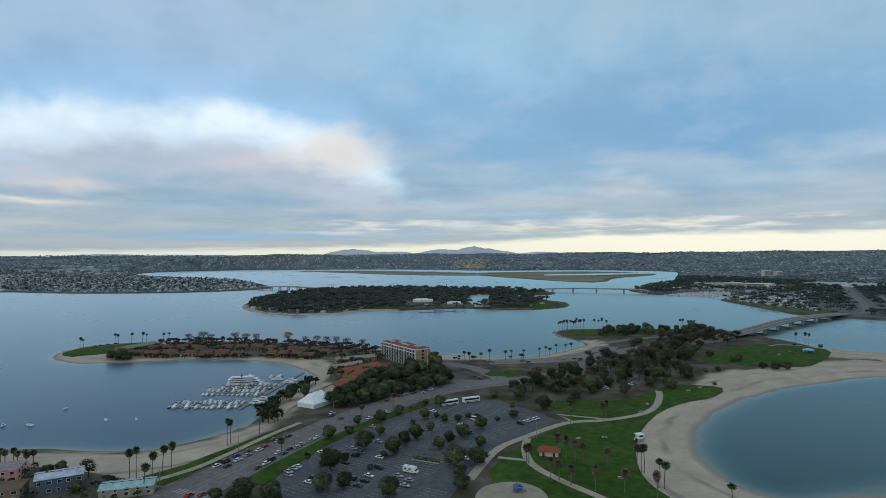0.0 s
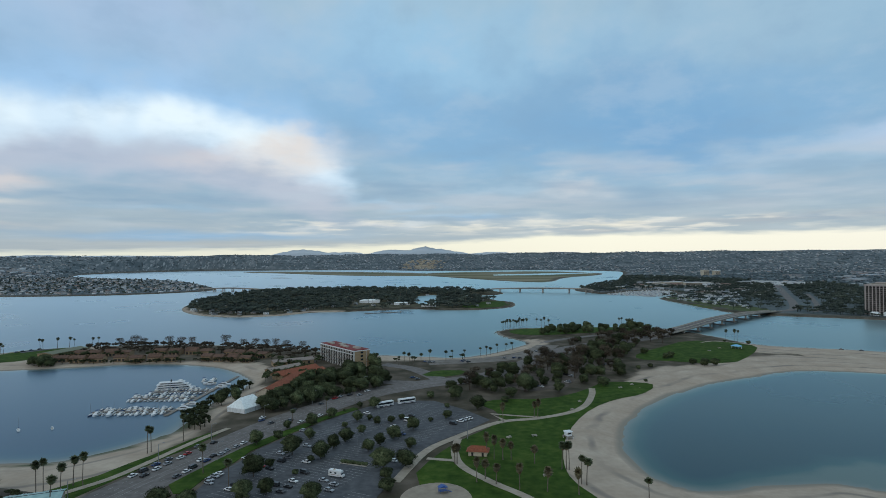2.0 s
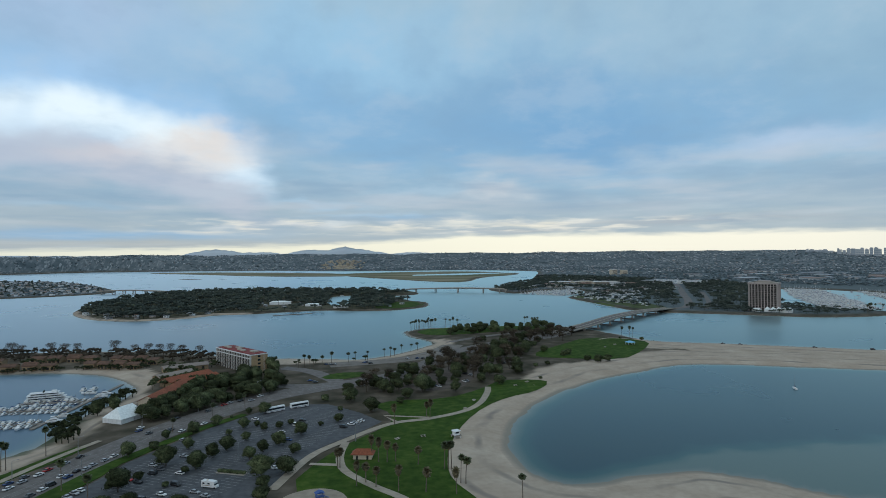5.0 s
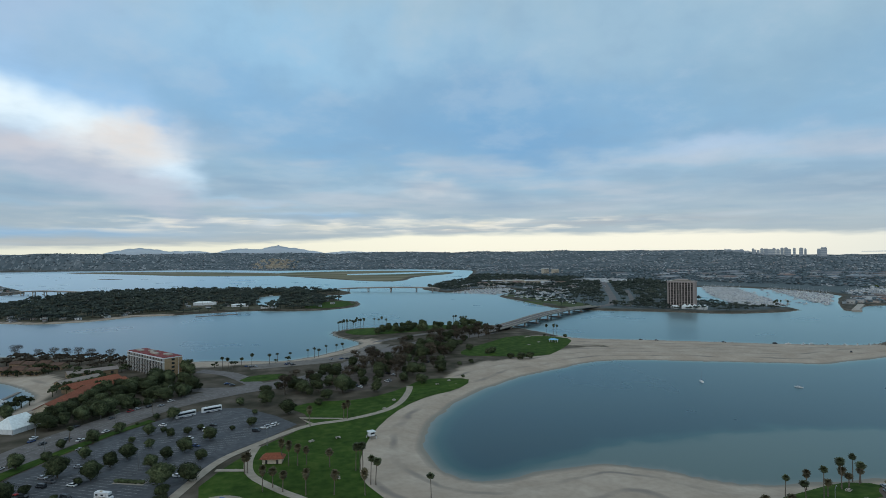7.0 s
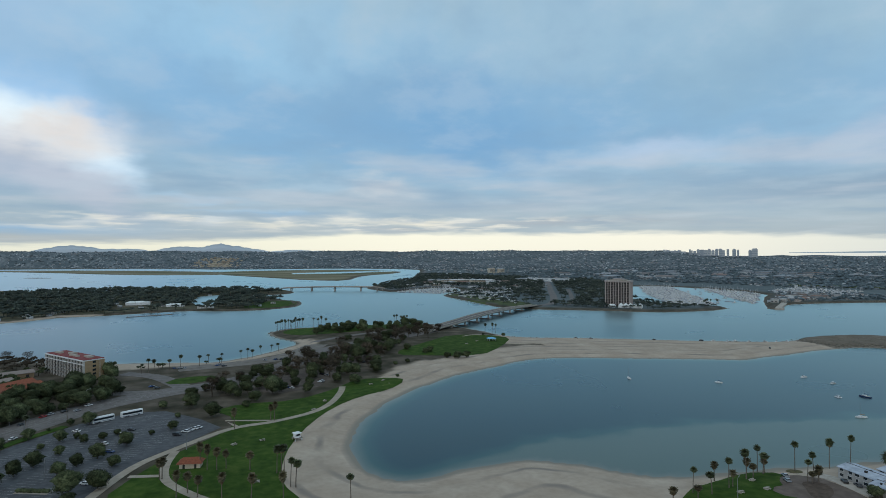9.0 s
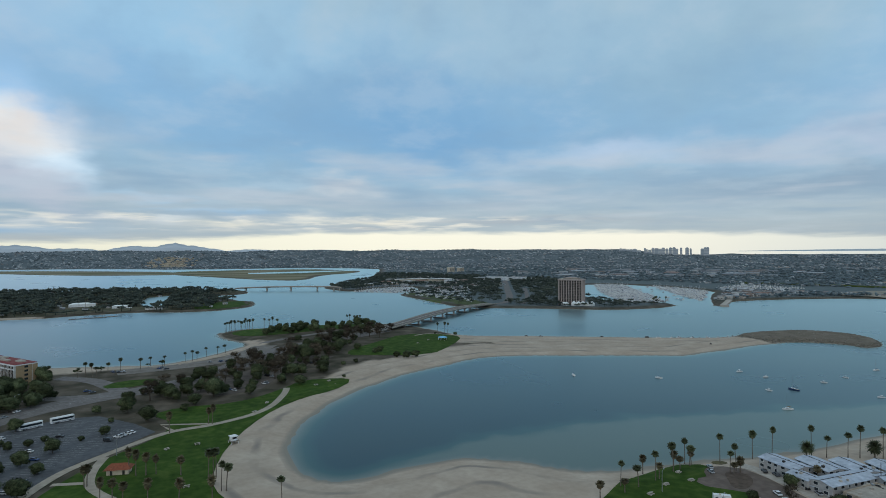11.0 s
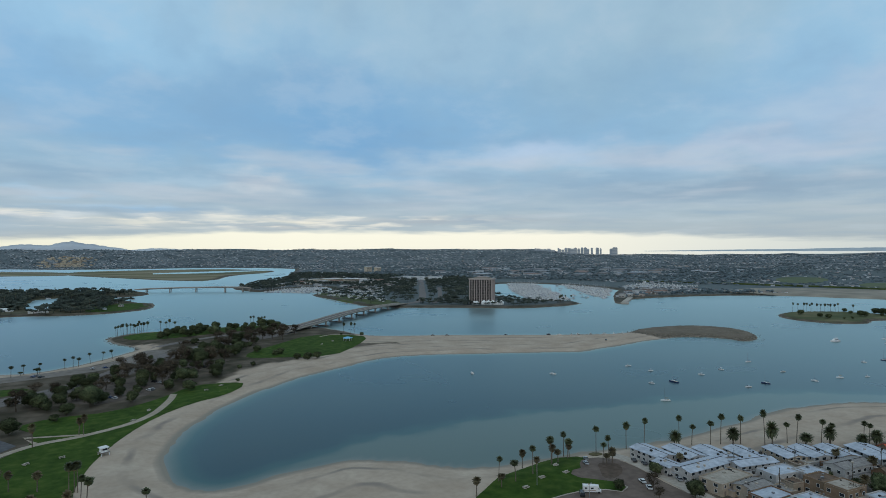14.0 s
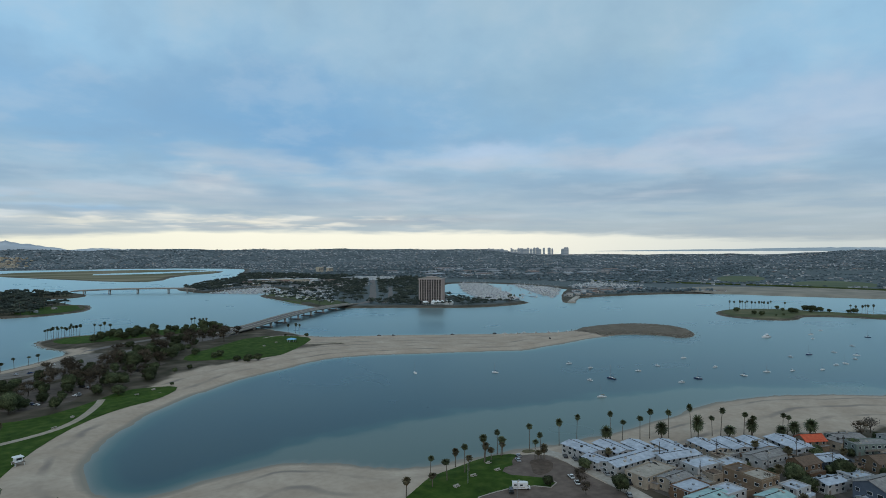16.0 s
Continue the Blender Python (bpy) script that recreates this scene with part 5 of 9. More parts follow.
# ---- painted lines ----
def dashes(line, offset, width, dash, gap, name, parent):
    """Painted lines that follow a road at a distance from its middle."""
    pts = curve_through(line, 4) if len(line) < 12 else line
    bm = bmesh.new()
    run, on = 0.0, True
    z0 = 0.135
    for (ax, ay), (bx, by) in zip(pts, pts[1:]):
        d = math.hypot(bx - ax, by - ay)
        ux, uy = (bx - ax) / d, (by - ay) / d
        s = 0.0
        while s < d:
            e = min(d, s + dash)
            px, py = ax - uy * offset, ay + ux * offset
            z = ground_z(px + ux * s, py + uy * s) + z0
            bm.faces.new([bm.verts.new((px + ux * k - uy * w, py + uy * k + ux * w, z)) for k, w in ((s, -width / 2), (e, -width / 2), (e, width / 2), (s, width / 2))])
            s += dash + gap
    return part(name, bm, PAINT_WHITE, parent)


road_paint = thing("road_markings", -100, 280, 0, 0, "white painted lane lines on the boulevard", "road markings", kind="structure")
road_paint.matrix_world = Matrix()
NEAR_ROAD = ROAD_LINE[:44]
for off in (-8.6, -5.2, 5.2, 8.6):
    dashes(NEAR_ROAD, off, 0.16, 2.5, 4.5, "lane_line", road_paint)
for off in (-1.7, 1.7):
    dashes(NEAR_ROAD, off, 0.2, 40, 0, "centre_line", road_paint)
for k in range(12):
    for s in (0, 1):
        x, y = -121 + k * 1.9, 243 - k * 0.72
        bm = bmesh.new()
        z = ground_z(x, y) + 0.14
        dx, dy = 1.6, 3.9
        if s == 0:
            bm.faces.new([bm.verts.new((x + a, y + b, z)) for a, b in ((0, 0), (0.8, -0.3), (0.8 + dx, -0.3 + dy), (dx, dy))])
            part("crossing_bar", bm, PAINT_WHITE, road_paint)
        else:
            bm.free()

lot_paint = thing("bay_markings", -40, 300, 0, 0, "white painted parking bays", "road markings", kind="structure")
lot_paint.matrix_world = Matrix()
LOT = [(-81, 246), (-80, 270), (-73, 290), (-70, 306), (-56, 334), (-42, 360), (-22, 388), (2, 404), (22, 402), (42, 376), (54, 353), (40, 334), (22, 314), (10, 288), (-4, 246), (-16, 205), (-60, 190), (-81, 220)]
LOT_AXIS = Vector((0.50, 0.866, 0))
LOT_SIDE = Vector((0.866, -0.50, 0))
bays = []
for row in range(-5, 6):
    for k in range(-60, 60):
        c = Vector((-34, 310, 0)) + LOT_SIDE * (row * 17.0) + LOT_AXIS * (k * 2.7)
        if signed(LOT, np.array([c.x]), np.array([c.y]))[0] > 7:
            bays.append((row, c))
for row in sorted({r for r, _ in bays}):
    bm = bmesh.new()
    for r, c in bays:
        if r == row:
            for s in (-1, 1):
                a, b = c + LOT_SIDE * 0.2 * s, c + LOT_SIDE * 5.0 * s
                w = LOT_AXIS * 0.09
                bm.faces.new([bm.verts.new((v.x, v.y, 2.2 + 0.145)) for v in (a - w, b - w, b + w, a + w)])
    part("bay_lines", bm, PAINT_WHITE, lot_paint)

# ---- far scatter: what nobody could count ----
def tri_template(build):
    bm = bmesh.new()
    build(bm)
    bmesh.ops.triangulate(bm, faces=bm.faces[:])
    bm.verts.index_update()
    v = np.array([tuple(p.co) for p in bm.verts])
    f = np.array([[q.index for q in t.verts] for t in bm.faces])
    m = np.array([t.material_index for t in bm.faces])
    bm.free()
    return v, f, m


def scatter(name, templates, places, mats, label, category):
    """One object made of many small shapes. places: rows of x, y, z, turn, size, height, which."""
    V, F, M, base = [], [], [], 0
    places = np.asarray(places, float)
    for w, (tv, tf, tm) in enumerate(templates):
        rows = places[places[:, 6].astype(int) == w]
        if not len(rows):
            continue
        c, s = np.cos(rows[:, 3])[:, None], np.sin(rows[:, 3])[:, None]
        x, y = tv[:, 0][None] * rows[:, 4:5], tv[:, 1][None] * rows[:, 4:5]
        P = np.stack([x * c - y * s + rows[:, 0:1], x * s + y * c + rows[:, 1:2], tv[:, 2][None] * rows[:, 5:6] + rows[:, 2:3]], 2)
        n = len(tv)
        V.append(P.reshape(-1, 3))
        F.append((tf[None] + (np.arange(len(rows)) * n)[:, None, None] + base).reshape(-1, 3))
        M.append(np.tile(tm, len(rows)))
        base += n * len(rows)
    V, F, M = np.concatenate(V), np.concatenate(F), np.concatenate(M)
    me = bpy.data.meshes.new(name)
    me.vertices.add(len(V))
    me.vertices.foreach_set("co", V.astype(np.float32).ravel())
    me.loops.add(F.size)
    me.loops.foreach_set("vertex_index", F.astype(np.int32).ravel())
    me.polygons.add(len(F))
    me.polygons.foreach_set("loop_start", np.arange(0, F.size, 3, dtype=np.int32))
    me.polygons.foreach_set("loop_total", np.full(len(F), 3, np.int32))
    me.polygons.foreach_set("material_index", M.astype(np.int32))
    me.update(calc_edges=True)
    for m in mats:
        me.materials.append(m)
    return tagged(new(name, me), label, category, kind="stuff")


def far_tree(seed, lobes, cards, tall=1.0, level=1):
    """A tree of unit height for the far woods."""
    def build(bm):
        rnd = random.Random(seed)
        tube(bm, [(0, 0, -0.05), (0, 0, 0.45)], [0.05, 0.03], 4)
        for k in range(lobes):
            a = 6.283 * k / lobes
            r = 0.0 if k == 0 else 0.24
            c = (r * math.cos(a), r * math.sin(a), 0.62 if k == 0 else rnd.uniform(0.30, 0.52))
            q = rnd.uniform(0.24, 0.34)
            radii = (q, q, min(q * tall, 1.0 - c[2]))
            lobe(bm, rnd, c, radii, level)
            leaf_cards(bm, rnd, c, radii, cards, 0.075)
    return tri_template(build)


def wood_tree(seed, lobes):
    """A ragged broad tree of unit height for groves across the water: many small leaf clumps over a dome."""
    def build(bm):
        rnd = random.Random(seed)
        tube(bm, [(0, 0, -0.05), (0, 0, 0.5)], [0.04, 0.025], 4)
        for k in range(lobes):
            f = (k + 0.5) / lobes
            a, r = 2.39996 * k, 0.44 * math.sqrt(f) * rnd.uniform(0.75, 1.15)
            q = rnd.uniform(0.12, 0.21)
            c = (r * math.cos(a), r * math.sin(a), rnd.uniform(0.30, 0.42) + 0.42 * math.sqrt(max(0.0, 1 - (r / 0.52) ** 2)) * rnd.uniform(0.6, 1.05))
            lobe(bm, rnd, c, (q * 0.85, q * 0.85, q * 0.8), 1)
            leaf_cards(bm, rnd, c, (q, q, q), 12, 0.05)
    return tri_template(build)


def far_palm(seed):
    def build(bm):
        rnd = random.Random(seed)
        tube(bm, [(0, 0, -0.02), (0.01, 0, 0.9)], [0.016, 0.011], 5)
        n = len(bm.faces)
        for k in range(16):
            a = 2.4 * k
            d = Vector((math.cos(a), math.sin(a), 0))
            s = Vector((-d.y, d.x, 0)) * 0.028
            t = Vector((0.01, 0, 0.9))
            up = 0.09 - 0.13 * k / 16
            m, e = t + d * 0.07 + Vector((0, 0, up)), t + d * 0.13 + Vector((0, 0, up - 0.06))
            v = [bm.verts.new(q) for q in (t, m + s, m - s, e)]
            bm.faces.new((v[0], v[1], v[2]))
            bm.faces.new((v[1], v[3], v[2]))
        bm.faces.ensure_lookup_table()
        for f in bm.faces[n:]:
            f.material_index = 1
    return tri_template(build)


def far_house(gable, storeys=1, glazed=True):
    """Walls, roof and a dark window band on each side, about 1 by 0.7 wide and 1 high."""
    def build(bm):
        top = 0.62 if gable else 0.9
        box(bm, -0.5, -0.35, -0.3, 0.5, 0.35, top)
        n = len(bm.faces)
        if gable:
            v = [bm.verts.new(p) for p in ((-0.55, -0.4, top), (0.55, -0.4, top), (0.55, 0.4, top), (-0.55, 0.4, top), (-0.5, 0, 1.0), (0.5, 0, 1.0))]
            for f in ((0, 1, 5, 4), (2, 3, 4, 5), (0, 4, 3), (1, 2, 5), (3, 2, 1, 0)):
                bm.faces.new([v[i] for i in f])
        else:
            box(bm, -0.53, -0.38, top, 0.53, 0.38, 1.0)
        bm.faces.ensure_lookup_table()
        for f in bm.faces[n:]:
            f.material_index = 1
        n = len(bm.faces)
        for k in range(storeys if glazed else 0):
            z = 0.25 + 0.3 * k
            for a, b in ((-0.38, -0.12), (0.1, 0.36)):
                box(bm, a, -0.356, z, b, 0.356, z + 0.16)
        bm.faces.ensure_lookup_table()
        for f in bm.faces[n:]:
            f.material_index = 2
    return tri_template(build)


def far_boat(mast):
    def build(bm):
        loft(bm, [[(x, -w, 0.02), (x, w, 0.02), (x, w * 1.1, 0.12), (x, -w * 1.1, 0.12)] for x, w in ((-0.5, 0.13), (0.1, 0.16), (0.35, 0.1), (0.5, 0.01))])
        box(bm, -0.25, -0.1, 0.12, 0.18, 0.1, 0.24, 0.02)
        if mast:
            tube(bm, [(0.05, 0, 0.2), (0.05, 0, 1.3)], [0.012, 0.008], 3)
        else:
            box(bm, -0.2, -0.09, 0.24, 0.05, 0.09, 0.36, 0.02)
        n = len(bm.faces)
        box(bm, -0.2, -0.105, 0.15, 0.1, 0.105, 0.2)
        bm.faces.ensure_lookup_table()
        for f in bm.faces[n:]:
            f.material_index = 1
    return tri_template(build)


def many_colours(name, stops, rough=0.85):
    """A surface whose colour is drawn for each loose piece from a short list."""
    m = bpy.data.materials.new(name)
    m.use_nodes = True
    nt = m.node_tree
    bsdf = nt.nodes["Principled BSDF"]
    bsdf.inputs["Roughness"].default_value = rough
    geo = nt.nodes.new("ShaderNodeNewGeometry")
    ramp = nt.nodes.new("ShaderNodeValToRGB")
    ramp.color_ramp.interpolation = "CONSTANT"
    while len(ramp.color_ramp.elements) < len(stops):
        ramp.color_ramp.elements.new(0.5)
    for i, (e, c) in enumerate(zip(ramp.color_ramp.elements, stops)):
        e.position, e.color = i / len(stops), (*c, 1)
    nt.links.new(geo.outputs["Random Per Island"], ramp.inputs[0])
    grime = nt.nodes.new("ShaderNodeTexNoise")
    grime.inputs["Scale"].default_value = 0.4
    nt.links.new(geo.outputs["Position"], grime.inputs["Vector"])
    mix = nt.nodes.new("ShaderNodeMix")
    mix.data_type, mix.blend_type = "RGBA", "MULTIPLY"
    mix.inputs[0].default_value = 0.35
    nt.links.new(ramp.outputs[0], mix.inputs[6])
    nt.links.new(grime.outputs["Fac"], mix.inputs[7])
    nt.links.new(mix.outputs[2], bsdf.inputs["Base Color"])
    return m


WALLS_FAR = many_colours("stucco_walls", [(0.60, 0.61, 0.61), (0.46, 0.44, 0.41), (0.74, 0.75, 0.76), (0.36, 0.36, 0.36), (0.52, 0.44, 0.39), (0.62, 0.63, 0.64)])
ROOFS_FAR = many_colours("mixed_roofs", [(0.28, 0.29, 0.30), (0.20, 0.16, 0.14), (0.54, 0.55, 0.56), (0.15, 0.155, 0.16), (0.30, 0.19, 0.15), (0.42, 0.43, 0.44)])
# Far walls and roofs carry painted haze: bluer, with contrast flattened.
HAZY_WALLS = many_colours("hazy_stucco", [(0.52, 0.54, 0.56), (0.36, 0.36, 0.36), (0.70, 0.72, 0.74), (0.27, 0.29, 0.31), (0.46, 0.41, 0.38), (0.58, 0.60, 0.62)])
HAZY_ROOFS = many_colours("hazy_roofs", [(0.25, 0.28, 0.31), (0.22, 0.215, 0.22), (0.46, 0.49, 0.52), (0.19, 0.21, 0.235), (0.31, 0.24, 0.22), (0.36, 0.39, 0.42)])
# Warm sunlight painted into the walls, for houses under a break in the cloud.
SUNLIT_WALLS = many_colours("sunlit_stucco", [(0.50, 0.41, 0.29), (0.62, 0.53, 0.40), (0.40, 0.32, 0.24), (0.56, 0.48, 0.38)])
# Leaf green lifted to blue-grey; the haze of distance sits in the colour.
HAZY_LEAVES = material("hazy_far_woods", [(0.074, 0.102, 0.118), (0.106, 0.138, 0.154), (0.142, 0.174, 0.184)], 0.08, 0.9, island_tone=0.4, specular=0.1)
ISLE_LEAVES = material("island_woods", [(0.028, 0.037, 0.034), (0.052, 0.065, 0.055), (0.090, 0.102, 0.078)], 0.05, 0.9, island_tone=0.4, specular=0.1)
BOAT_WHITE = many_colours("boat_white", [(0.74, 0.74, 0.74), (0.66, 0.66, 0.66), (0.78, 0.78, 0.76), (0.40, 0.44, 0.50), (0.70, 0.68, 0.64)], 0.4)
T_PLAIN = [far_house(True, 1, False), far_house(False, 1, False), far_house(False, 1, False)]
T_HOUSES = [far_house(True), far_house(False), far_house(False, 2)]
T_TREES = [far_tree(21, 2, 5), far_tree(22, 2, 6), far_tree(23, 1, 8, 1.3)]
T_WOODS = [wood_tree(31, 9), wood_tree(32, 7), wood_tree(33, 11)]
rs = np.random.RandomState(5)


def throw(poly, n, gap=0.0, avoid=()):
    """Random spots inside an outline, none nearer than gap to another and none inside the outlines to avoid."""
    xs, ys = [p[0] for p in poly], [p[1] for p in poly]
    X, Y = rs.uniform(min(xs), max(xs), n * 4), rs.uniform(min(ys), max(ys), n * 4)
    ok = signed(poly, X, Y) > 2
    for a in avoid:
        ok &= signed(a, X, Y) < 0
    X, Y = X[ok], Y[ok]
    if gap:
        taken, keep = {}, []
        for i, (x, y) in enumerate(zip(X, Y)):
            c = (int(x // gap), int(y // gap))
            if any((x - X[j]) ** 2 + (y - Y[j]) ** 2 < gap * gap for a in (-1, 0, 1) for b in (-1, 0, 1) for j in taken.get((c[0] + a, c[1] + b), ())):
                continue
            taken.setdefault(c, []).append(i)
            keep.append(i)
        X, Y = X[keep], Y[keep]
    return X[:n], Y[:n]


def rows_for(X, Y, size, high, kinds, grid_turn=None, z=None):
    n = len(X)
    Z = land(X, Y)[0] if z is None else np.full(n, z)
    turn = rs.uniform(0, 6.28, n) if grid_turn is None else grid_turn + rs.choice([0, 1.5708], n)
    return np.stack([X, Y, Z, turn, rs.uniform(*size, n), rs.uniform(*high, n), rs.randint(0, kinds, n)], 1)


# the town and trees that cover the far shore and the mesa
N_FAR = 52000
bear = rs.uniform(-0.95, 1.45, N_FAR)
dist = 1.0 / rs.uniform(1 / 4850, 1 / 1500, N_FAR)
dist = np.where(rs.uniform(size=N_FAR) < 0.55, rs.uniform(3300, 4850, N_FAR), dist)
FXs, FYs = dist * np.sin(bear), dist * np.cos(bear)
_, _, far_in_s = land(FXs, FYs)
CLEAR = [[(1820, 740), (1815, 650), (1885, 567), (2124, 653), (2165, 787), (2000, 830)], [(1921, 1021), (1835, 916), (2005, 911), (2288, 1049), (2298, 1160), (2154, 1150)], [(1450, 860), (1440, 500), (1600, 200), (1800, 420), (1800, 620), (1700, 860)],
         [(440, 1700), (420, 1500), (560, 900), (900, 780), (1000, 1000), (1300, 1100), (1500, 760), (1700, 800), (1400, 1500), (1150, 2000), (800, 2300)], strip([(588, 952), (820, 1290), (1080, 1760)], 60)]
town_ok = (far_in_s > 25)
for poly in CLEAR:
    town_ok &= signed(poly, FXs, FYs) < 0
streets = wavy(bear * 4000, dist * 2.2, 620, 27) + 0.6 * wavy(bear * 4000, dist * 2.2, 200, 28)
house_ok = town_ok & (streets > -0.25) & (rs.uniform(size=N_FAR) < np.clip(0.17 + 0.30 * streets, 0.03, 0.65))
HX, HY = FXs[house_ok], FYs[house_ok]
scatter("distant_houses", T_PLAIN, rows_for(HX, HY, (6, 13), (2.6, 5.0), 3, 0.3), [HAZY_WALLS, HAZY_ROOFS, GLASS], "low haze-pale houses covering the far slopes", "houses")
tree_ok = town_ok & ~house_ok & (rs.uniform(size=N_FAR) < np.clip(0.60 - 0.25 * streets, 0.25, 0.9))
# A patch of golden sun on the slope, given by warm wall colour.
ob_, od_ = rs.normal(0.008, 0.013, 150), rs.uniform(4150, 4560, 150)
scatter("hillside_terraces", T_PLAIN, rows_for(od_ * np.sin(ob_), od_ * np.cos(ob_), (9, 24), (5, 9), 3, 0.3), [SUNLIT_WALLS, SUNLIT_WALLS, GLASS], "hillside buildings coloured as if sunlit", "houses")
# Sun-brightened houses on the left slope, their light put into haze-pale walls and roofs.
ob_, od_ = rs.normal(-0.585, 0.022, 90), rs.uniform(3600, 4050, 90)
scatter("campus_blocks", T_PLAIN, rows_for(od_ * np.sin(ob_), od_ * np.cos(ob_), (16, 40), (6, 11), 3, 0.3), [HAZY_WALLS, HAZY_WALLS, GLASS], "large haze-pale blocks on the far slope", "buildings")
scatter("distant_trees", T_TREES, rows_for(FXs[tree_ok], FYs[tree_ok], (9, 22), (3, 6.5), 3), [HAZY_LEAVES], "haze-blued trees between the far houses", "trees")
X, Y = throw([(1000, 2300), (1250, 1500), (1500, 1050), (1800, 1000), (2100, 1150), (2600, 1250), (3000, 1500), (2600, 2300), (1700, 2700)], 2400, 14, CLEAR)
scatter("plain_woods", T_TREES, rows_for(X, Y, (12, 26), (5, 10), 3), [HAZY_LEAVES], "haze-blued tree belts across the inland plain", "trees")
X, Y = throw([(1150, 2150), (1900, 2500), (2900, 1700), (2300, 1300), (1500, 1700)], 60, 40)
scatter("warehouses", T_HOUSES, rows_for(X, Y, (30, 80), (7, 11), 3, 0.5), [HAZY_WALLS, HAZY_ROOFS, GLASS], "long haze-pale roofs across the inland plain", "buildings")

# the built-up peninsula across the water
CROWN_TOWN = [(-1900, 1760), (-1367, 1722), (-1132, 1634), (-965, 1618), (-814, 1630), (-690, 1698), (-628, 1768), (-618, 1850), (-869, 2330), (-1063, 2580), (-1690, 3000), (-2600, 2900), (-2600, 1800)]
X, Y = throw(CROWN_TOWN, 1000, 15)
scatter("peninsula_houses", T_HOUSES, rows_for(X, Y, (8, 14), (3.5, 6.5), 3, 0.2), [WALLS_FAR, ROOFS_FAR, GLASS], "crowded pale houses on the far peninsula", "houses")
X, Y = throw(CROWN_TOWN, 1500, 11)
scatter("peninsula_trees", T_TREES, rows_for(X, Y, (7, 13), (4, 10), 3), [ISLE_LEAVES], "dark trees among the houses of the far peninsula", "trees")

# the wooded island
ISLE_WOOD = [(-425, 1150), (-365, 1060), (-285, 1012), (-220, 1032), (-182, 1088), (-125, 1088), (-80, 1135), (0, 1200), (60, 1130), (110, 1110), (150, 1165), (170, 1260), (185, 1364), (205, 1550), (110, 1680), (-215, 1770), (-420, 1690), (-472, 1482), (-460, 1268)]
ISLE_OPEN = [[(-122, 1252), (-62, 1252), (-30, 1185), (0, 1186), (14, 1130), (60, 1130), (60, 1096), (-125, 1100)], LAGOON, [(115, 1105), (160, 1120), (200, 1180), (196, 1250), (135, 1220)], [(120, 1430), (125, 1480), (225, 1500), (205, 1300), (170, 1300)]]
X, Y = throw(ISLE_WOOD, 1500, 7.5, ISLE_OPEN)
X3, Y3 = throw([(-190, 1090), (-125, 1080), (-80, 1100), (0, 1118), (50, 1095), (110, 1092), (110, 1110), (55, 1125), (0, 1135), (-90, 1118), (-125, 1098)], 40, 8)
X, Y = np.concatenate([X, X3]), np.concatenate([Y, Y3])
keep = land(X, Y)[0] > 0.8
X, Y = X[keep], Y[keep]
scatter("island_woods", T_WOODS, rows_for(X, Y, (11, 20), (5, 15), 3), [ISLE_LEAVES], "dense dark woods covering the island", "trees")
X, Y = throw(ISLE_WOOD, 60, 25)
PALM_FAR = [far_palm(41), far_palm(42)]
scatter("island_palms", PALM_FAR, rows_for(X, Y, (15, 18), (14, 19), 2), [PALM_BARK, FROND], "tall thin palms standing out of the island woods", "palm trees")
X, Y = throw([(-420, 1120), (-365, 1045), (-287, 1002), (-220, 1024), (-182, 1080), (-190, 1110), (-290, 1050), (-400, 1130)], 26, 14)
X2, Y2 = throw(ISLE_WOOD, 90, 22)
X, Y = np.concatenate([X, X2]), np.concatenate([Y, Y2])
scatter("island_cabins", T_HOUSES, rows_for(X, Y, (7, 10), (3, 4), 3), [WALLS_FAR, ROOFS_FAR, GLASS], "small pale cabins along the island beach", "houses")

# woods and buildings round the marina
MARINA_WOOD = [(444, 1600), (450, 1520), (462, 1455), (520, 1515), (600, 1560), (560, 1390), (600, 1270), (620, 1100), (596, 970), (680, 880), (740, 830), (830, 812), (846, 900), (846, 1000), (940, 1200), (1110, 1420), (1250, 1700), (1150, 2000), (930, 2450), (830, 2400), (715, 2060), (590, 1890), (470, 1690)]
MARINA_OPEN = [strip([(588, 952), (640, 985), (720, 1110), (820, 1290), (960, 1540), (1080, 1760)], 34), strip([(648, 940), (720, 1040), (800, 1170), (900, 1340)], 20), [(690, 850), (750, 820), (860, 810), (840, 980), (740, 1000), (690, 930)], [(515, 1330), (610, 1400), (690, 1470), (740, 1400), (690, 1200), (640, 1020), (560, 930), (510, 1000)], [(462, 1440), (520, 1520), (600, 1600), (690, 1600), (720, 1480), (640, 1380)], [(700, 1640), (690, 1900), (900, 1900), (900, 1640)], [(980, 1800), (1150, 2000), (1250, 1800), (1080, 1640)]]
X, Y = throw(MARINA_WOOD, 1500, 8.5, MARINA_OPEN)
X3, Y3 = throw([(530, 1290), (600, 1360), (690, 1440), (720, 1380), (680, 1200), (640, 1040), (570, 950), (540, 1000)], 60, 14)
X, Y = np.concatenate([X, X3]), np.concatenate([Y, Y3])
keep = land(X, Y)[0] > 0.8
X, Y = X[keep], Y[keep]
scatter("marina_woods", T_WOODS, rows_for(X, Y, (10, 18), (6, 14), 3), [ISLE_LEAVES], "dark woods behind the marina", "trees")
X, Y = throw([(600, 945), (668, 872), (735, 812), (828, 803), (880, 820), (880, 848), (850, 880), (845, 960), (760, 1000), (690, 985)], 130, 8, [[(690, 905), (738, 842), (772, 862), (720, 925)]])
scatter("hotel_grounds", T_WOODS, rows_for(X, Y, (7, 13), (4, 9), 3), [ISLE_LEAVES], "dark garden trees round the tower hotel", "trees")
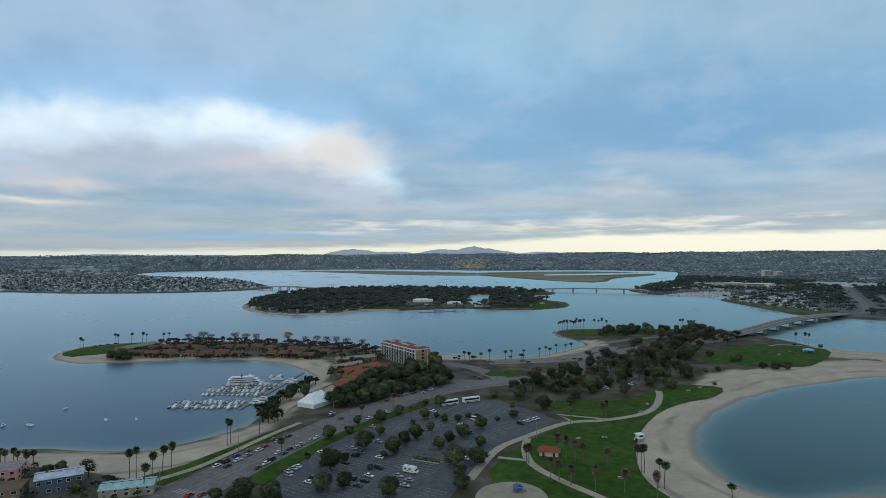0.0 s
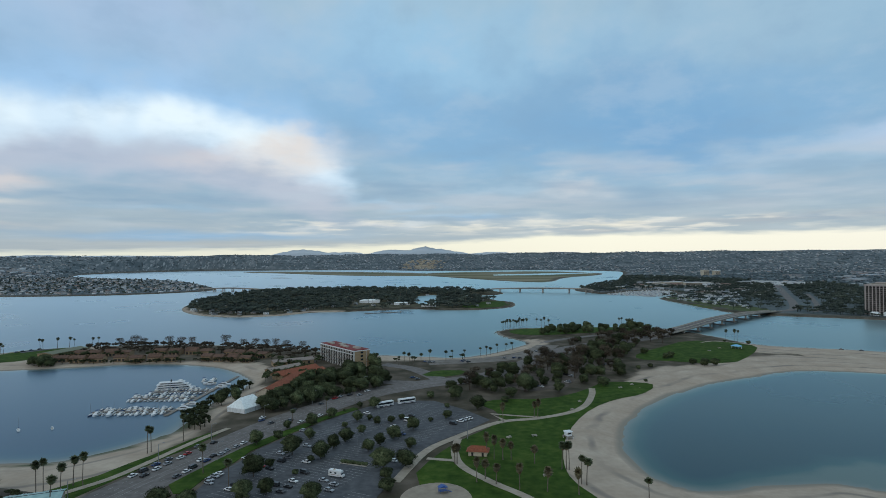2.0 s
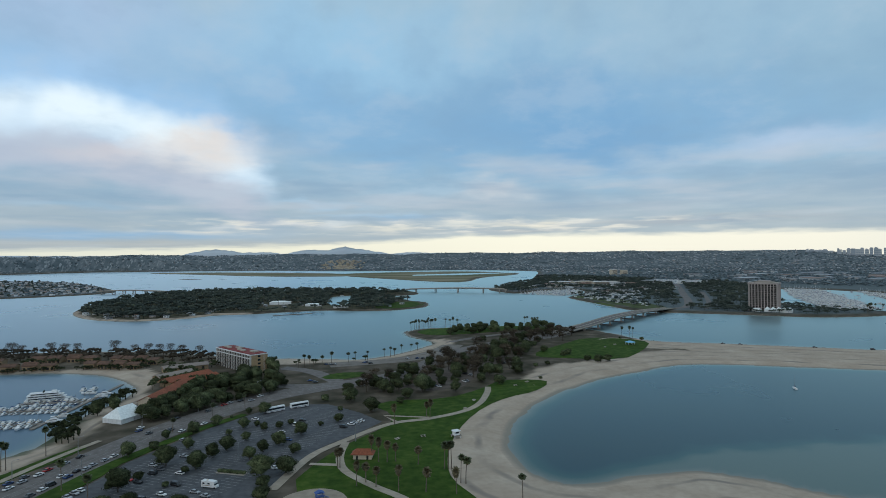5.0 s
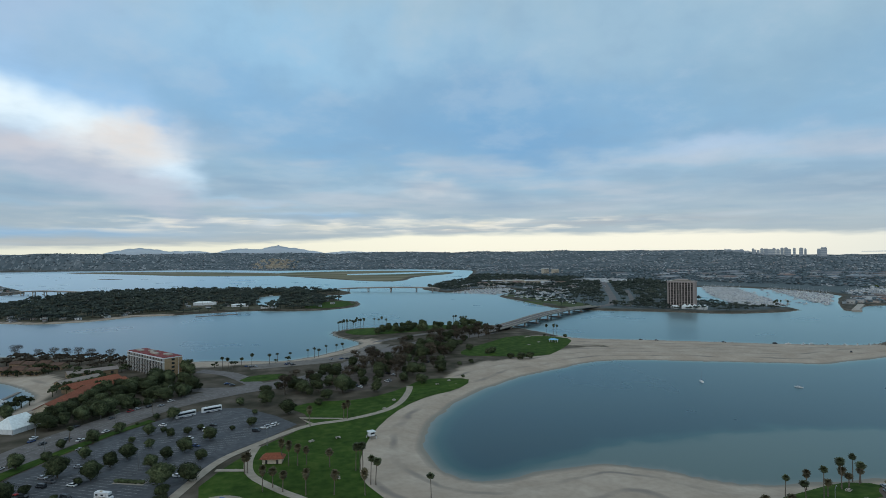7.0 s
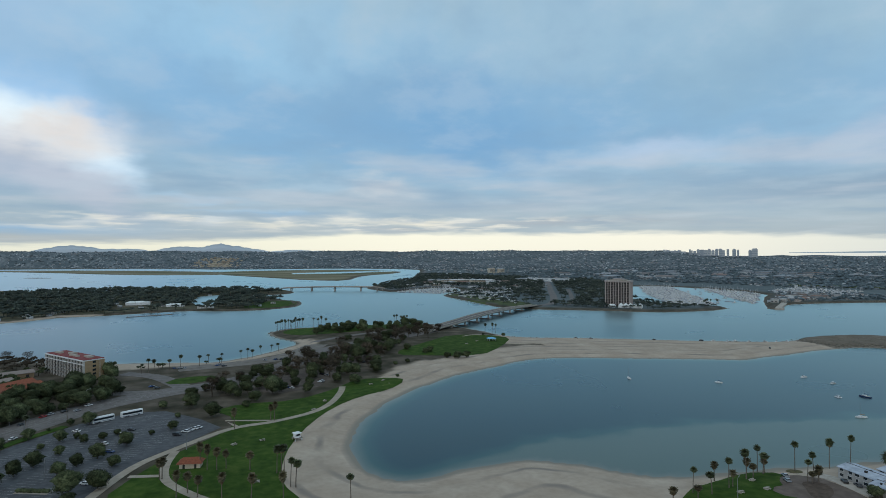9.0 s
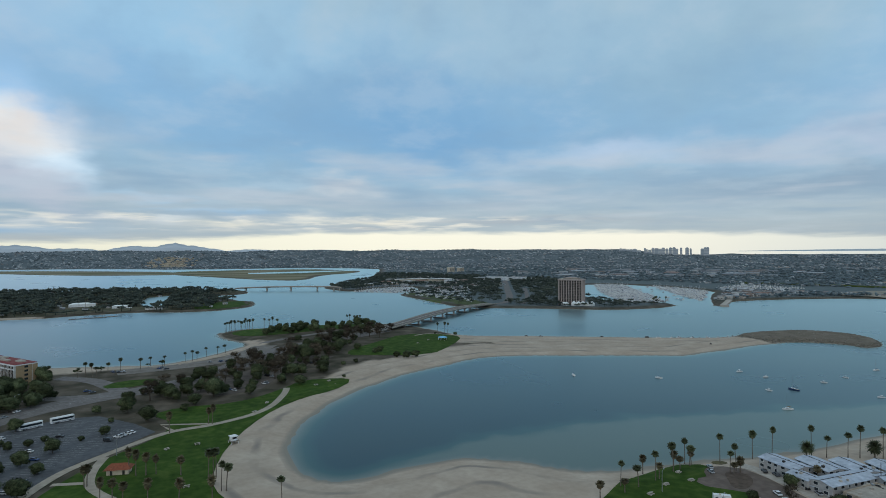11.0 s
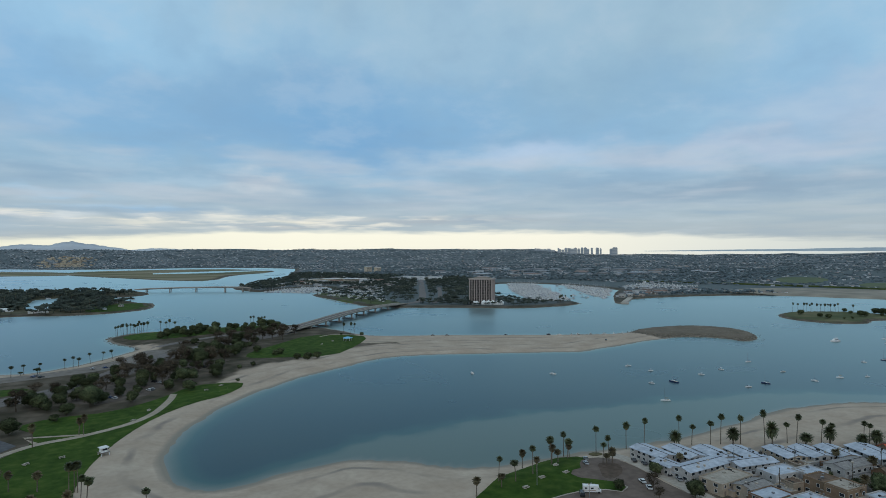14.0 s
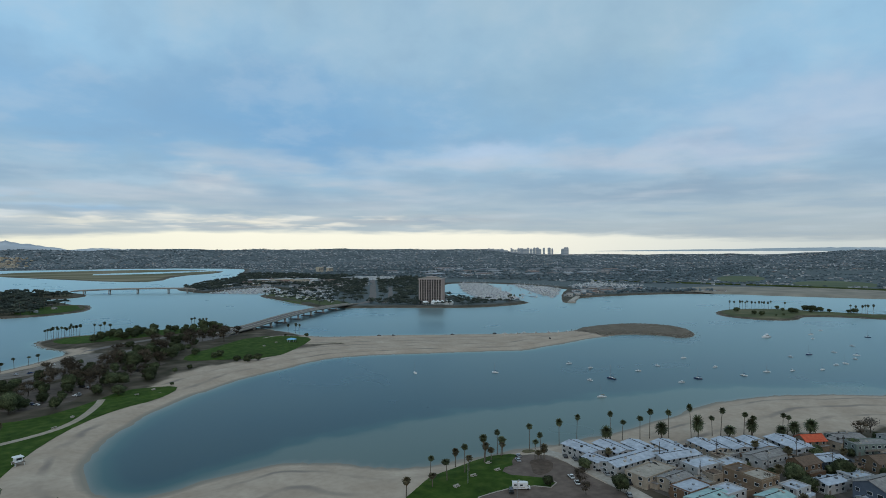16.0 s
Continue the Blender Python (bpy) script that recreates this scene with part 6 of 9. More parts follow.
X, Y = throw([(560, 1500), (700, 1300), (900, 1400), (1100, 1700), (900, 2100), (650, 1800)], 34, 45, MARINA_OPEN[:2])
scatter("marina_sheds", T_HOUSES, rows_for(X, Y, (16, 42), (5, 8), 3, 0.4), [WALLS_FAR, ROOFS_FAR, GLASS], "long pale sheds and roofs among the woods", "buildings")
X, Y = throw([(560, 1300), (620, 1250), (700, 1500), (900, 1900), (1000, 1900), (900, 1500), (760, 1250)], 250, 7)
T_CARS = [far_house(False)]
for x, y, w, d, h, a in ((720, 1800, 44, 22, 8, 8), (778, 1790, 60, 24, 9, 4), (845, 1770, 76, 26, 8, -4), (1218, 2490, 26, 22, 24, 10), (1262, 2480, 24, 22, 21, 10), (640, 1640, 34, 16, 6, 20), (560, 1620, 30, 14, 6, 30)):
    shed = thing("marina_shed", x, y, 3, a, "long pale flat-roofed building behind the boat landing", "building", "buildings behind the landing")
    part("wall", boxes((-w / 2, -d / 2, 0, w / 2, d / 2, h)), CREAM, shed)
    part("roof", boxes((-w / 2 - 0.6, -d / 2 - 0.6, h, w / 2 + 0.6, d / 2 + 0.6, h + 0.7)), WHITE, shed)
    for f in range(max(1, int(h / 4))):
        part("window_band", boxes((-w / 2 + 1, -d / 2 - 0.1, 1.5 + f * 3.6, w / 2 - 1, -d / 2 + 0.1, 3.0 + f * 3.6)), GLASS, shed)
X3, Y3 = throw([(980, 1800), (1150, 2000), (1250, 1800), (1080, 1640)], 260, 8)
scatter("caravan_rows", T_CARS, rows_for(X3, Y3, (6, 9), (2.6, 3.2), 1, 0.4), [BOAT_WHITE, BOAT_WHITE, GLASS], "rows of pale caravans in an open park", "caravans")
X3, Y3 = throw([(540, 1280), (610, 1370), (680, 1430), (680, 1250), (620, 1050), (570, 1000)], 120, 6)
scatter("trailer_rows", T_CARS, rows_for(X3, Y3, (4, 6), (1.6, 2.2), 1, 0.4), [BOAT_WHITE, BOAT_WHITE, GLASS], "cars and boat trailers on the grassy point", "cars")
scatter("parked_rows", T_CARS, rows_for(X, Y, (4, 5), (1.4, 1.8), 1, 0.4), [BOAT_WHITE, BOAT_WHITE, GLASS], "rows of parked cars and trailers by the marina", "cars")
X, Y = throw([(850, 905), (1000, 1160), (1190, 1425), (1285, 1325), (1270, 1070), (1135, 965), (1040, 880), (960, 830)], 2600, 6)
shore_d = -land(X, Y)[2]
fairway = np.abs((X - 955) * 0.838 - (Y - 850) * 0.545)
berth = (shore_d > 6) & ((fairway > 34) | (rs.uniform(size=len(X)) < 0.05)) & (Y + X * 0.2 > 1065)
scatter("marina_boats", [far_boat(True), far_boat(False)], rows_for(X[berth], Y[berth], (8, 14), (7, 11), 2, 0.5, 0.0), [BOAT_WHITE, GLASS], "hundreds of white boats moored in the marina", "boats")
X, Y = throw([(1200, 940), (1300, 895), (1520, 1000), (1520, 1190), (1310, 1100)], 340, 9)
scatter("boatyard_boats", [far_boat(True), far_boat(False)], rows_for(X, Y, (8, 13), (7, 10), 2, 0.5), [BOAT_WHITE, GLASS], "white boats laid up in the boatyard", "boats")
X, Y = throw([(462, 1440), (525, 1502), (612, 1568), (668, 1560), (650, 1458), (588, 1368), (545, 1345), (500, 1390)], 260, 7)
wet = land(X, Y)[2] < -4
scatter("landing_boats", [far_boat(True), far_boat(False)], rows_for(X[wet], Y[wet], (8, 12), (7, 11), 2, 0.7, 0.0), [BOAT_WHITE, GLASS], "white boats at the landing below the woods", "boats")
X, Y = throw([(1030, 822), (1082, 842), (1269, 812), (1410, 728), (1420, 800), (1270, 880), (1100, 900)], 90, 12)
scatter("channel_trees", T_TREES, rows_for(X, Y, (8, 14), (5, 10), 3), [HAZY_LEAVES], "low haze-blued trees along the channel bank", "trees")
X, Y = throw([(1010, 830), (1082, 850), (1200, 850), (1300, 900), (1290, 1010), (1150, 930)], 60, 14)
scatter("boatyard_sheds", T_HOUSES, rows_for(X, Y, (10, 24), (4, 8), 3, 0.4), [WALLS_FAR, ROOFS_FAR, GLASS], "white sheds of the far boatyard", "buildings")


# ---- skyline and mountains ----
def far_ridge(name, bumps, radius, base, mat, label, foot=40):
    """A mountain ridge: rows of (bearing, half width, height) along an arc."""
    bm = bmesh.new()
    prev = None
    b0, b1 = min(b - w for b, w, _ in bumps), max(b + w for b, w, _ in bumps)
    n = 260
    for i in range(n + 1):
        a = b0 + (b1 - b0) * i / n
        h = 0.0
        for b, w, top in bumps:
            k = max(0.0, 1 - ((a - b) / w) ** 2)
            h = max(h, top * k ** 1.3)
        h = h * (1 + 0.12 * noise.noise((a * 120, 0, 3)) + 0.06 * noise.noise((a * 400, 0, 9)))
        col = [bm.verts.new((r * math.sin(a) + 45, r * math.cos(a) - 10, z)) for r, z in ((radius - 60, base - foot), (radius - 30, base + h * 0.55 + 1.5 * noise.noise((a * 300, 5, 1))), (radius, base + h), (radius + 40, base - foot))]
        if prev:
            for p, q, r, s in zip(prev, col, col[1:], prev[1:]):
                bm.faces.new((p, q, r, s))
        prev = col
    ob = new(name, finish(name, bm, mat, True))
    return tagged(ob, label, "mountains", kind="structure")


# Atmospheric haze is put into the ridge colours, mountains and coast alike.
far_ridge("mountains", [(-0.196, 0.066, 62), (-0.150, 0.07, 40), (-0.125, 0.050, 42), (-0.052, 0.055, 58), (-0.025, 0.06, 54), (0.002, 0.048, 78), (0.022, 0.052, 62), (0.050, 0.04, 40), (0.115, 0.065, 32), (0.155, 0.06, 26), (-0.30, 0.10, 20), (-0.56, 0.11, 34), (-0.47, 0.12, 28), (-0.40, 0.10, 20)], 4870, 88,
          material("hazed_mountain", [(0.41, 0.46, 0.52), (0.49, 0.53, 0.56)], 0.004, 0.95), "mountains tinted pale blue as by haze behind the mesa")
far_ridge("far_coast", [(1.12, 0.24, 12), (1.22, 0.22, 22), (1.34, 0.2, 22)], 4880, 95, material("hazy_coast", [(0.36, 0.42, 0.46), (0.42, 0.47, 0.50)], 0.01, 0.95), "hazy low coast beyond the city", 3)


def skyline_tower(a, w, h, crown):
    r = 4700
    t = thing("city_tower", r * math.sin(a) + 45, r * math.cos(a) - 10, 56, -math.degrees(a), "haze-grey city tower on the skyline", "tower", "downtown towers")
    bm = boxes((-w / 2, -w * 0.4, 0, w / 2, w * 0.4, h))
    part("body", bm, CITY[crown % 3], t)
    if crown % 2:
        part("crown", boxes((-w * 0.3, -w * 0.25, h, w * 0.3, w * 0.25, h + 5)), CITY[0], t)
    for k in range(max(2, int(h / 12))):
        z = 6 + k * 12
        if z + 4 < h:
            part("window_band", boxes((-w * 0.45, -w * 0.4 - 0.6, z, w * 0.45, w * 0.4 + 0.6, z + 4)), HAZY_GLASS, t)


# Tower and window colours are lightened to hold the haze over downtown.
CITY = [plain("city_concrete", (0.36, 0.39, 0.42), 0.8), plain("city_stone", (0.42, 0.44, 0.46), 0.8), plain("city_glass", (0.30, 0.34, 0.38), 0.5)]
HAZY_GLASS = plain("hazy_city_windows", (0.26, 0.30, 0.34), 0.4)
rnd = random.Random(3)
for a, w, h in [(0.702, 16, 40), (0.708, 14, 46), (0.717, 18, 42), (0.724, 20, 56), (0.730, 24, 58), (0.736, 22, 53), (0.742, 30, 50), (0.749, 34, 52), (0.757, 26, 47), (0.767, 12, 62), (0.770, 14, 54), (0.775, 18, 50),
                (0.781, 22, 58), (0.787, 24, 60), (0.793, 26, 57), (0.799, 22, 60), (0.805, 22, 53), (0.811, 20, 61), (0.817, 24, 62), (0.822, 18, 56), (0.829, 16, 63), (0.839, 24, 60), (0.845, 14, 54), (0.864, 22, 52), (0.869, 22, 62), (0.873, 20, 63)]:
    skyline_tower(0.692 + (a - 0.702) * 0.854, w, h, rnd.randrange(6))

# ---- hotels and resort ----
def rect_pose(ax, ay, bx, by, z):
    """A frame with its origin at a and its x axis towards b."""
    return pose(ax, ay, z, 0, 0, math.degrees(math.atan2(by - ay, bx - ax)))


# Near-black: real dark panels and doors, also painted shade in openings and recesses.
DARK_PANEL_SHADE = plain("dark_panel_and_shade", (0.036, 0.033, 0.031), 0.85)
RIB = plain("rib_concrete", (0.36, 0.31, 0.29), 0.85)
STUCCO_TAN = plain("tan_stucco", (0.34, 0.24, 0.14), 0.9)


def make_tower():
    t = tagged(new("tower_hotel"), "tall concrete tower hotel with pale vertical ribs", "hotel")
    t.matrix_world = rect_pose(696, 895, 725, 861, 3)
    w, d, h = 43.0, 24.0, 44.0
    part("core", boxes((1, 1, 0, w - 1, d - 1, h)), DARK_PANEL_SHADE, t)
    for k in range(10):
        x = k * (w - 1.6) / 9
        part("rib", boxes((x, -0.3, 0, x + (1.6 if k in (0, 9) else 1.1), 1.0, h)), RIB, t)
        part("rib", boxes((x, d - 1.0, 0, x + 0.75, d + 0.9, h)), RIB, t)
    for k in range(7):
        y = 1.2 + k * (d - 4) / 6
        part("rib", boxes((-0.6, y, 0, 1.0, y + 0.8, h)), RIB, t)
        part("rib", boxes((w - 1.0, y, 0, w + 0.6, y + 0.8, h)), RIB, t)
    for k in range(15):
        z = 2.6 + k * 2.9
        part("balcony_slab", boxes((0.94, 0.94, z, w - 0.94, d - 0.94, z + 0.35)), plain("slab_concrete", (0.05, 0.045, 0.042), 0.85) if k == 0 else t.children[-1].data.materials[0], t)
    part("cornice", boxes((-1, -1, h, w + 1, d + 1, h + 2.2)), RIB, t)
    part("roof_deck", boxes((1, 1, h + 2.2, w - 1, d - 1, h + 2.6)), CONCRETE, t)
    part("penthouse", boxes((w * 0.28, d * 0.25, h + 2.6, w * 0.72, d * 0.75, h + 5.6, 0.6)), RIB, t)
    part("penthouse_band", boxes((w * 0.18, d * 0.2, h + 2.6, w * 0.82, d * 0.8, h + 4.2)), plain("plant_room", (0.24, 0.21, 0.18), 0.85), t)
    return t


make_tower()


# Balcony fronts darkened in colour for the shade of their bays.
SHADED_BALCONY = plain("shaded_balcony_front", (0.13, 0.115, 0.10), 0.85)
HOTEL_TRIM = plain("pale_trim", (0.46, 0.44, 0.41), 0.85)


def make_beach_hotel():
    t = tagged(new("beach_hotel"), "cream six-storey hotel with a red roof and balcony bays", "hotel")
    t.matrix_world = rect_pose(-80, 569, -43, 517, 2)
    long, deep, high = 63.0, 15.5, 15.5
    part("body", boxes((0.8, 0.8, 0, long, deep, high)), STUCCO_TAN, t)
    # dark sheet behind the fins, its colour standing for shade in the bays
    part("recess", boxes((0.9, 0.55, 0.2, long - 0.6, 0.79, high - 0.3)), DARK_PANEL_SHADE, t)
    bays = 13
    for k in range(bays + 1):
        x = k * (long - 0.7) / bays
        part("fin", boxes((x, -0.6, 0, x + 0.7, 0.79, high - 3.1)), HOTEL_TRIM, t)
        part("top_post", boxes((x, -0.6, high - 2.6, x + 0.7, 0.79, high - 0.2)), HOTEL_TRIM, t)
    part("fascia", boxes((-0.2, -0.8, high - 3.1, long + 0.1, 0.79, high - 2.6)), WHITE, t)
    part("cornice", boxes((-0.3, -0.9, high - 0.2, long + 0.4, deep + 0.4, high + 0.4)), WHITE, t)
    for f in range(4):
        z = 0.4 + f * 3.0
        for k in range(bays):
            x = k * (long - 0.7) / bays + 0.7
            wide = (long - 0.7) / bays - 0.7
            part("balcony", boxes((x, -0.35, z, x + wide, 0.5, z + 0.7)), SHADED_BALCONY, t)
            part("balcony_glass", boxes((x + 0.4, 0.40, z + 1.0, x + wide - 0.4, 0.53, z + 2.4)), GLASS, t)
    part("roof", boxes((0.4, 0.2, high + 0.5, long - 0.4, deep - 0.2, high + 0.9)), RED_ROOF, t)
    for x, y, a, b in ((6, 4, 9, 3), (20, 8, 7, 4), (31, 4, 12, 2.5), (48, 7, 8, 4)):
        part("roof_plant", boxes((x, y, high + 0.9, x + a, y + b, high + 2.0)), CONCRETE, t)
    for k in range(5):
        part("end_window", boxes((long - 0.05, deep * 0.42, 1.2 + k * 3, long + 0.03, deep * 0.58, 2.8 + k * 3)), GLASS, t)
    bm = bmesh.new()
    tube(bm, [(long + 6, 9, 0), (long + 6, 9, 17)], [0.16, 0.1], 6)
    ob = new("flag_pole", finish("flag_pole", bm, WHITE))
    ob.matrix_world = t.matrix_world.copy()
    tagged(ob, "tall white flag pole beside the hotel", "flag pole")


make_beach_hotel()


def gable_wing(name, ax, ay, bx, by, wide, eave, ridge, wall, roof, label, category="building", openings=0, group=""):
    """A long low wing with a pitched tile roof; flat dark panels stand for shaded openings."""
    t = tagged(new(name), label, category, group)
    long = math.hypot(bx - ax, by - ay)
    t.matrix_world = rect_pose(ax, ay, bx, by, ground_z((ax + bx) / 2, (ay + by) / 2))
    h = wide / 2
    part("shell", boxes((0, -h, -0.2, long, h, eave)), wall, t)
    bm = bmesh.new()
    o = 0.7
    ring = [[(x, -h - o, eave - 0.1), (x, 0, ridge), (x, h + o, eave - 0.1), (x, h + o, eave + 0.15), (x, 0, ridge + 0.3), (x, -h - o, eave + 0.15)] for x in (-o, long + o)]
    loft(bm, ring)
    part("roof", bm, roof, t)
    bm = bmesh.new()
    for x in (0.0, long):
        bm.faces.new([bm.verts.new((x, y, z)) for y, z in ((-h, eave - 0.05), (h, eave - 0.05), (0, ridge - 0.02))])
    part("gable", bm, wall, t)
    for k in range(openings):
        x = (k + 0.5) * long / openings
        for s in (-1, 1):
            part("opening", boxes((x - 1.1, s * h - 0.06, 0.3, x + 1.1, s * h + 0.06, 2.5)), DARK_PANEL_SHADE, t)
            if eave > 5:
                part("opening", boxes((x - 1.1, s * h - 0.06, 3.4, x + 1.1, s * h + 0.06, 5.2)), DARK_PANEL_SHADE, t)
    return t


OCHRE = plain("dull_ochre_stucco", (0.27, 0.19, 0.115), 0.9)
gable_wing("resort_hall", -93, 416, -84, 470, 13, 4.0, 7.6, CREAM, TERRACOTTA, "large resort hall under a terracotta tile roof", openings=8)
gable_wing("resort_wing", -100, 480, -76, 512, 12, 3.8, 6.4, OCHRE, TERRACOTTA, "resort wing under a terracotta tile roof", openings=5)
gable_wing("resort_wing", -88, 470, -68, 500, 11, 3.8, 6.2, OCHRE, TERRACOTTA, "resort wing under a terracotta tile roof", openings=5)
gable_wing("resort_wing", -112, 500, -92, 524, 9, 3.6, 5.4, OCHRE, plain("pale_roof", (0.26, 0.22, 0.19), 0.9), "pale-roofed resort wing among trees", openings=4)
gable_wing("resort_wing", -118, 540, -86, 556, 10, 3.6, 5.4, OCHRE, plain("weathered_roof", (0.24, 0.20, 0.18), 0.9), "pale-roofed resort wing among trees", openings=4)
OLD_TILE = material("weathered_tile", [(0.075, 0.045, 0.032), (0.150, 0.082, 0.056)], 0.6, 0.9, second=(0.08, 0.35))
for ax, ay, bx, by in ((-332, 580, -282, 580), (-278, 583, -214, 584), (-194, 581, -140, 566), (-330, 612, -270, 612), (-255, 618, -190, 612), (-180, 606, -130, 586)):
    n = max(2, round(math.hypot(bx - ax, by - ay) / 15))
    for k in range(n):
        f0, f1 = k / n + 0.02, (k + 1) / n - 0.06
        dy = (1.8, -1.2, 0.6, -2.0)[k % 4]
        gable_wing("beach_lodge", ax + (bx - ax) * f0, ay + (by - ay) * f0 + dy, ax + (bx - ax) * f1, ay + (by - ay) * f1 + dy, 10, 3.8 + 0.4 * (k % 2), 5.6 + 0.5 * (k % 3), OCHRE, OLD_TILE, "low lodge with weathered tile roof and dark openings", openings=3, group="lodges on the headland")
gable_wing("garden_hall", -350, 596, -338, 636, 18, 5.0, 6.4, OCHRE, plain("sage_roof", (0.16, 0.17, 0.12), 0.9), "low ochre hall with a weathered sage roof", openings=4)


def make_tent(x, y, turn, long, wide, eave, ridge, label, mat, peaks=1):
    t = thing("marquee", x, y, None, turn, label, "tent")
    for k in range(peaks):
        x0, x1 = -long / 2 + k * long / peaks, -long / 2 + (k + 1) * long / peaks
        bm = bmesh.new()
        m = (x0 + x1) / 2
        v = [bm.verts.new(p) for p in ((x0, -wide / 2, eave), (x1, -wide / 2, eave), (x1, wide / 2, eave), (x0, wide / 2, eave), (m - (x1 - x0) * (0.3 if peaks == 1 else 0.03), 0, ridge), (m + (x1 - x0) * (0.3 if peaks == 1 else 0.03), 0, ridge))]
        for f in ((0, 1, 5, 4), (2, 3, 4, 5), (0, 4, 3), (1, 2, 5), (3, 2, 1, 0)):
            bm.faces.new([v[i] for i in f])
        part("canopy", bm, mat, t, "taut white fabric")
    part("wall", boxes((-long / 2 + 0.3, -wide / 2 + 0.3, 0, long / 2 - 0.3, wide / 2 - 0.3, eave)), WHITE, t)
    for x in (-long / 2 + 0.2, 0, long / 2 - 0.2):
        for y in (-wide / 2 + 0.2, wide / 2 - 0.2):
            bm = bmesh.new()
            tube(bm, [(x, y, -0.2), (x, y, eave)], [0.1, 0.1], 6)
            part("post", bm, STEEL, t)
    return t


TENT_WHITE = plain("tent_fabric", (0.72, 0.76, 0.75), 0.6)
make_tent(-98, 389, 62, 19, 15, 2.8, 8.6, "large white marquee beside the boulevard", TENT_WHITE)
make_tent(722, 858, -48, 40, 12, 4.0, 8.0, "row of white peaked marquees by the tower", TENT_WHITE, 5)
make_tent(700, 880, -48, 12, 8, 3.0, 5.5, "small white marquee by the tower", TENT_WHITE)
make_tent(-90, 1248, 0, 42, 12, 5.0, 7.5, "long white pavilion roof on the island", TENT_WHITE)
make_tent(-22, 1188, 0, 32, 9, 4.0, 5.5, "low pale pavilion roof on the island", TENT_WHITE)
make_tent(30, 1134, 0, 28, 12, 3.6, 7.0, "white peaked pavilion on the island", TENT_WHITE, 3)


# ---- bridges ----
def make_bridge(name, line, wide, low, high, bents, label, caps=True, columns=2):
    line = curve_through(line, 8)
    n = len(line) - 1
    cx, cy = line[n // 2]
    t = tagged(new(name), label, "bridge")
    t.matrix_world = pose(cx, cy, 0)

    def at(f):
        i = min(n - 1, int(f * n))
        k = f * n - i
        (ax, ay), (bx, by) = line[i], line[i + 1]
        d = math.hypot(bx - ax, by - ay)
        return ax + (bx - ax) * k - cx, ay + (by - ay) * k - cy, (bx - ax) / d, (by - ay) / d, low + (high - low) * math.sin(math.pi * f)

    def ribbon(offsets):
        bm = bmesh.new()
        loft(bm, [[(x - uy * w, y + ux * w, z + h) for w, h in offsets] for x, y, ux, uy, z in (at(i / 40) for i in range(41))])
        return bm

    h = wide / 2
    part("deck", ribbon([(-h, 0), (h, 0), (h, 0.5), (-h, 0.5)]), CONCRETE, t)
    part("girder", ribbon([(-h * 0.75, -1.3), (h * 0.75, -1.3), (h * 0.8, 0), (-h * 0.8, 0)]), plain("girder_concrete", (0.24, 0.22, 0.20), 0.9), t)
    part("roadway", ribbon([(-h + 1.2, 0.5), (h - 1.2, 0.5), (h - 1.2, 0.56), (-h + 1.2, 0.56)]), ROAD, t)
    for s in (-1, 1):
        part("parapet", ribbon([(s * h - 0.25, 0.5), (s * h + 0.25, 0.5), (s * h + 0.25, 1.5), (s * h - 0.25, 1.5)]), CONCRETE, t)
    part("median", ribbon([(-0.4, 0.56), (0.4, 0.56), (0.3, 1.2), (-0.3, 1.2)]), CONCRETE, t)
    for k in range(bents):
        x, y, ux, uy, z = at((k + 0.7) / (bents + 0.4))
        m = Matrix.Translation((x, y, 0)) @ Matrix.Rotation(math.atan2(uy, ux), 4, "Z")
        pier = boxes((-1.6, -h * 0.95, -1.2, 1.6, h * 0.95, 1.3)) if caps else boxes((-0.8, -h * 0.6, -1.2, 0.8, h * 0.6, 0.6))
        bmesh.ops.transform(pier, matrix=m, verts=pier.verts[:])
        part("pile_cap", pier, plain("stained_concrete", (0.17, 0.155, 0.14), 0.9) if k == 0 else [c for c in t.children if c.name.startswith("pile_cap")][0].data.materials[0], t)
        for c in range(columns):
            yy = (-h * 0.62, h * 0.62)[c] if columns == 2 else 0.0
            col = boxes((-0.8, yy - 1.1, 0.5, 0.8, yy + 1.1, z - 1.2))
            bmesh.ops.transform(col, matrix=m, verts=col.verts[:])
            part("column", col, CONCRETE, t)
        beam = boxes((-1.1, -h * 0.8, z - 2.3, 1.1, h * 0.8, z - 1.25))
        bmesh.ops.transform(beam, matrix=m, verts=beam.verts[:])
        part("cross_beam", beam, CONCRETE, t)
    return t


make_bridge("road_bridge", [(288, 690), (350, 740), (425, 815), (505, 888), (592, 955)], 19, 3.6, 8.2, 9, "long concrete road bridge on paired piers")
make_bridge("causeway_bridge", [(205, 1607), (300, 1560), (420, 1502), (450, 1490)], 16, 7.0, 11.5, 6, "low concrete bridge joining the island to the shore", False)
make_bridge("causeway_bridge", [(-620, 1760), (-560, 1738), (-500, 1722), (-425, 1702)], 16, 6.5, 11.0, 6, "low concrete bridge joining the island to the peninsula", False)


# ---- trees ----
random.seed(7)
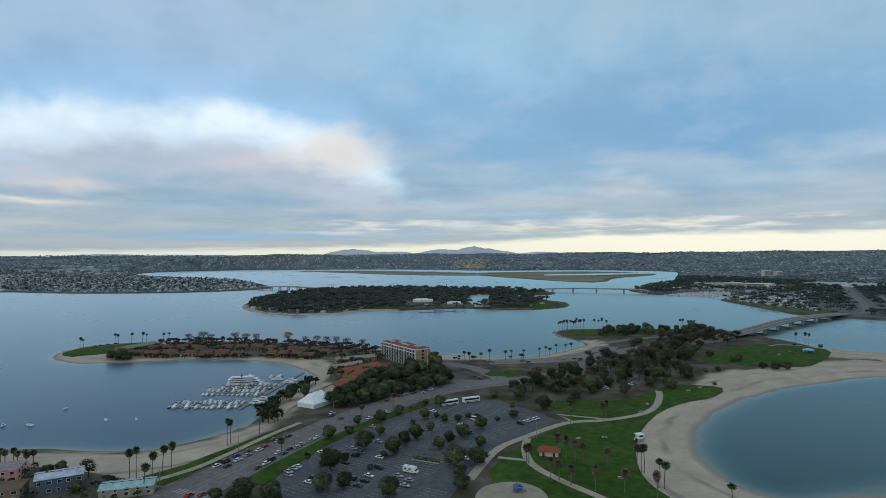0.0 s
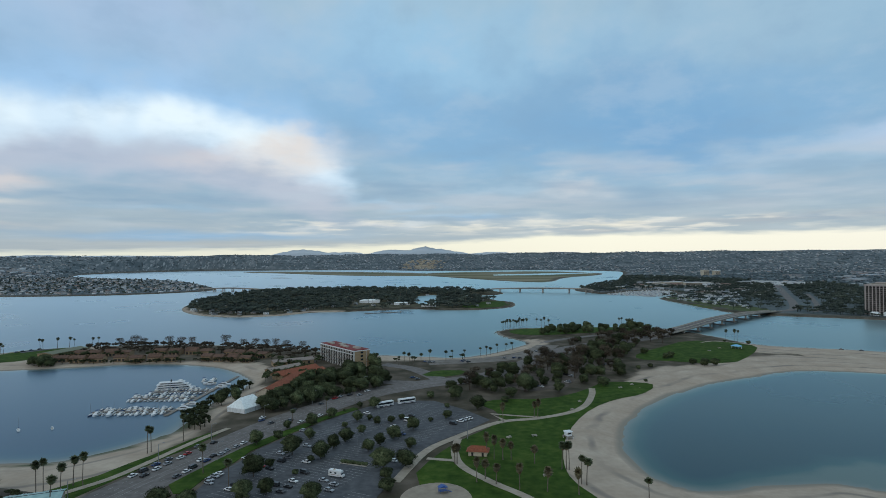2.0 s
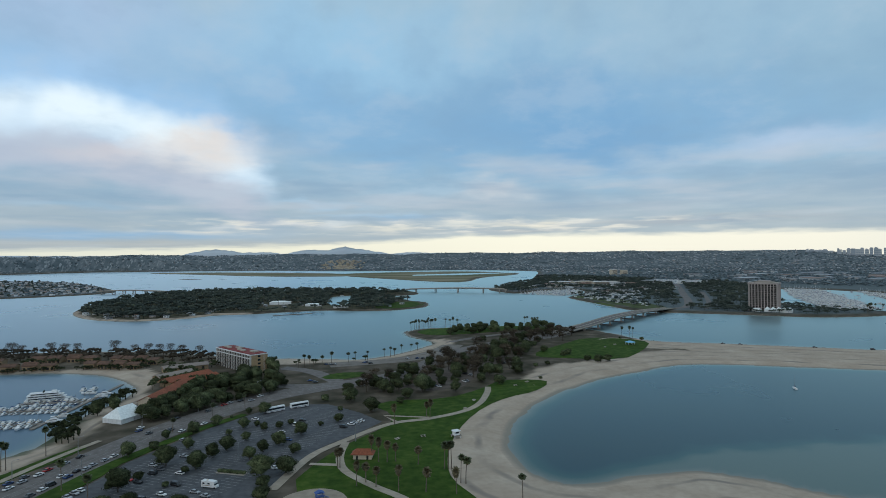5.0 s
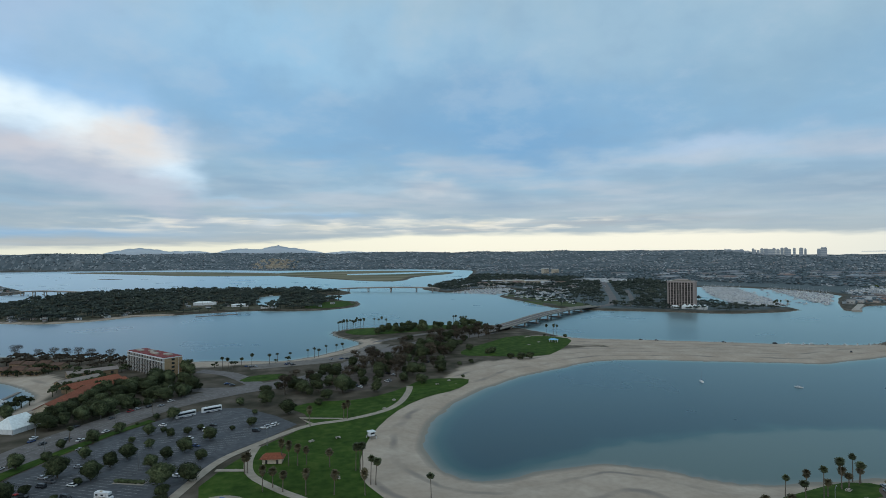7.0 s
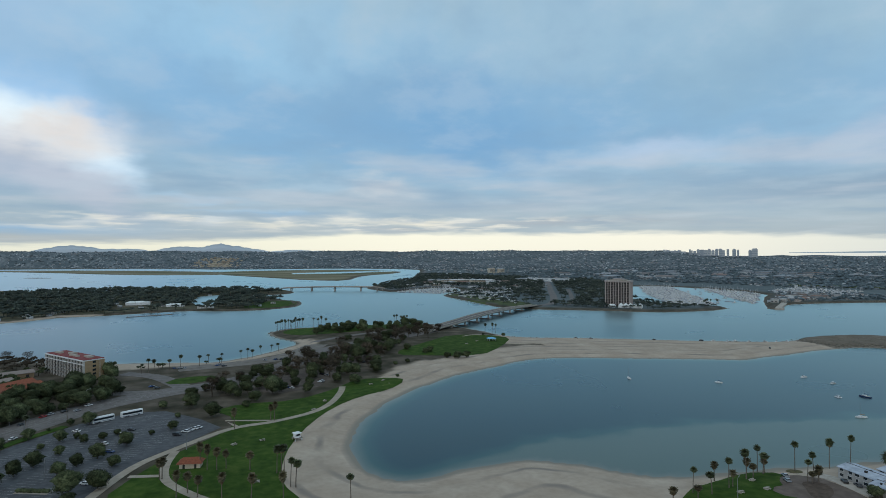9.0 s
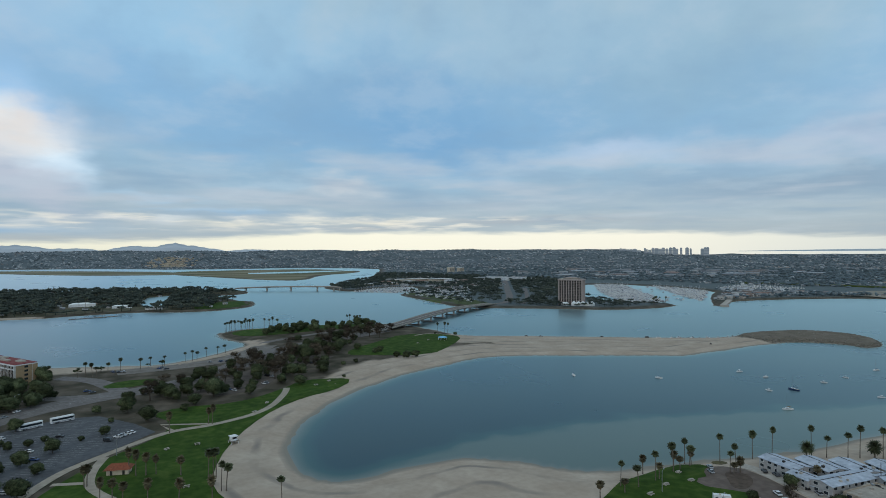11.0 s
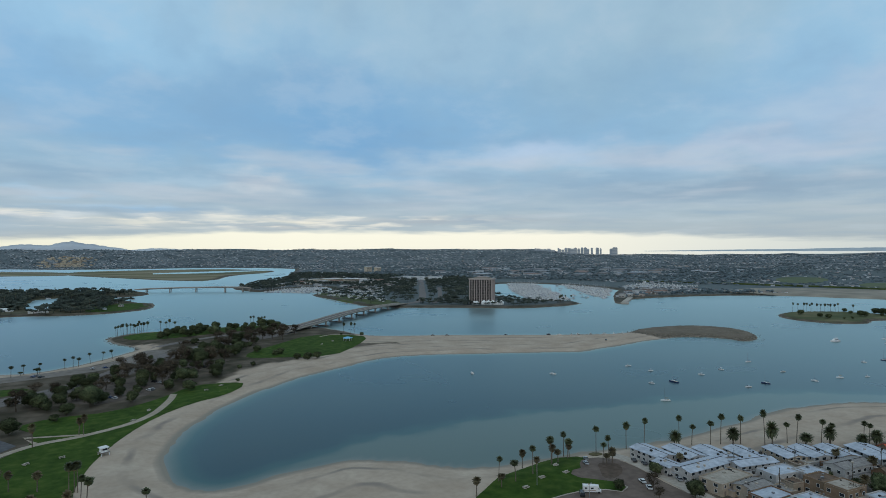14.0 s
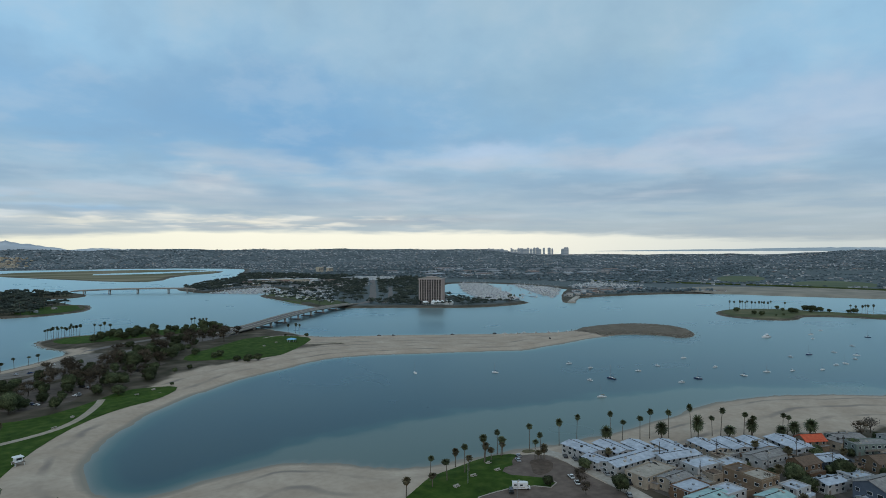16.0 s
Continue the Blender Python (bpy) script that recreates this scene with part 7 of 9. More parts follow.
TREES = [make_tree(11, 9, 11, LEAVES, "dark green broad-crowned park tree", lobes=20), make_tree(12, 7, 8, LEAVES, "dark green round-crowned park tree", lobes=16, bare=0.14),
         make_tree(13, 10, 8.5, BROWN_LEAVES, "thin brown-leaved park tree", lobes=12, cards=90, solid=0.5, flat=1.0, bare=0.3), make_tree(14, 11, 10, LEAVES, "tall dark green park tree", lobes=19, flat=1.0),
         make_tree(15, 10, 11, GREY_LEAVES, "airy grey-brown umbrella-crowned tree on bare limbs", lobes=15, cards=60, solid=0.0, flat=0.8, bare=0.36), make_tree(16, 8, 10, LEAVES, "wide low dark green tree", lobes=20, flat=0.8, bare=0.12)]
TREE_HIGH = [9, 7, 10, 11, 10, 8]
placed = []
used = set()


def plant(kind, x, y, high):
    s = high / TREE_HIGH[kind]
    placed.append((x, y))
    m = pose(x, y, ground_z(x, y), 0, 0, random.uniform(0, 360)) @ Matrix.Diagonal((s * random.uniform(0.9, 1.15), s * random.uniform(0.9, 1.15), s, 1))
    if kind not in used:
        used.add(kind)
        TREES[kind].matrix_basis = m
        return TREES[kind]
    return copy_thing(TREES[kind], m)


for x, y, h in [(-72, 315, 7), (-63, 325, 4), (-50, 298, 8), (-46, 322, 5), (-35, 290, 7), (-39, 287, 5), (-31, 306, 6), (-26, 316, 6), (-30, 344, 5), (-24, 355, 5), (-17, 358, 5), (-12, 348, 4), (-19, 331, 4), (-13, 300, 5), (-8, 310, 5), (-1, 319, 6), (-4, 352, 6), (2, 358, 5),
                (9, 335, 6), (-43, 271, 4), (-57, 282, 6), (-61, 269, 8), (-50, 248, 6), (-30, 239, 7), (-40, 364, 5), (-49, 347, 6), (-16, 385, 6), (-58, 243, 7)]:
    plant(random.choice((1, 1, 5)), x, y, h * 1.14)
for x, y, h in [(-4, 275, 8), (-2, 263, 8), (-1, 249, 9), (6, 278, 7), (8, 305, 8), (20, 409, 8), (37, 404, 8), (49, 377, 7), (55, 441, 9), (69, 394, 7), (75, 408, 7), (93, 445, 8), (105, 445, 7), (111, 420, 6), (80, 445, 7), (71, 460, 8), (136, 447, 6), (150, 452, 7),
                (148, 470, 8), (173, 472, 6), (29, 358, 5), (19, 352, 4), (30, 383, 5), (-100, 236, 7), (-90, 240, 7), (-88, 228, 8), (-76, 232, 7)]:
    plant(random.choice((0, 1, 5, 5)), x, y, h * 1.16)
for x, y, h in [(189, 798, 9), (205, 786, 9), (216, 761, 8), (229, 756, 9), (208, 649, 11), (186, 653, 7), (257, 783, 5), (207, 563, 11), (230, 573, 10), (188, 565, 9), (138, 517, 9), (156, 521, 8), (155, 469, 9), (175, 483, 9), (148, 438, 7), (137, 452, 7), (105, 442, 7), (94, 430, 7)]:
    plant(random.choice((0, 5, 3)), x, y, h * 1.15)
for x, y, h in [(246, 550, 8), (240, 546, 7), (258, 508, 8), (251, 515, 7), (268, 510, 8), (262, 516, 7), (209, 504, 5), (196, 497, 5), (345, 643, 3), (367, 634, 5), (184, 449, 3), (138, 585, 5)]:
    plant(5, x, y, h * 1.4)
for x, y, h in [(267, 653, 14), (275, 639, 12), (126, 545, 10), (112, 545, 8), (208, 640, 11), (290, 690, 9), (300, 676, 9), (282, 668, 10), (120, 500, 9), (98, 470, 8), (170, 610, 9)]:
    plant(2, x, y, h)
for x, y, h in [(-330, 712, 9), (-313, 712, 12), (-302, 708, 9), (-272, 706, 11), (-258, 704, 10), (-245, 702, 10), (-205, 694, 13), (-182, 682, 9), (-169, 684, 10), (-144, 672, 11), (-156, 678, 10), (-131, 664, 10), (-112, 656, 10)]:
    plant(4, x, y - 10, h * 1.05)
for x, y, h in [(-333, 563, 18), (-342, 566, 15), (-325, 563, 15), (-334, 570, 17)]:
    plant(5, x, y, h)
for x, y, h in [(-167, 259, 6), (-188, 262, 5), (-183, 264, 5), (-196, 243, 5), (-153, 253, 3.5), (-160, 240, 5), (281, 147, 5.5), (296, 158, 6), (289, 133, 6.5), (270, 155, 4.5), (275, 139, 4), (394, 103, 6), (421, 98, 7), (376, 85, 8), (354, 95, 8), (336, 97, 6), (446, 103, 7), (350, 88, 7)]:
    plant(random.choice((0, 1, 2)), x, y, h)
plant(4, 461, 104, 9)
plant(3, -28, 525, 14)
plant(3, -24, 520, 11)
for x, y, h in [(1018, 474, 9), (1005, 440, 7), (998, 425, 8), (1010, 410, 5), (1025, 406, 4), (1116, 458, 11), (1071, 416, 10), (1073, 411, 9), (1119, 416, 11), (1118, 406, 12), (1124, 402, 11), (1129, 398, 9), (1133, 387, 9), (1140, 362, 10), (1146, 356, 9), (1100, 400, 8), (1095, 440, 9)]:
    plant(random.choice((0, 5)), x, y, h)


def grove(poly, gap, kinds, lo, hi, limit=100):
    xs, ys = [p[0] for p in poly], [p[1] for p in poly]
    n = 0
    for _ in range(1500):
        x, y = random.uniform(min(xs), max(xs)), random.uniform(min(ys), max(ys))
        if any((x - a) ** 2 + (y - b) ** 2 < gap * gap for a, b in placed) or signed(poly, np.array([x]), np.array([y]))[0] < 0:
            continue
        plant(random.choice(kinds), x, y, random.uniform(lo, hi))
        n += 1
        if n >= limit:
            break


for x, y in ((-83, 414), (-80, 424), (-78, 436), (-76, 447), (-86, 404), (-74, 458)):
    plant(random.choice((0, 3)), x, y, random.uniform(9, 11))
placed += [(-101, 388), (-96, 394), (-106, 382), (-92, 380), (-98, 400)]
grove([(-124, 405), (-112, 404), (-90, 394), (-80, 380), (-50, 408), (-20, 440), (-4, 462), (-30, 508), (-62, 496), (-76, 462), (-84, 412), (-92, 398), (-110, 410)], 7.5, [0, 1, 3, 5], 8, 11.5, 62)
grove([(60, 420), (90, 415), (150, 470), (185, 500), (215, 570), (245, 630), (230, 650), (180, 590), (120, 530), (60, 480), (30, 430)], 9.2, [0, 1, 3, 2, 2, 5], 6.5, 12.5, 84)
grove([(150, 715), (270, 725), (310, 720), (300, 765), (200, 775)], 10, [0, 1, 3], 7, 11, 28)
grove([(240, 640), (290, 690), (306, 720), (270, 720), (220, 670)], 8, [0, 2, 2], 7, 10, 16)
X, Y = throw([(-350, 640), (-330, 620), (-200, 620), (-110, 580), (-62, 580), (-100, 640), (-200, 680), (-330, 695)], 210, 7)
scatter("resort_trees", T_WOODS, rows_for(X, Y, (6, 11), (4, 7.5), 3), [BROWN_LEAVES], "dark garden trees between the resort lodges", "trees")
X, Y = throw([(-346, 566), (-280, 570), (-200, 572), (-138, 552), (-132, 566), (-196, 580), (-280, 578), (-340, 577)], 110, 4)
scatter("beach_shrubs", T_WOODS, rows_for(X, Y, (5, 8), (3, 6), 3), [LEAVES], "dark shrubs before the beach lodges", "shrubs")
X, Y = throw([(-346, 596), (-200, 598), (-125, 572), (-115, 580), (-200, 604), (-346, 604)], 60, 5)
scatter("courtyard_trees", T_WOODS, rows_for(X, Y, (6, 10), (5, 8), 3), [LEAVES], "brown-green trees in the lodge courtyards", "trees")
grove([(-80, 320), (-60, 352), (-44, 372), (-26, 392), (-20, 388), (-40, 362), (-58, 338), (-76, 312)], 9, [1, 5], 3, 5, 12)

X, Y = throw([(-118, 478), (-112, 530), (-122, 560), (-90, 575), (-62, 590), (-66, 560), (-92, 548), (-86, 530), (-66, 512), (-60, 498), (-72, 470), (-82, 450), (-84, 480), (-100, 470)], 70, 6)
scatter("hotel_garden", T_WOODS, rows_for(X, Y, (6, 10), (5, 9), 3), [LEAVES], "dark garden trees round the hotel", "trees")
X, Y = throw([(-134, 380), (-128, 356), (-112, 340), (-108, 350), (-119, 376), (-126, 405), (-118, 440), (-110, 462), (-118, 470), (-128, 440)], 80, 3.6)
scatter("shore_hedge", T_WOODS, rows_for(X, Y, (6, 9), (5, 9), 3), [LEAVES], "dark trees screening the marina shore", "trees")

X, Y = throw([(-40, 530), (-10, 540), (22, 556), (60, 568), (90, 596), (84, 600), (56, 574), (18, 564), (-40, 545)], 26, 6)
scatter("shore_bushes", T_WOODS, rows_for(X, Y, (4, 8), (3, 6), 3), [LEAVES], "dark bushes along the bay beach", "shrubs")
X, Y = throw([(-236, 262), (-204, 274), (-180, 268), (-156, 260), (-132, 250), (-128, 226), (-236, 226)], 46, 6)
scatter("yard_shrubs", T_WOODS, rows_for(X, Y, (2.5, 5), (2, 4), 3), [LEAVES], "dark shrubs in the yards behind the beach", "shrubs")
# ---- palms ----
PALMS = [make_palm(1, 15, "tall slim fan palm with a small dark crown", 46, 1.8), make_palm(2, 15, "tall slim fan palm with a shaggy dead skirt", 50, 2.15, 0.19, 2.6), make_palm(3, 9.5, "young fan palm with a shaggy brown skirt", 42, 2.1, 0.22, 2.6, leaf=BROWN_FROND),
         make_palm(4, 9, "stout date palm with a round feathery crown", 130, 3.7, 0.36, 0, True)]
palm_used = set()


def plant_palm(kind, x, y, high):
    s = high / (15, 15, 9.5, 9)[kind]
    m = pose(x, y, ground_z(x, y), random.uniform(-1.5, 1.5), random.uniform(-1.5, 1.5), random.uniform(0, 360)) @ Matrix.Diagonal((random.uniform(0.9, 1.1), random.uniform(0.9, 1.1), s, 1))
    if kind not in palm_used:
        palm_used.add(kind)
        PALMS[kind].matrix_basis = m
        return
    copy_thing(PALMS[kind], m)


for x, y in [(-135, 253), (-136, 264), (-132, 264), (-123, 305), (-122, 307), (-113, 325), (-85, 275), (-68, 257), (-146, 255), (-143, 255), (-132, 241)]:
    plant_palm(random.choice((0, 1)), x, y, random.uniform(13, 16.5))
for x, y in [(22, 554), (37, 554), (44, 574), (55, 569), (72, 585), (78, 585), (82, 588), (91, 602), (101, 613), (109, 619), (-25, 534), (-6, 535), (-1, 537), (4, 535), (7, 535), (14, 544), (-17, 470), (-46, 380), (-62, 355), (-30, 400)]:
    plant_palm(random.choice((0, 1)), x, y, random.uniform(8.5, 12.5))
for x, y in [(274, 777), (278, 781), (283, 774), (289, 779), (292, 778), (120, 776), (122, 782), (128, 780), (131, 784), (136, 786), (140, 788), (148, 790), (126, 785), (133, 789), (139, 793), (144, 796), (146, 795), (151, 798), (154, 792), (170, 800), (177, 804), (181, 802), (187, 804), (352, 653), (360, 650), (366, 654)]:
    plant_palm(random.choice((0, 1)), x, y, random.uniform(13, 17))
for x, y in [(29, 280), (30, 280), (37, 257), (45, 290), (45, 254), (48, 285), (52, 284), (56, 284), (61, 347), (66, 278), (81, 357), (83, 356), (65, 245), (54, 248), (41, 260), (77, 241)]:
    plant_palm(2, x, y, random.uniform(8.5, 12.5))
for x, y in [(77, 270), (79, 270), (80, 269), (81, 252), (83, 251), (102, 231)]:
    plant_palm(random.choice((0, 1)), x, y, random.uniform(12, 14.5) if x < 100 else 11)
for x, y, h in [(216, 180, 8.1), (233, 188, 11.3), (230, 182, 5.9), (239, 184, 10.0), (254, 198, 8.9), (251, 187, 13.9), (254, 188, 7.3), (268, 194, 14.6), (270, 196, 9.3), (273, 195, 6.3), (282, 201, 13.1), (281, 197, 11.2), (283, 198, 7.0), (298, 195, 14.8), (287, 180, 10.3), (292, 181, 12.9), (291, 178, 7.6), (287, 178, 5.4), (292, 179, 4.9), (316, 192, 15.7), (327, 190, 15.8)]:
    plant_palm(2 if h < 9.5 else random.choice((0, 1, 1)), x, y, h)
for x, y, h in [(346, 176, 11.2), (354, 171, 13.1), (358, 168, 17.0), (367, 163, 16.0), (375, 155, 19.4), (388, 151, 11.5), (391, 148, 16.5), (403, 142, 13.1), (406, 139, 11.5), (420, 130, 12.4), (421, 128, 11.4), (344, 182, 16.0)]:
    plant_palm(0, x, y, h)
for x, y, h in [(339, 181, 7.8), (364, 165, 9.6), (380, 154, 13.1), (394, 145, 6.5), (405, 139, 10.5), (416, 129, 6.6), (421, 125, 9.5), (430, 121, 10.0)]:
    plant_palm(3, x, y, h)
for x, y in [(-422, 641), (-419, 641), (-401, 672), (-398, 672), (-380, 690), (-376, 692), (-356, 692), (-350, 694), (-385, 676)]:
    plant_palm(random.choice((0, 1)), x, y, random.uniform(10, 14))
for x, y in [(-220, 270), (-220, 275), (-217, 274), (-216, 278), (-211, 274), (-208, 275), (-205, 272), (-204, 275)]:
    plant_palm(2, x, y, random.uniform(6, 8))
for x, y in [(1044, 500), (1044, 492), (1051, 487), (1049, 481), (1059, 481), (1054, 476), (1067, 475), (1065, 469), (1070, 465), (1080, 465), (1077, 460), (1089, 459), (1086, 453), (1110, 443), (1128, 356), (1128, 348), (1135, 343), (1133, 338), (1136, 336), (1143, 331), (840, 812), (846, 815), (852, 818), (862, 820), (880, 824)]:
    plant_palm(random.choice((0, 1)), x, y, random.uniform(14, 18))

# ---- vehicles ----
PAINTS = [plain("car_white", (0.66, 0.66, 0.66), 0.3, 0.0, 0.03, specular=0.5), plain("car_silver", (0.36, 0.37, 0.39), 0.3, 0.4, 0.03), plain("car_black", (0.018, 0.018, 0.02), 0.25, 0.0, 0.03, specular=0.5), plain("car_grey", (0.10, 0.105, 0.115), 0.3, 0.2, 0.03),
          plain("car_red", (0.36, 0.02, 0.02), 0.3, 0.0, 0.03, specular=0.5), plain("car_blue", (0.03, 0.06, 0.16), 0.3, 0.1, 0.03)]
CARS = [make_car("car", PAINTS[0], "white parked saloon car"), make_car("car", PAINTS[1], "silver parked saloon car"), make_car("car", PAINTS[2], "black parked saloon car"), make_car("car", PAINTS[3], "dark grey parked saloon car"),
        make_car("car", PAINTS[4], "red car on grey asphalt"), make_car("car", PAINTS[5], "dark blue parked saloon car"), make_car("van", PAINTS[0], "white van on grey asphalt", 5.6, 2.0, 2.2, True), make_car("sport_utility_car", PAINTS[2], "black parked sport utility car", 4.8, 1.95, 1.8, True),
        make_camper("large white camper van on asphalt")]
car_used = set()


def park(kind, x, y, turn, lift=0.12):
    m = pose(x, y, ground_z(x, y) + lift, 0, 0, turn)
    if kind not in car_used:
        car_used.add(kind)
        CARS[kind].matrix_basis = m
    else:
        copy_thing(CARS[kind], m)


def any_car():
    return random.choice((0, 0, 0, 1, 1, 2, 2, 3, 3, 5, 7))


for x, y in [(-71, 293), (-56, 299), (-51, 293), (-53, 288), (-45, 310), (-41, 286), (-39, 272), (-42, 262), (-43, 256), (-49, 258), (-45, 251), (-31, 255), (-33, 250), (-25, 251), (-24, 257), (-29, 262), (-61, 258), (-63, 255), (-56, 278), (5, 296), (0, 285), (-2, 342), (3, 327), (-52, 337),
             (-78, 262), (-79, 266), (-78, 270), (-77, 273), (-67, 254), (-66, 259), (36, 350), (38, 352), (40, 354), (42, 356), (32, 345), (8, 364), (-20, 372)]:
    park(any_car(), x, y, -30 + random.choice((0, 180)) + random.uniform(-3, 3), 0.13)
park(4, -61, 282, -30, 0.13)
park(6, 6, 353, -30, 0.13)
park(8, -24, 267, -25, 0.13)
park(8, 258, 158.5, -38, 0.12)


def road_turn(x, y):
    i = min(range(len(ROAD_LINE) - 1), key=lambda k: (ROAD_LINE[k][0] - x) ** 2 + (ROAD_LINE[k][1] - y) ** 2)
    (ax, ay), (bx, by) = ROAD_LINE[i], ROAD_LINE[i + 1]
    return math.degrees(math.atan2(by - ay, bx - ax))


for i, (x, y) in enumerate([(-115, 273), (-113, 279), (-110, 273), (-111, 287), (-108, 281), (-108, 294), (-106, 288), (-103, 296), (-102, 302), (-101, 313), (-98, 310), (-95, 319), (-95, 271), (-93, 277), (-92, 282), (-92, 292), (-89, 291), (-88, 298), (-85, 300), (-84, 305), (-81, 311), (-79, 317),
                            (-112, 239), (-107, 240), (-82, 366), (-81, 360), (-74, 354), (-67, 384), (-52, 397), (-45, 412), (-42, 417), (-36, 421), (-29, 421), (-25, 433), (11, 472), (7, 478), (-48, 368), (-64, 359), (-57, 355)]):
    park(4 if i in (8, 22, 23, 29) else any_car(), x, y, road_turn(x, y), 0.11)
for x, y in [(284, 155), (281, 149), (301, 174), (302, 169), (300, 154), (299, 148), (298, 136), (288, 128), (286, 190), (280, 184), (252.5, 158.5), (228, 150), (219, 141), (412, 96), (419, 93), (402, 92), (-405, 640), (-402, 645), (-398, 652), (-394, 660)]:
    park(any_car(), x, y, 60 + random.uniform(-8, 8), 0.15)
for k in range(26):
    x, y = [(24, 543), (60, 548), (98, 560), (126, 592), (100, 440), (118, 452), (130, 476), (150, 500), (168, 520), (96, 462)][k % 10]
    park(any_car(), x + random.uniform(-9, 9), y + random.uniform(-5, 5), 30 + random.choice((0, 90)) + random.uniform(-8, 8), 0.12)
bus = make_bus("white coach with dark windows")
bus.matrix_basis = pose(-10, 389, ground_z(-10, 389) + 0.13, 0, 0, 33)
copy_thing(bus, pose(4, 397, ground_z(4, 397) + 0.13, 0, 0, 28))

# ---- boats ----
HULL_BLUE = plain("navy_hull", (0.03, 0.05, 0.11), 0.35)
BOATS = [make_sailboat("white sailing yacht at its mooring, sails furled"), make_sailboat("dark-hulled sailing yacht at its mooring", 9.5, HULL_BLUE), make_sailboat("small white motor launch at its mooring", 7.0, None, False), make_sailboat("white sailing yacht with a tan sail cover", 8.0, None, True, plain("tan_canvas", (0.30, 0.22, 0.13), 0.8))]
for i, (x, y) in enumerate([(356, 388), (488, 342), (488, 318), (450, 286), (468, 280), (510, 286), (542, 290), (415, 246), (594, 298), (500, 240), (522, 240), (576, 257), (613, 211), (562, 225), (591, 221), (679, 242), (637, 198), (705, 237), (902, 306), (669, 200), (740, 229), (683, 198), (853, 297), (715, 202), (738, 209),
                            (819, 281), (882, 249), (797, 234), (-263, 384), (-220, 358), (-202, 360), (-259, 346), (-274, 344), (410, 351)]):
    kind = (0, 2, 2, 2, 1, 2, 2, 3, 0, 2, 1, 2, 2, 0, 3, 2, 0, 1, 2, 2, 2, 0, 3, 2, 0, 2, 1, 2, 3, 0, 2, 0, 2, 0)[i]
    m = pose(x, y, 0.0, 0, 0, 120 + random.uniform(-55, 55)) @ Matrix.Diagonal((0.82, 0.82, 0.9, 1))
    if i in (0, 1, 4, 7):
        BOATS[kind].matrix_basis = m
    else:
        copy_thing(BOATS[kind], m)
for x, y, a in ((581, 509, 20), (591, 508, 160), (604, 501, 15), (620, 494, 100), (631, 489, 30), (641, 484, 60), (567, 515, 150)):
    copy_thing(BOATS[2], pose(x, y, ground_z(x, y) + 0.25, 0, 0, a))
for k, (x, y, a) in enumerate(((437, 588, -30), (451, 579, -28), (513, 547, -30), (557, 522, -25), (574, 448, 40))):
    park((2, 3, 2, 7, 2)[k], x, y, a, 0.02)
CRUISERS = [make_cruiser("white motor yacht berthed at the dock"), make_cruiser("white motor yacht with a blue canopy at the dock", 10.0)]
copy_thing(CRUISERS[0], pose(789, 318, 0, 0, 0, 165) @ Matrix.Diagonal((1.1, 1.1, 1.0, 1)))
dock = tagged(new("marina_dock"), "grey floating docks of the resort marina", "dock")
WOOD = material("grey_planks", [(0.16, 0.14, 0.12), (0.27, 0.24, 0.21)], 0.8, 0.9, second=(0.2, 0.2))
DOCK_ROWS = [(396, -198, -146), (431, -192, -142), (452, -186, -140)]
for y, x0, x1 in DOCK_ROWS:
    part("walkway", boxes((x0, y - 1.1, -0.3, x1, y + 1.1, 0.55)), WOOD, dock)
spine = boxes((-1.3, 0, -0.3, 1.3, 122, 0.56))
bmesh.ops.transform(spine, matrix=pose(-147, 384, 0, 0, 0, -4), verts=spine.verts[:])
part("walkway", spine, WOOD, dock)
first = set()
for y, x0, x1 in DOCK_ROWS:
    x = x0 + 2.5
    while x < x1 - 4:
        for s in (-1, 1):
            kind = random.choice((0, 1, 1))
            f = random.uniform(0.66, 1.0)
            m = pose(x + random.uniform(-0.4, 0.4), y + s * (2.0 + 5.5 * f), 0, 0, 0, 90 * s + random.uniform(-3, 3)) @ Matrix.Diagonal((f, f, f * 0.82, 1))
            if random.random() < 0.5:
                copy_thing(BOATS[random.choice((0, 1, 1, 2, 3))], m)
            elif kind not in first:
                first.add(kind)
                CRUISERS[kind].matrix_basis = m
            else:
                copy_thing(CRUISERS[kind], m)
        part("finger", boxes((x + 1.8, y - 8, -0.3, x + 2.2, y + 8, 0.5)), WOOD, dock)
        x += random.uniform(3.3, 3.9)
for x, y, turn in ((-141, 400, 5), (-140, 412, 2), (-139, 466, 0), (-139, 474, 4), (-152, 478, 182), (-160, 490, 90), (-153, 492, 85)):
    copy_thing(CRUISERS[random.randrange(2)], pose(x, y, 0, 0, 0, turn))


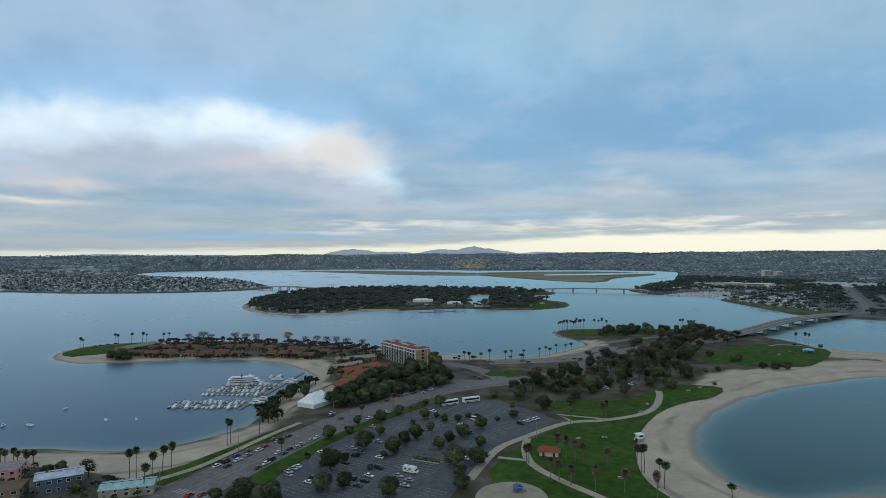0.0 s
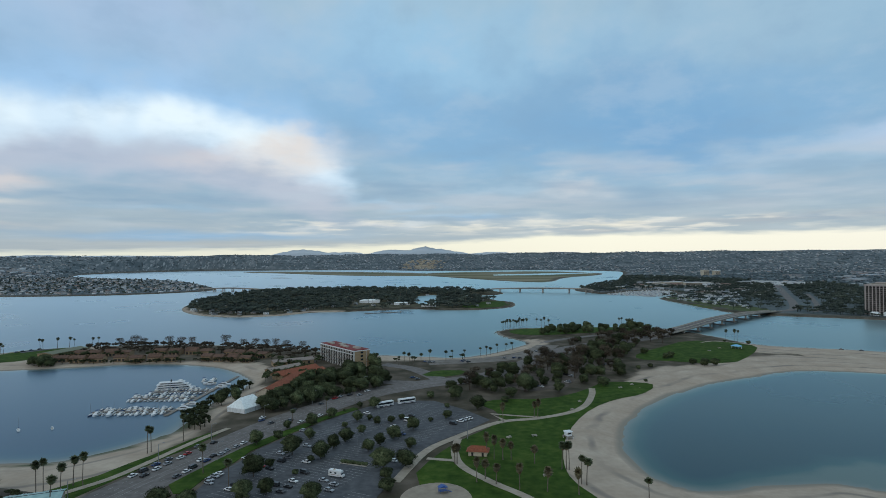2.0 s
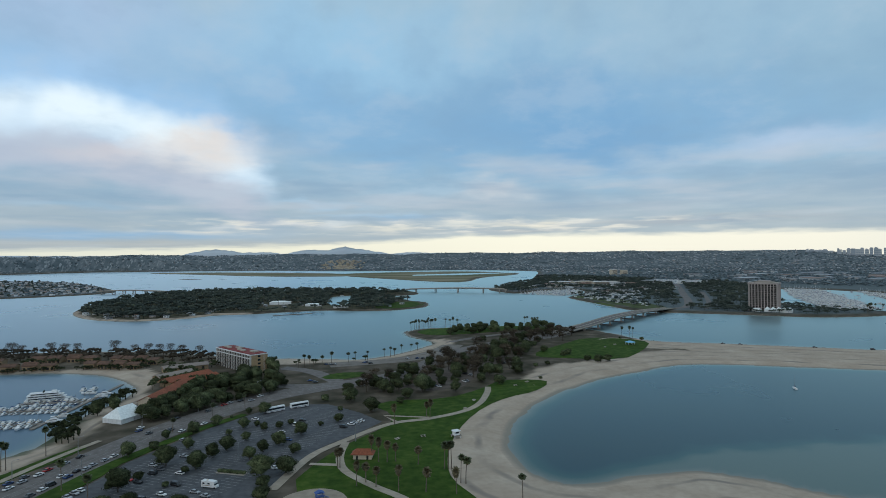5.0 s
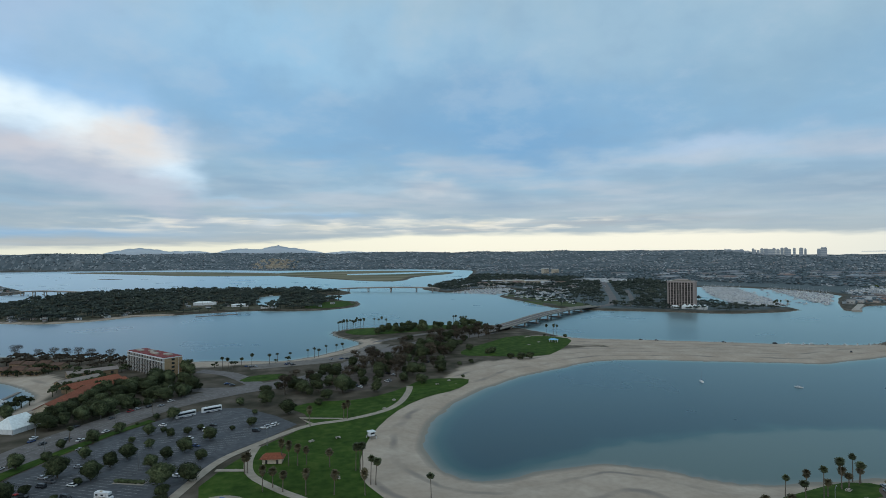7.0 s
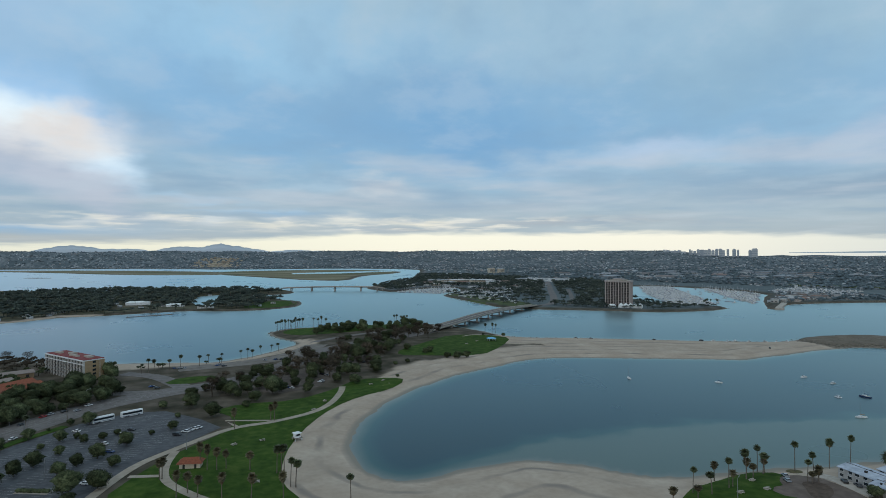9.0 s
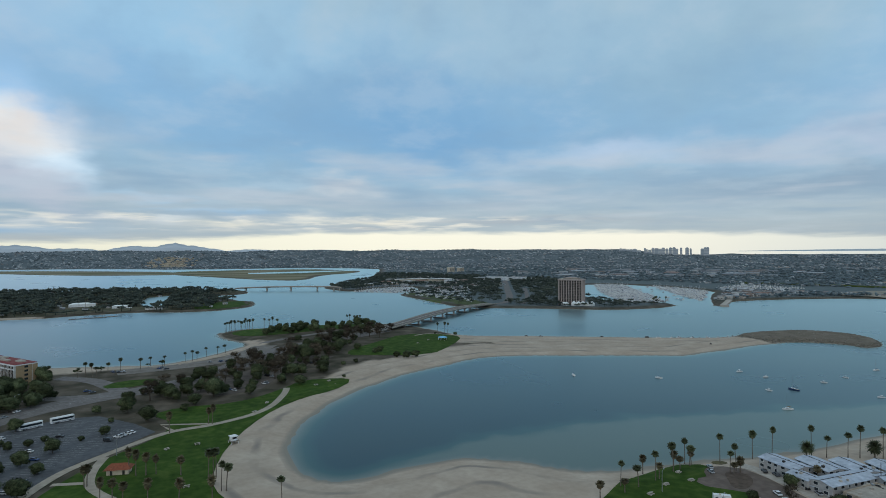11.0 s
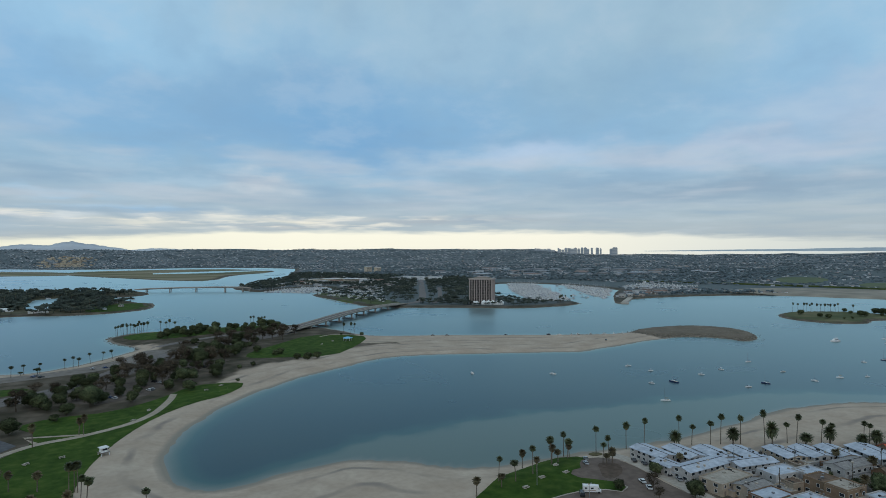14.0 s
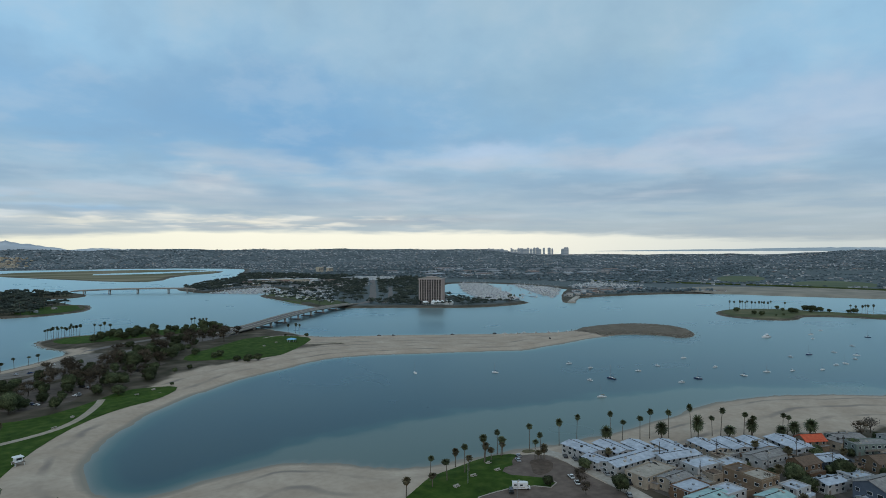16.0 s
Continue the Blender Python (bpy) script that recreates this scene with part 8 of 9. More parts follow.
def make_ship():
    t = thing("excursion_boat", -172, 463, 0, 14, "white three-deck excursion boat at the dock", "boat")
    t.matrix_world = t.matrix_world @ Matrix.Diagonal((1.05, 1, 0.74, 1))
    bm = bmesh.new()
    hull_mesh(bm, 27, 8, 1.6, 0.6, 0.9)
    part("hull", bm, WHITE, t)
    for k, (a, b, w) in enumerate(((-12.5, 10, 3.7), (-12.5, 8.5, 3.5), (-11, 6, 3.2))):
        z = 1.5 + k * 2.05
        part("deck_house", boxes((a + 0.6, -w + 0.5, z, b - 0.6, w - 0.5, z + 1.8)), WHITE, t)
        part("window_band", boxes((a + 1.2, -w + 0.45, z + 0.6, b - 1.2, w - 0.45, z + 1.4)), GLASS, t)
        part("deck_roof", boxes((a, -w, z + 1.8, b, w, z + 2.05)), WHITE, t)
        for x in np.linspace(a + 0.3, b - 0.3, 10):
            bm = bmesh.new()
            for y in (-w + 0.1, w - 0.1):
                tube(bm, [(x, y, z), (x, y, z + 1.85)], [0.06, 0.06], 5)
            part("stanchion", bm, WHITE, t)
    part("wheelhouse", boxes((1.5, -1.6, 7.6, 4.5, 1.6, 9.2, 0.2)), WHITE, t)
    for y in (-1.3, 1.3):
        bm = bmesh.new()
        tube(bm, [(-3, y, 7.6), (-3, y, 9.6)], [0.35, 0.35], 8)
        part("funnel", bm, plain("funnel_black", (0.03, 0.03, 0.03), 0.6) if y < 0 else RUBBER, t)


make_ship()
jetty = thing("jetty", -50, 1045, 0, 22, "long low jetty off the wooded island", "jetty")
part("walkway", boxes((-34, -1.2, 0.2, 34, 1.2, 0.9)), WOOD, jetty)
for k in range(9):
    bm = bmesh.new()
    tube(bm, [(-32 + 8 * k, 1.3, -2), (-32 + 8 * k, 1.3, 2)], [0.2, 0.2], 6)
    part("pile", bm, WOOD, jetty)


# ---- beach houses ----
def make_house(x, y, w, d, h, turn, wall, roof, style, label, storeys=2):
    """A small town house: walls, a flat, shed or gable roof, windows on every side and a door."""
    t = thing("beach_house", x, y, None, turn, label, "house", "houses behind the beach")
    rnd = random.Random(int(x * 31 + y * 7))
    part("shell", boxes((-w / 2, -d / 2, -0.4, w / 2, d / 2, h)), wall, t)
    o = 0.45
    if style == "flat":
        part("roof", boxes((-w / 2 - 0.1, -d / 2 - 0.1, h, w / 2 + 0.1, d / 2 + 0.1, h + 0.12)), roof, t)
        for a in ((-w / 2 - 0.1, -d / 2 - 0.1, w / 2 + 0.1, -d / 2 + 0.2), (-w / 2 - 0.1, d / 2 - 0.2, w / 2 + 0.1, d / 2 + 0.1), (-w / 2 - 0.1, -d / 2 + 0.2, -w / 2 + 0.2, d / 2 - 0.2), (w / 2 - 0.2, -d / 2 + 0.2, w / 2 + 0.1, d / 2 - 0.2)):
            part("parapet", boxes((a[0], a[1], h + 0.12, a[2], a[3], h + 0.55)), wall, t)
    else:
        rise = 1.0 if style == "low" else 2.4
        along = d > w
        bm = bmesh.new()
        a, b = (w / 2 + o, d / 2 + o)
        if along:
            loft(bm, [[(-a, s, h - 0.1), (0, s, h + rise), (a, s, h - 0.1), (a, s, h + 0.1), (0, s, h + rise + 0.22), (-a, s, h + 0.1)] for s in (b, -b)])
            gab = [[(-w / 2, s, h - 0.02), (w / 2, s, h - 0.02), (0, s, h + rise - 0.02)] for s in (-d / 2, d / 2)]
        else:
            loft(bm, [[(s, -b, h - 0.1), (s, 0, h + rise), (s, b, h - 0.1), (s, b, h + 0.1), (s, 0, h + rise + 0.22), (s, -b, h + 0.1)] for s in (-a, a)])
            gab = [[(s, -d / 2, h - 0.02), (s, d / 2, h - 0.02), (s, 0, h + rise - 0.02)] for s in (-w / 2, w / 2)]
        part("roof", bm, roof, t)
        bm = bmesh.new()
        for g in gab:
            bm.faces.new([bm.verts.new(p) for p in g])
        part("gable", bm, wall, t)
    for f in range(storeys):
        z = 1.0 + f * (h / storeys)
        for s in (-1, 1):
            n = max(2, int(w / 3.4)) if storeys > 1 else 1
            for k in range(n):
                c = -w / 2 + (k + 0.5) * w / n + rnd.uniform(-0.3, 0.3)
                q = rnd.choice((0.5, 0.7, 0.9))
                if f == 0 and k == 0 and s < 0:
                    part("door", boxes((c - 0.5, s * d / 2 - 0.07, -0.1, c + 0.5, s * d / 2 + 0.07, 2.0)), plain("door_paint", (0.16, 0.13, 0.11), 0.6), t)
                    continue
                win = part("window", boxes((c - q, s * d / 2 - 0.06, z, c + q, s * d / 2 + 0.06, z + 1.2)), GLASS, t)
                if storeys > 1:
                    part("frame", boxes((c - q - 0.1, s * d / 2 - 0.045, z - 0.1, c + q + 0.1, s * d / 2 + 0.045, z + 1.3)), WHITE, win)
            n = max(2, int(d / 3.6)) if storeys > 1 else 1
            for k in range(n):
                c = -d / 2 + (k + 0.5) * d / n + rnd.uniform(-0.3, 0.3)
                q = rnd.choice((0.5, 0.7, 0.9))
                win = part("window", boxes((s * w / 2 - 0.06, c - q, z, s * w / 2 + 0.06, c + q, z + 1.2)), GLASS, t)
                if storeys > 1:
                    part("frame", boxes((s * w / 2 - 0.045, c - q - 0.1, z - 0.1, s * w / 2 + 0.045, c + q + 0.1, z + 1.3)), WHITE, win)
    top = h + (0.12 if style == "flat" else 1.0)
    for k in range(rnd.randint(2, 4)):
        a, b, q = rnd.uniform(-w * 0.36, w * 0.36), rnd.uniform(-d * 0.36, d * 0.36), rnd.uniform(0.25, 0.55)
        part("roof_vent", boxes((a - q, b - q, h - 0.2, a + q, b + q, top + rnd.uniform(0.2, 0.7))), rnd.choice((CONCRETE, STEEL, DARK_PANEL_SHADE)), t)
    if style != "flat":
        r = (1.0 if style == "low" else 2.4) + h
        part("ridge_cap", boxes((-0.16, -d / 2 - o, r + 0.1, 0.16, d / 2 + o, r + 0.3) if d > w else (-w / 2 - o, -0.16, r + 0.1, w / 2 + o, 0.16, r + 0.3)), DARK_PANEL_SHADE, t)
    if x > 250:
        for k in range(rnd.randint(2, 3) if storeys > 1 else 0):
            s, q, e = rnd.choice((-1, 1)), rnd.uniform(0.3, 0.46) * w, h * rnd.uniform(0.45, 0.62)
            c, out = rnd.uniform(-0.15, 0.15) * w, d / 2 + rnd.uniform(1.6, 3.0)
            y0, y1 = sorted((s * d / 2, s * out))
            part("annex", boxes((c - q, y0, -0.4, c + q, y1, e)), wall, t)
            part("annex_roof", boxes((c - q - 0.2, y0 - 0.15, e, c + q + 0.2, y1 + 0.15, e + 0.16)), rnd.choice((roof, R_GREY, R_BROWN)), t)
            part("annex_door", boxes((c - 1.2, s * out - 0.05, -0.2, c + 1.2, s * out + 0.05, e * 0.75)), rnd.choice((DARK_PANEL_SHADE, WOOD, STEEL)), t)
        if storeys > 1:
            s = rnd.choice((-1, 1))
            y0, y1 = sorted((s * d / 2, s * (d / 2 + 1.3)))
            part("balcony", boxes((-w * 0.3, y0, h * 0.5, w * 0.3, y1, h * 0.5 + 0.16)), WOOD, t)
            part("railing", boxes((-w * 0.3, y0 if s < 0 else y1 - 0.06, h * 0.5 + 0.16, w * 0.3, y0 + 0.06 if s < 0 else y1, h * 0.5 + 1.0)), rnd.choice((WOOD, WHITE, STEEL)), t)
    return t


R_GREY = material("grey_gravel_roof", [(0.17, 0.16, 0.155), (0.26, 0.25, 0.24)], 0.8, 0.95, second=(0.2, 0.3))
R_BROWN = material("brown_shingle_roof", [(0.10, 0.07, 0.05), (0.16, 0.11, 0.08)], 1.0, 0.95, second=(0.2, 0.3))
W_WHITE, W_CREAM, W_TAN = plain("white_stucco", (0.37, 0.36, 0.35), 0.9, second=(0.5, 0.15)), plain("pale_cream_stucco", (0.33, 0.275, 0.215), 0.9, second=(0.5, 0.15)), plain("sandy_stucco", (0.20, 0.138, 0.090), 0.9, second=(0.5, 0.15))
W_GREY, W_BLUE, W_PINK, W_GREEN, W_BROWN = plain("grey_boards", (0.30, 0.31, 0.32), 0.85), plain("slate_blue_boards", (0.085, 0.105, 0.14), 0.85), plain("pink_stucco", (0.55, 0.25, 0.22), 0.9), plain("sage_boards", (0.16, 0.20, 0.18), 0.85), plain("brown_shingle", (0.15, 0.09, 0.055), 0.9)
R_PALE = material("pale_metal_roof", [(0.27, 0.31, 0.37), (0.44, 0.48, 0.54)], 0.5, 0.55, second=(0.22, 0.35))
R_TAN, R_RED = material("tan_gravel_roof", [(0.27, 0.24, 0.20), (0.37, 0.33, 0.28)], 0.8, 0.95, second=(0.2, 0.25)), material("orange_tile_roof", [(0.42, 0.07, 0.03), (0.56, 0.11, 0.05)], 1.0, 0.8)
R_TEAL = material("teal_roof", [(0.22, 0.36, 0.36), (0.32, 0.46, 0.45)], 0.4, 0.7, second=(0.2, 0.2))
for row in [
        (309, 170, 9, 17, 5.2, -4, W_WHITE, R_PALE, "low", "white two-storey beach house with a pale metal roof"), (321, 162, 9, 16, 5.2, -10, W_WHITE, R_PALE, "low", "white two-storey beach house with a pale metal roof"),
        (332, 154, 9, 16, 5.2, -14, W_WHITE, R_PALE, "low", "white two-storey beach house with a pale metal roof"), (344, 146, 9, 16, 5.2, -16, W_CREAM, R_PALE, "low", "cream two-storey beach house with a pale metal roof"),
        (313, 147, 23, 9, 5.4, -3, W_WHITE, R_PALE, "low", "long white house with a pale metal roof"), (335, 138, 18, 9, 5.4, -14, W_WHITE, R_PALE, "low", "long white house with a pale metal roof"),
        (309, 133, 18, 10, 5.2, 0, W_CREAM, R_TAN, "flat", "cream house with a flat tan gravel roof"), (303, 157, 7, 9, 4.6, -4, W_WHITE, R_PALE, "low", "small white house with a pale metal roof"),
        (333, 124, 14, 9, 6.0, -10, W_WHITE, R_PALE, "flat", "white two-storey house with a pale flat roof"), (310, 122, 11, 8, 5.4, -2, W_CREAM, R_GREY, "low", "cream house with a grey roof"),
        (307, 113, 12, 9, 5.2, -4, W_BROWN, R_PALE, "flat", "brown shingled house with a pale flat roof"), (303, 103, 14, 9, 5.2, -4, W_WHITE, R_TEAL, "low", "white house with a pale teal roof"),
        (360, 137, 9, 15, 5.2, -20, W_CREAM, R_PALE, "low", "cream two-storey beach house with a pale metal roof"), (371, 131, 9, 15, 5.2, -22, W_WHITE, R_PALE, "low", "white two-storey beach house with a pale metal roof"),
        (382, 125, 9, 15, 5.2, -24, W_CREAM, R_PALE, "low", "cream two-storey beach house with a pale metal roof"), (395, 115, 11, 19, 5.4, -25, W_GREY, R_PALE, "low", "long grey house with a pale metal roof")]:
    make_house(row[0], row[1], row[2] * 1.16, row[3] * 1.06, row[4] * 0.88, *row[5:])
for row in [
        (409, 112, 12, 9, 5.2, -28, W_TAN, R_RED, "gable", "tan house with a bright orange tile roof"), (362, 111, 20, 10, 8.0, -8, W_WHITE, R_GREY, "low", "white three-storey block with a grey roof"),
        (343, 117, 12, 9, 6.2, -8, W_WHITE, R_PALE, "flat", "white house with a pale flat roof"), (336, 109, 11, 9, 7.4, -8, W_TAN, R_BROWN, "flat", "tan house with a roof terrace"),
        (333, 99, 12, 10, 8.6, -8, W_TAN, R_TAN, "flat", "tan three-storey house with a roof terrace"), (340, 89, 10, 8, 5.4, -8, W_WHITE, R_PALE, "flat", "white house with a bright flat roof"),
        (369, 98, 12, 9, 6.6, -14, W_BROWN, R_BROWN, "gable", "brown shingled house with a brown roof"), (385, 95, 13, 10, 5.8, -22, W_BLUE, R_PALE, "low", "slate blue house with a pale roof"),
        (358, 84, 12, 8, 5.0, -14, W_WHITE, R_PALE, "low", "small white house with a pale roof"), (428, 104, 16, 10, 5.4, -30, W_GREEN, R_GREY, "low", "sage green house with a grey roof"),
        (424, 92, 22, 9, 6.0, -30, W_GREEN, R_GREY, "flat", "long sage green house with a flat roof"), (402, 80, 14, 11, 5.4, -24, W_TAN, R_BROWN, "gable", "tan house with a brown shingle roof"),
        (362, 66, 20, 13, 9.0, -12, W_BLUE, R_GREY, "gable", "slate blue three-storey block with a grey gable roof"), (314, 102, 12, 9, 6.0, -6, W_WHITE, R_PALE, "flat", "white house with a pale flat roof"),
        (374, 80, 11, 9, 5.2, -18, W_WHITE, R_PALE, "flat", "white house with a pale flat roof"), (446, 88, 14, 10, 6.0, -30, W_WHITE, R_GREY, "low", "white house with a grey roof"), (322, 88, 13, 9, 6.0, -6, W_CREAM, R_TEAL, "low", "cream house with a pale teal roof"), (386, 66, 13, 10, 6.0, -20, W_BROWN, R_BROWN, "gable", "brown house with a brown roof"),
        (-204, 256, 15, 13, 5.2, 22, W_PINK, R_GREY, "flat", "pink stucco house with a flat grey roof"), (-171, 246, 17, 11, 6.4, 32, W_BLUE, R_PALE, "low", "slate blue house with a pale metal roof"), (-139, 242, 20, 10, 3.8, 20, W_CREAM, R_TEAL, "low", "low house with a pale teal roof"),
        (-187, 234, 16, 11, 5.0, 20, W_TAN, R_BROWN, "flat", "tan house with a brown flat roof"), (-221, 250, 14, 11, 5.0, 22, W_WHITE, R_GREY, "flat", "white house with a grey flat roof")]:
    k = 0.93 if row[0] > 300 else 1.0
    make_house(row[0], row[1], row[2] * k, row[3] * k, row[4] * (0.86 if row[0] > 300 else 1.0), *row[5:])
HOUSES = [ob.matrix_world.translation for ob in bpy.data.objects if ob.name.startswith("beach_house")]
rnd = random.Random(77)
spots = []
for _ in range(900):
    x, y = rnd.uniform(300, 455), rnd.uniform(58, 176)
    if signed([(304, 176), (340, 158), (400, 122), (455, 96), (470, 60), (300, 60), (303, 120)], np.array([x]), np.array([y]))[0] < 3:
        continue
    if min((x - a) ** 2 + (y - b) ** 2 for a, b in [(v.x, v.y) for v in HOUSES] + spots) < 50:
        continue
    spots.append((x, y))
for k, (x, y) in enumerate(spots[:60]):
    if k % 3 == 2:
        plant(rnd.choice((0, 1)), x, y, rnd.uniform(3.5, 6))
    elif k % 9 == 4:
        plant_palm(rnd.choice((0, 2)), x, y, rnd.uniform(7, 11))
    else:
        make_house(x, y, rnd.uniform(5, 8), rnd.uniform(4.5, 7), rnd.uniform(2.7, 4.2), -12 + rnd.choice((0, 90)), rnd.choice((W_WHITE, W_TAN, W_BROWN, W_GREY, W_CREAM)), rnd.choice((R_PALE, R_GREY, R_BROWN, R_TAN)), rnd.choice(("flat", "low", "flat")), "small outbuilding crowded between beach houses", 1)

# ---- small park things ----
hut = thing("restroom_hut", 41, 292, None, -12, "low park restroom with a terracotta tile roof", "hut")
part("shell", boxes((-4.5, -2.5, 0, 4.5, 2.5, 2.6)), CREAM, hut)
bm = bmesh.new()
v = [bm.verts.new(p) for p in ((-5.6, -3.6, 2.5), (5.6, -3.6, 2.5), (5.6, 3.6, 2.5), (-5.6, 3.6, 2.5), (-3.2, 0, 4.6), (3.2, 0, 4.6))]
for f in ((0, 1, 5, 4), (2, 3, 4, 5), (0, 4, 3), (1, 2, 5), (3, 2, 1, 0)):
    bm.faces.new([v[i] for i in f])
part("roof", bm, TERRACOTTA, hut, "terracotta tiles")
for x in (-2.5, 2.5):
    part("door", boxes((x - 0.5, -2.56, 0, x + 0.5, -2.45, 2.0)), DARK_PANEL_SHADE, hut)
part("vent_strip", boxes((-4, -2.55, 2.15, 4, -2.48, 2.4)), DARK_PANEL_SHADE, hut)

post = thing("lifeguard_tower", 91, 315, None, 20, "white lifeguard hut on stilts above the beach", "lifeguard tower")
part("cabin", boxes((-1.5, -1.5, 1.6, 1.5, 1.5, 3.7, 0.1)), WHITE, post)
part("roof", boxes((-2.0, -2.0, 3.7, 2.0, 2.0, 3.95, 0.2)), WHITE, post)
part("window", boxes((-1.1, -1.48, 2.5, 1.1, -1.40, 3.4)), GLASS, post)
part("deck", boxes((-2.2, -2.4, 1.4, 2.2, 2.2, 1.6)), WOOD, post)
for x in (-1.8, 1.8):
    for y in (-1.9, 1.8):
        part("stilt", boxes((x - 0.12, y - 0.12, -0.3, x + 0.12, y + 0.12, 1.4)), WHITE, post)
ramp = boxes((-0.5, 0, -0.06, 0.5, 3.2, 0.06))
bmesh.ops.transform(ramp, matrix=pose(0, 2.2, 1.5, -27, 0, 0), verts=ramp.verts[:])
part("ramp", ramp, WOOD, post)

kiosk = thing("picnic_shelter", 334, 597, None, 0, "round picnic shelter with a pale blue roof", "shelter")
bm = bmesh.new()
ringa = [bm.verts.new((5.6 * math.cos(k * 0.5236), 5.6 * math.sin(k * 0.5236), 2.9)) for k in range(12)]
ringb = [bm.verts.new((1.2 * math.cos(k * 0.5236), 1.2 * math.sin(k * 0.5236), 4.2)) for k in range(12)]
for k in range(12):
    bm.faces.new((ringa[k], ringa[(k + 1) % 12], ringb[(k + 1) % 12], ringb[k]))
bm.faces.new(ringb)
bm.faces.new(ringa[::-1])
part("roof", bm, plain("pale_blue_roof", (0.16, 0.42, 0.62), 0.6), kiosk)
for k in range(8):
    bm = bmesh.new()
    a = k * 0.7854
    tube(bm, [(4.7 * math.cos(a), 4.7 * math.sin(a), -0.2), (4.7 * math.cos(a), 4.7 * math.sin(a), 2.95)], [0.13, 0.13], 6)
    part("post", bm, WHITE, kiosk)


def make_picnic(x, y, turn):
    t = thing("picnic_table", x, y, None, turn, "pale concrete picnic table with benches", "table", "picnic tables on the lawns")
    part("tabletop", boxes((-1.3, -0.34, 0.9, 1.3, 0.34, 1.0)), CONCRETE, t)
    for s in (-0.95, 0.95):
        part("bench", boxes((-1.3, s - 0.16, 0.58, 1.3, s + 0.16, 0.66)), CONCRETE, t)
        part("leg", boxes((s - 0.12, -0.9, 0.15, s + 0.12, 0.9, 0.6)), CONCRETE, t)
        part("leg", boxes((s - 0.1, -0.3, 0.6, s + 0.1, 0.3, 0.92)), CONCRETE, t)
    return t


table = make_picnic(264, 180, 10)
for x, y, a in ((268, 191, 25), (251, 181, 5), (238, 176, 15), (60, 318, 40), (74, 320, 10), (108, 372, 30), (118, 392, 80), (158, 430, 10), (170, 440, 40), (318, 600, 15), (300, 585, 40), (68, 262, 0)):
    copy_thing(table, pose(x, y, ground_z(x, y), 0, 0, a))


def make_pole(name, x, y, high, label, category, arms):
    t = thing(name, x, y, None, 30, label, category, "poles along the streets")
    bm = bmesh.new()
    tube(bm, [(0, 0, -0.3), (0, 0, high)], [0.17, 0.11], 7)
    part("shaft", bm, BARK if arms else STEEL, t)
    if arms:
        for z in (high - 0.7, high - 1.9):
            part("cross_arm", boxes((-1.3, -0.07, z, 1.3, 0.07, z + 0.16)), BARK, t)
        bm = bmesh.new()
        tube(bm, [(0.3, 0.2, high - 3.4), (0.3, 0.2, high - 2.4)], [0.25, 0.25], 8)
        part("transformer", bm, STEEL, t)
    else:
        bm = bmesh.new()
        tube(bm, [(0, 0, high - 0.1), (0.9, 0, high + 0.35), (2.2, 0, high + 0.4)], [0.07, 0.06, 0.05], 6)
        part("arm", bm, STEEL, t)
        part("lamp_head", boxes((1.9, -0.15, high + 0.32, 2.7, 0.15, high + 0.5)), STEEL, t)
    return t


for x, y in ((327, 141), (320, 117), (352, 128), (385, 108), (405, 96), (378, 90), (350, 104)):
    make_pole("utility_pole", x, y, 11.0, "dark wooden utility pole with cross arms", "utility pole", True)
for x, y in ((-128, 246), (-112, 292), (-98, 324), (-80, 362), (-58, 398), (-28, 442), (-84, 292), (-66, 332), (-44, 372), (38, 318), (244, 176), (246, 148), (-18, 300)):
    make_pole("street_lamp", x, y, 8.5, "grey street lamp with a bent arm", "street lamp", False)


# ---- rocks along the shores ----
def stone(seed):
    def build(bm):
        rnd = random.Random(seed)
        made = bmesh.ops.create_icosphere(bm, subdivisions=1, radius=0.5)["verts"]
        for v in made:
            v.co *= 1 + 0.5 * noise.noise(v.co * 2.3 + Vector((seed * 3.1, 0, 0)))
            v.co.z *= 0.75
    return tri_template(build)


def shore_stones(line, per_metre, size, inward, closed=False):
    rows = []
    pts = line + line[:1] if closed else line
    for (ax, ay), (bx, by) in zip(pts, pts[1:]):
        d = math.hypot(bx - ax, by - ay)
        for _ in range(int(d * per_metre)):
            k, o = rs.uniform(), rs.uniform(-1.5, inward)
            x, y = ax + (bx - ax) * k - (by - ay) / d * o, ay + (by - ay) * k + (bx - ax) / d * o
            s = rs.uniform(*size)
            rows.append((x, y, max(-0.3, ground_z(x, y)) - 0.1, rs.uniform(0, 6), s, s, rs.randint(0, 3)))
    return rows


SPIT_EDGE = [(645, 490), (609, 502), (550, 535), (491, 570), (436, 602), (394, 620), (374, 640)]
STONES = [stone(1), stone(2), stone(3)]
scatter("riprap", STONES, shore_stones(ROUNDED[1], 3.0, (1.0, 2.6), -7, True) + shore_stones(ROUNDED[1], 1.0, (1.0, 2.2), 7, True) + [(x, y, ground_z(x, y) - 0.15, k, 1.1 + 0.9 * (k % 1), 0.8 + 0.6 * (k % 1), i % 3) for i, (x, y, k) in enumerate(zip(*throw(ROCK_SPIT, 900, 2.2), rs.uniform(0, 6, 900)))], [ROCK], "brown boulders edging the tip of the sand spit", "rocks")
scatter("headland_rocks", STONES, shore_stones([(134, 664), (128, 694), (115, 718), (108, 755), (116, 785), (145, 803), (201, 810)], 3.0, (0.8, 1.8), 3), [ROCK], "dark boulders edging the park headland", "rocks")
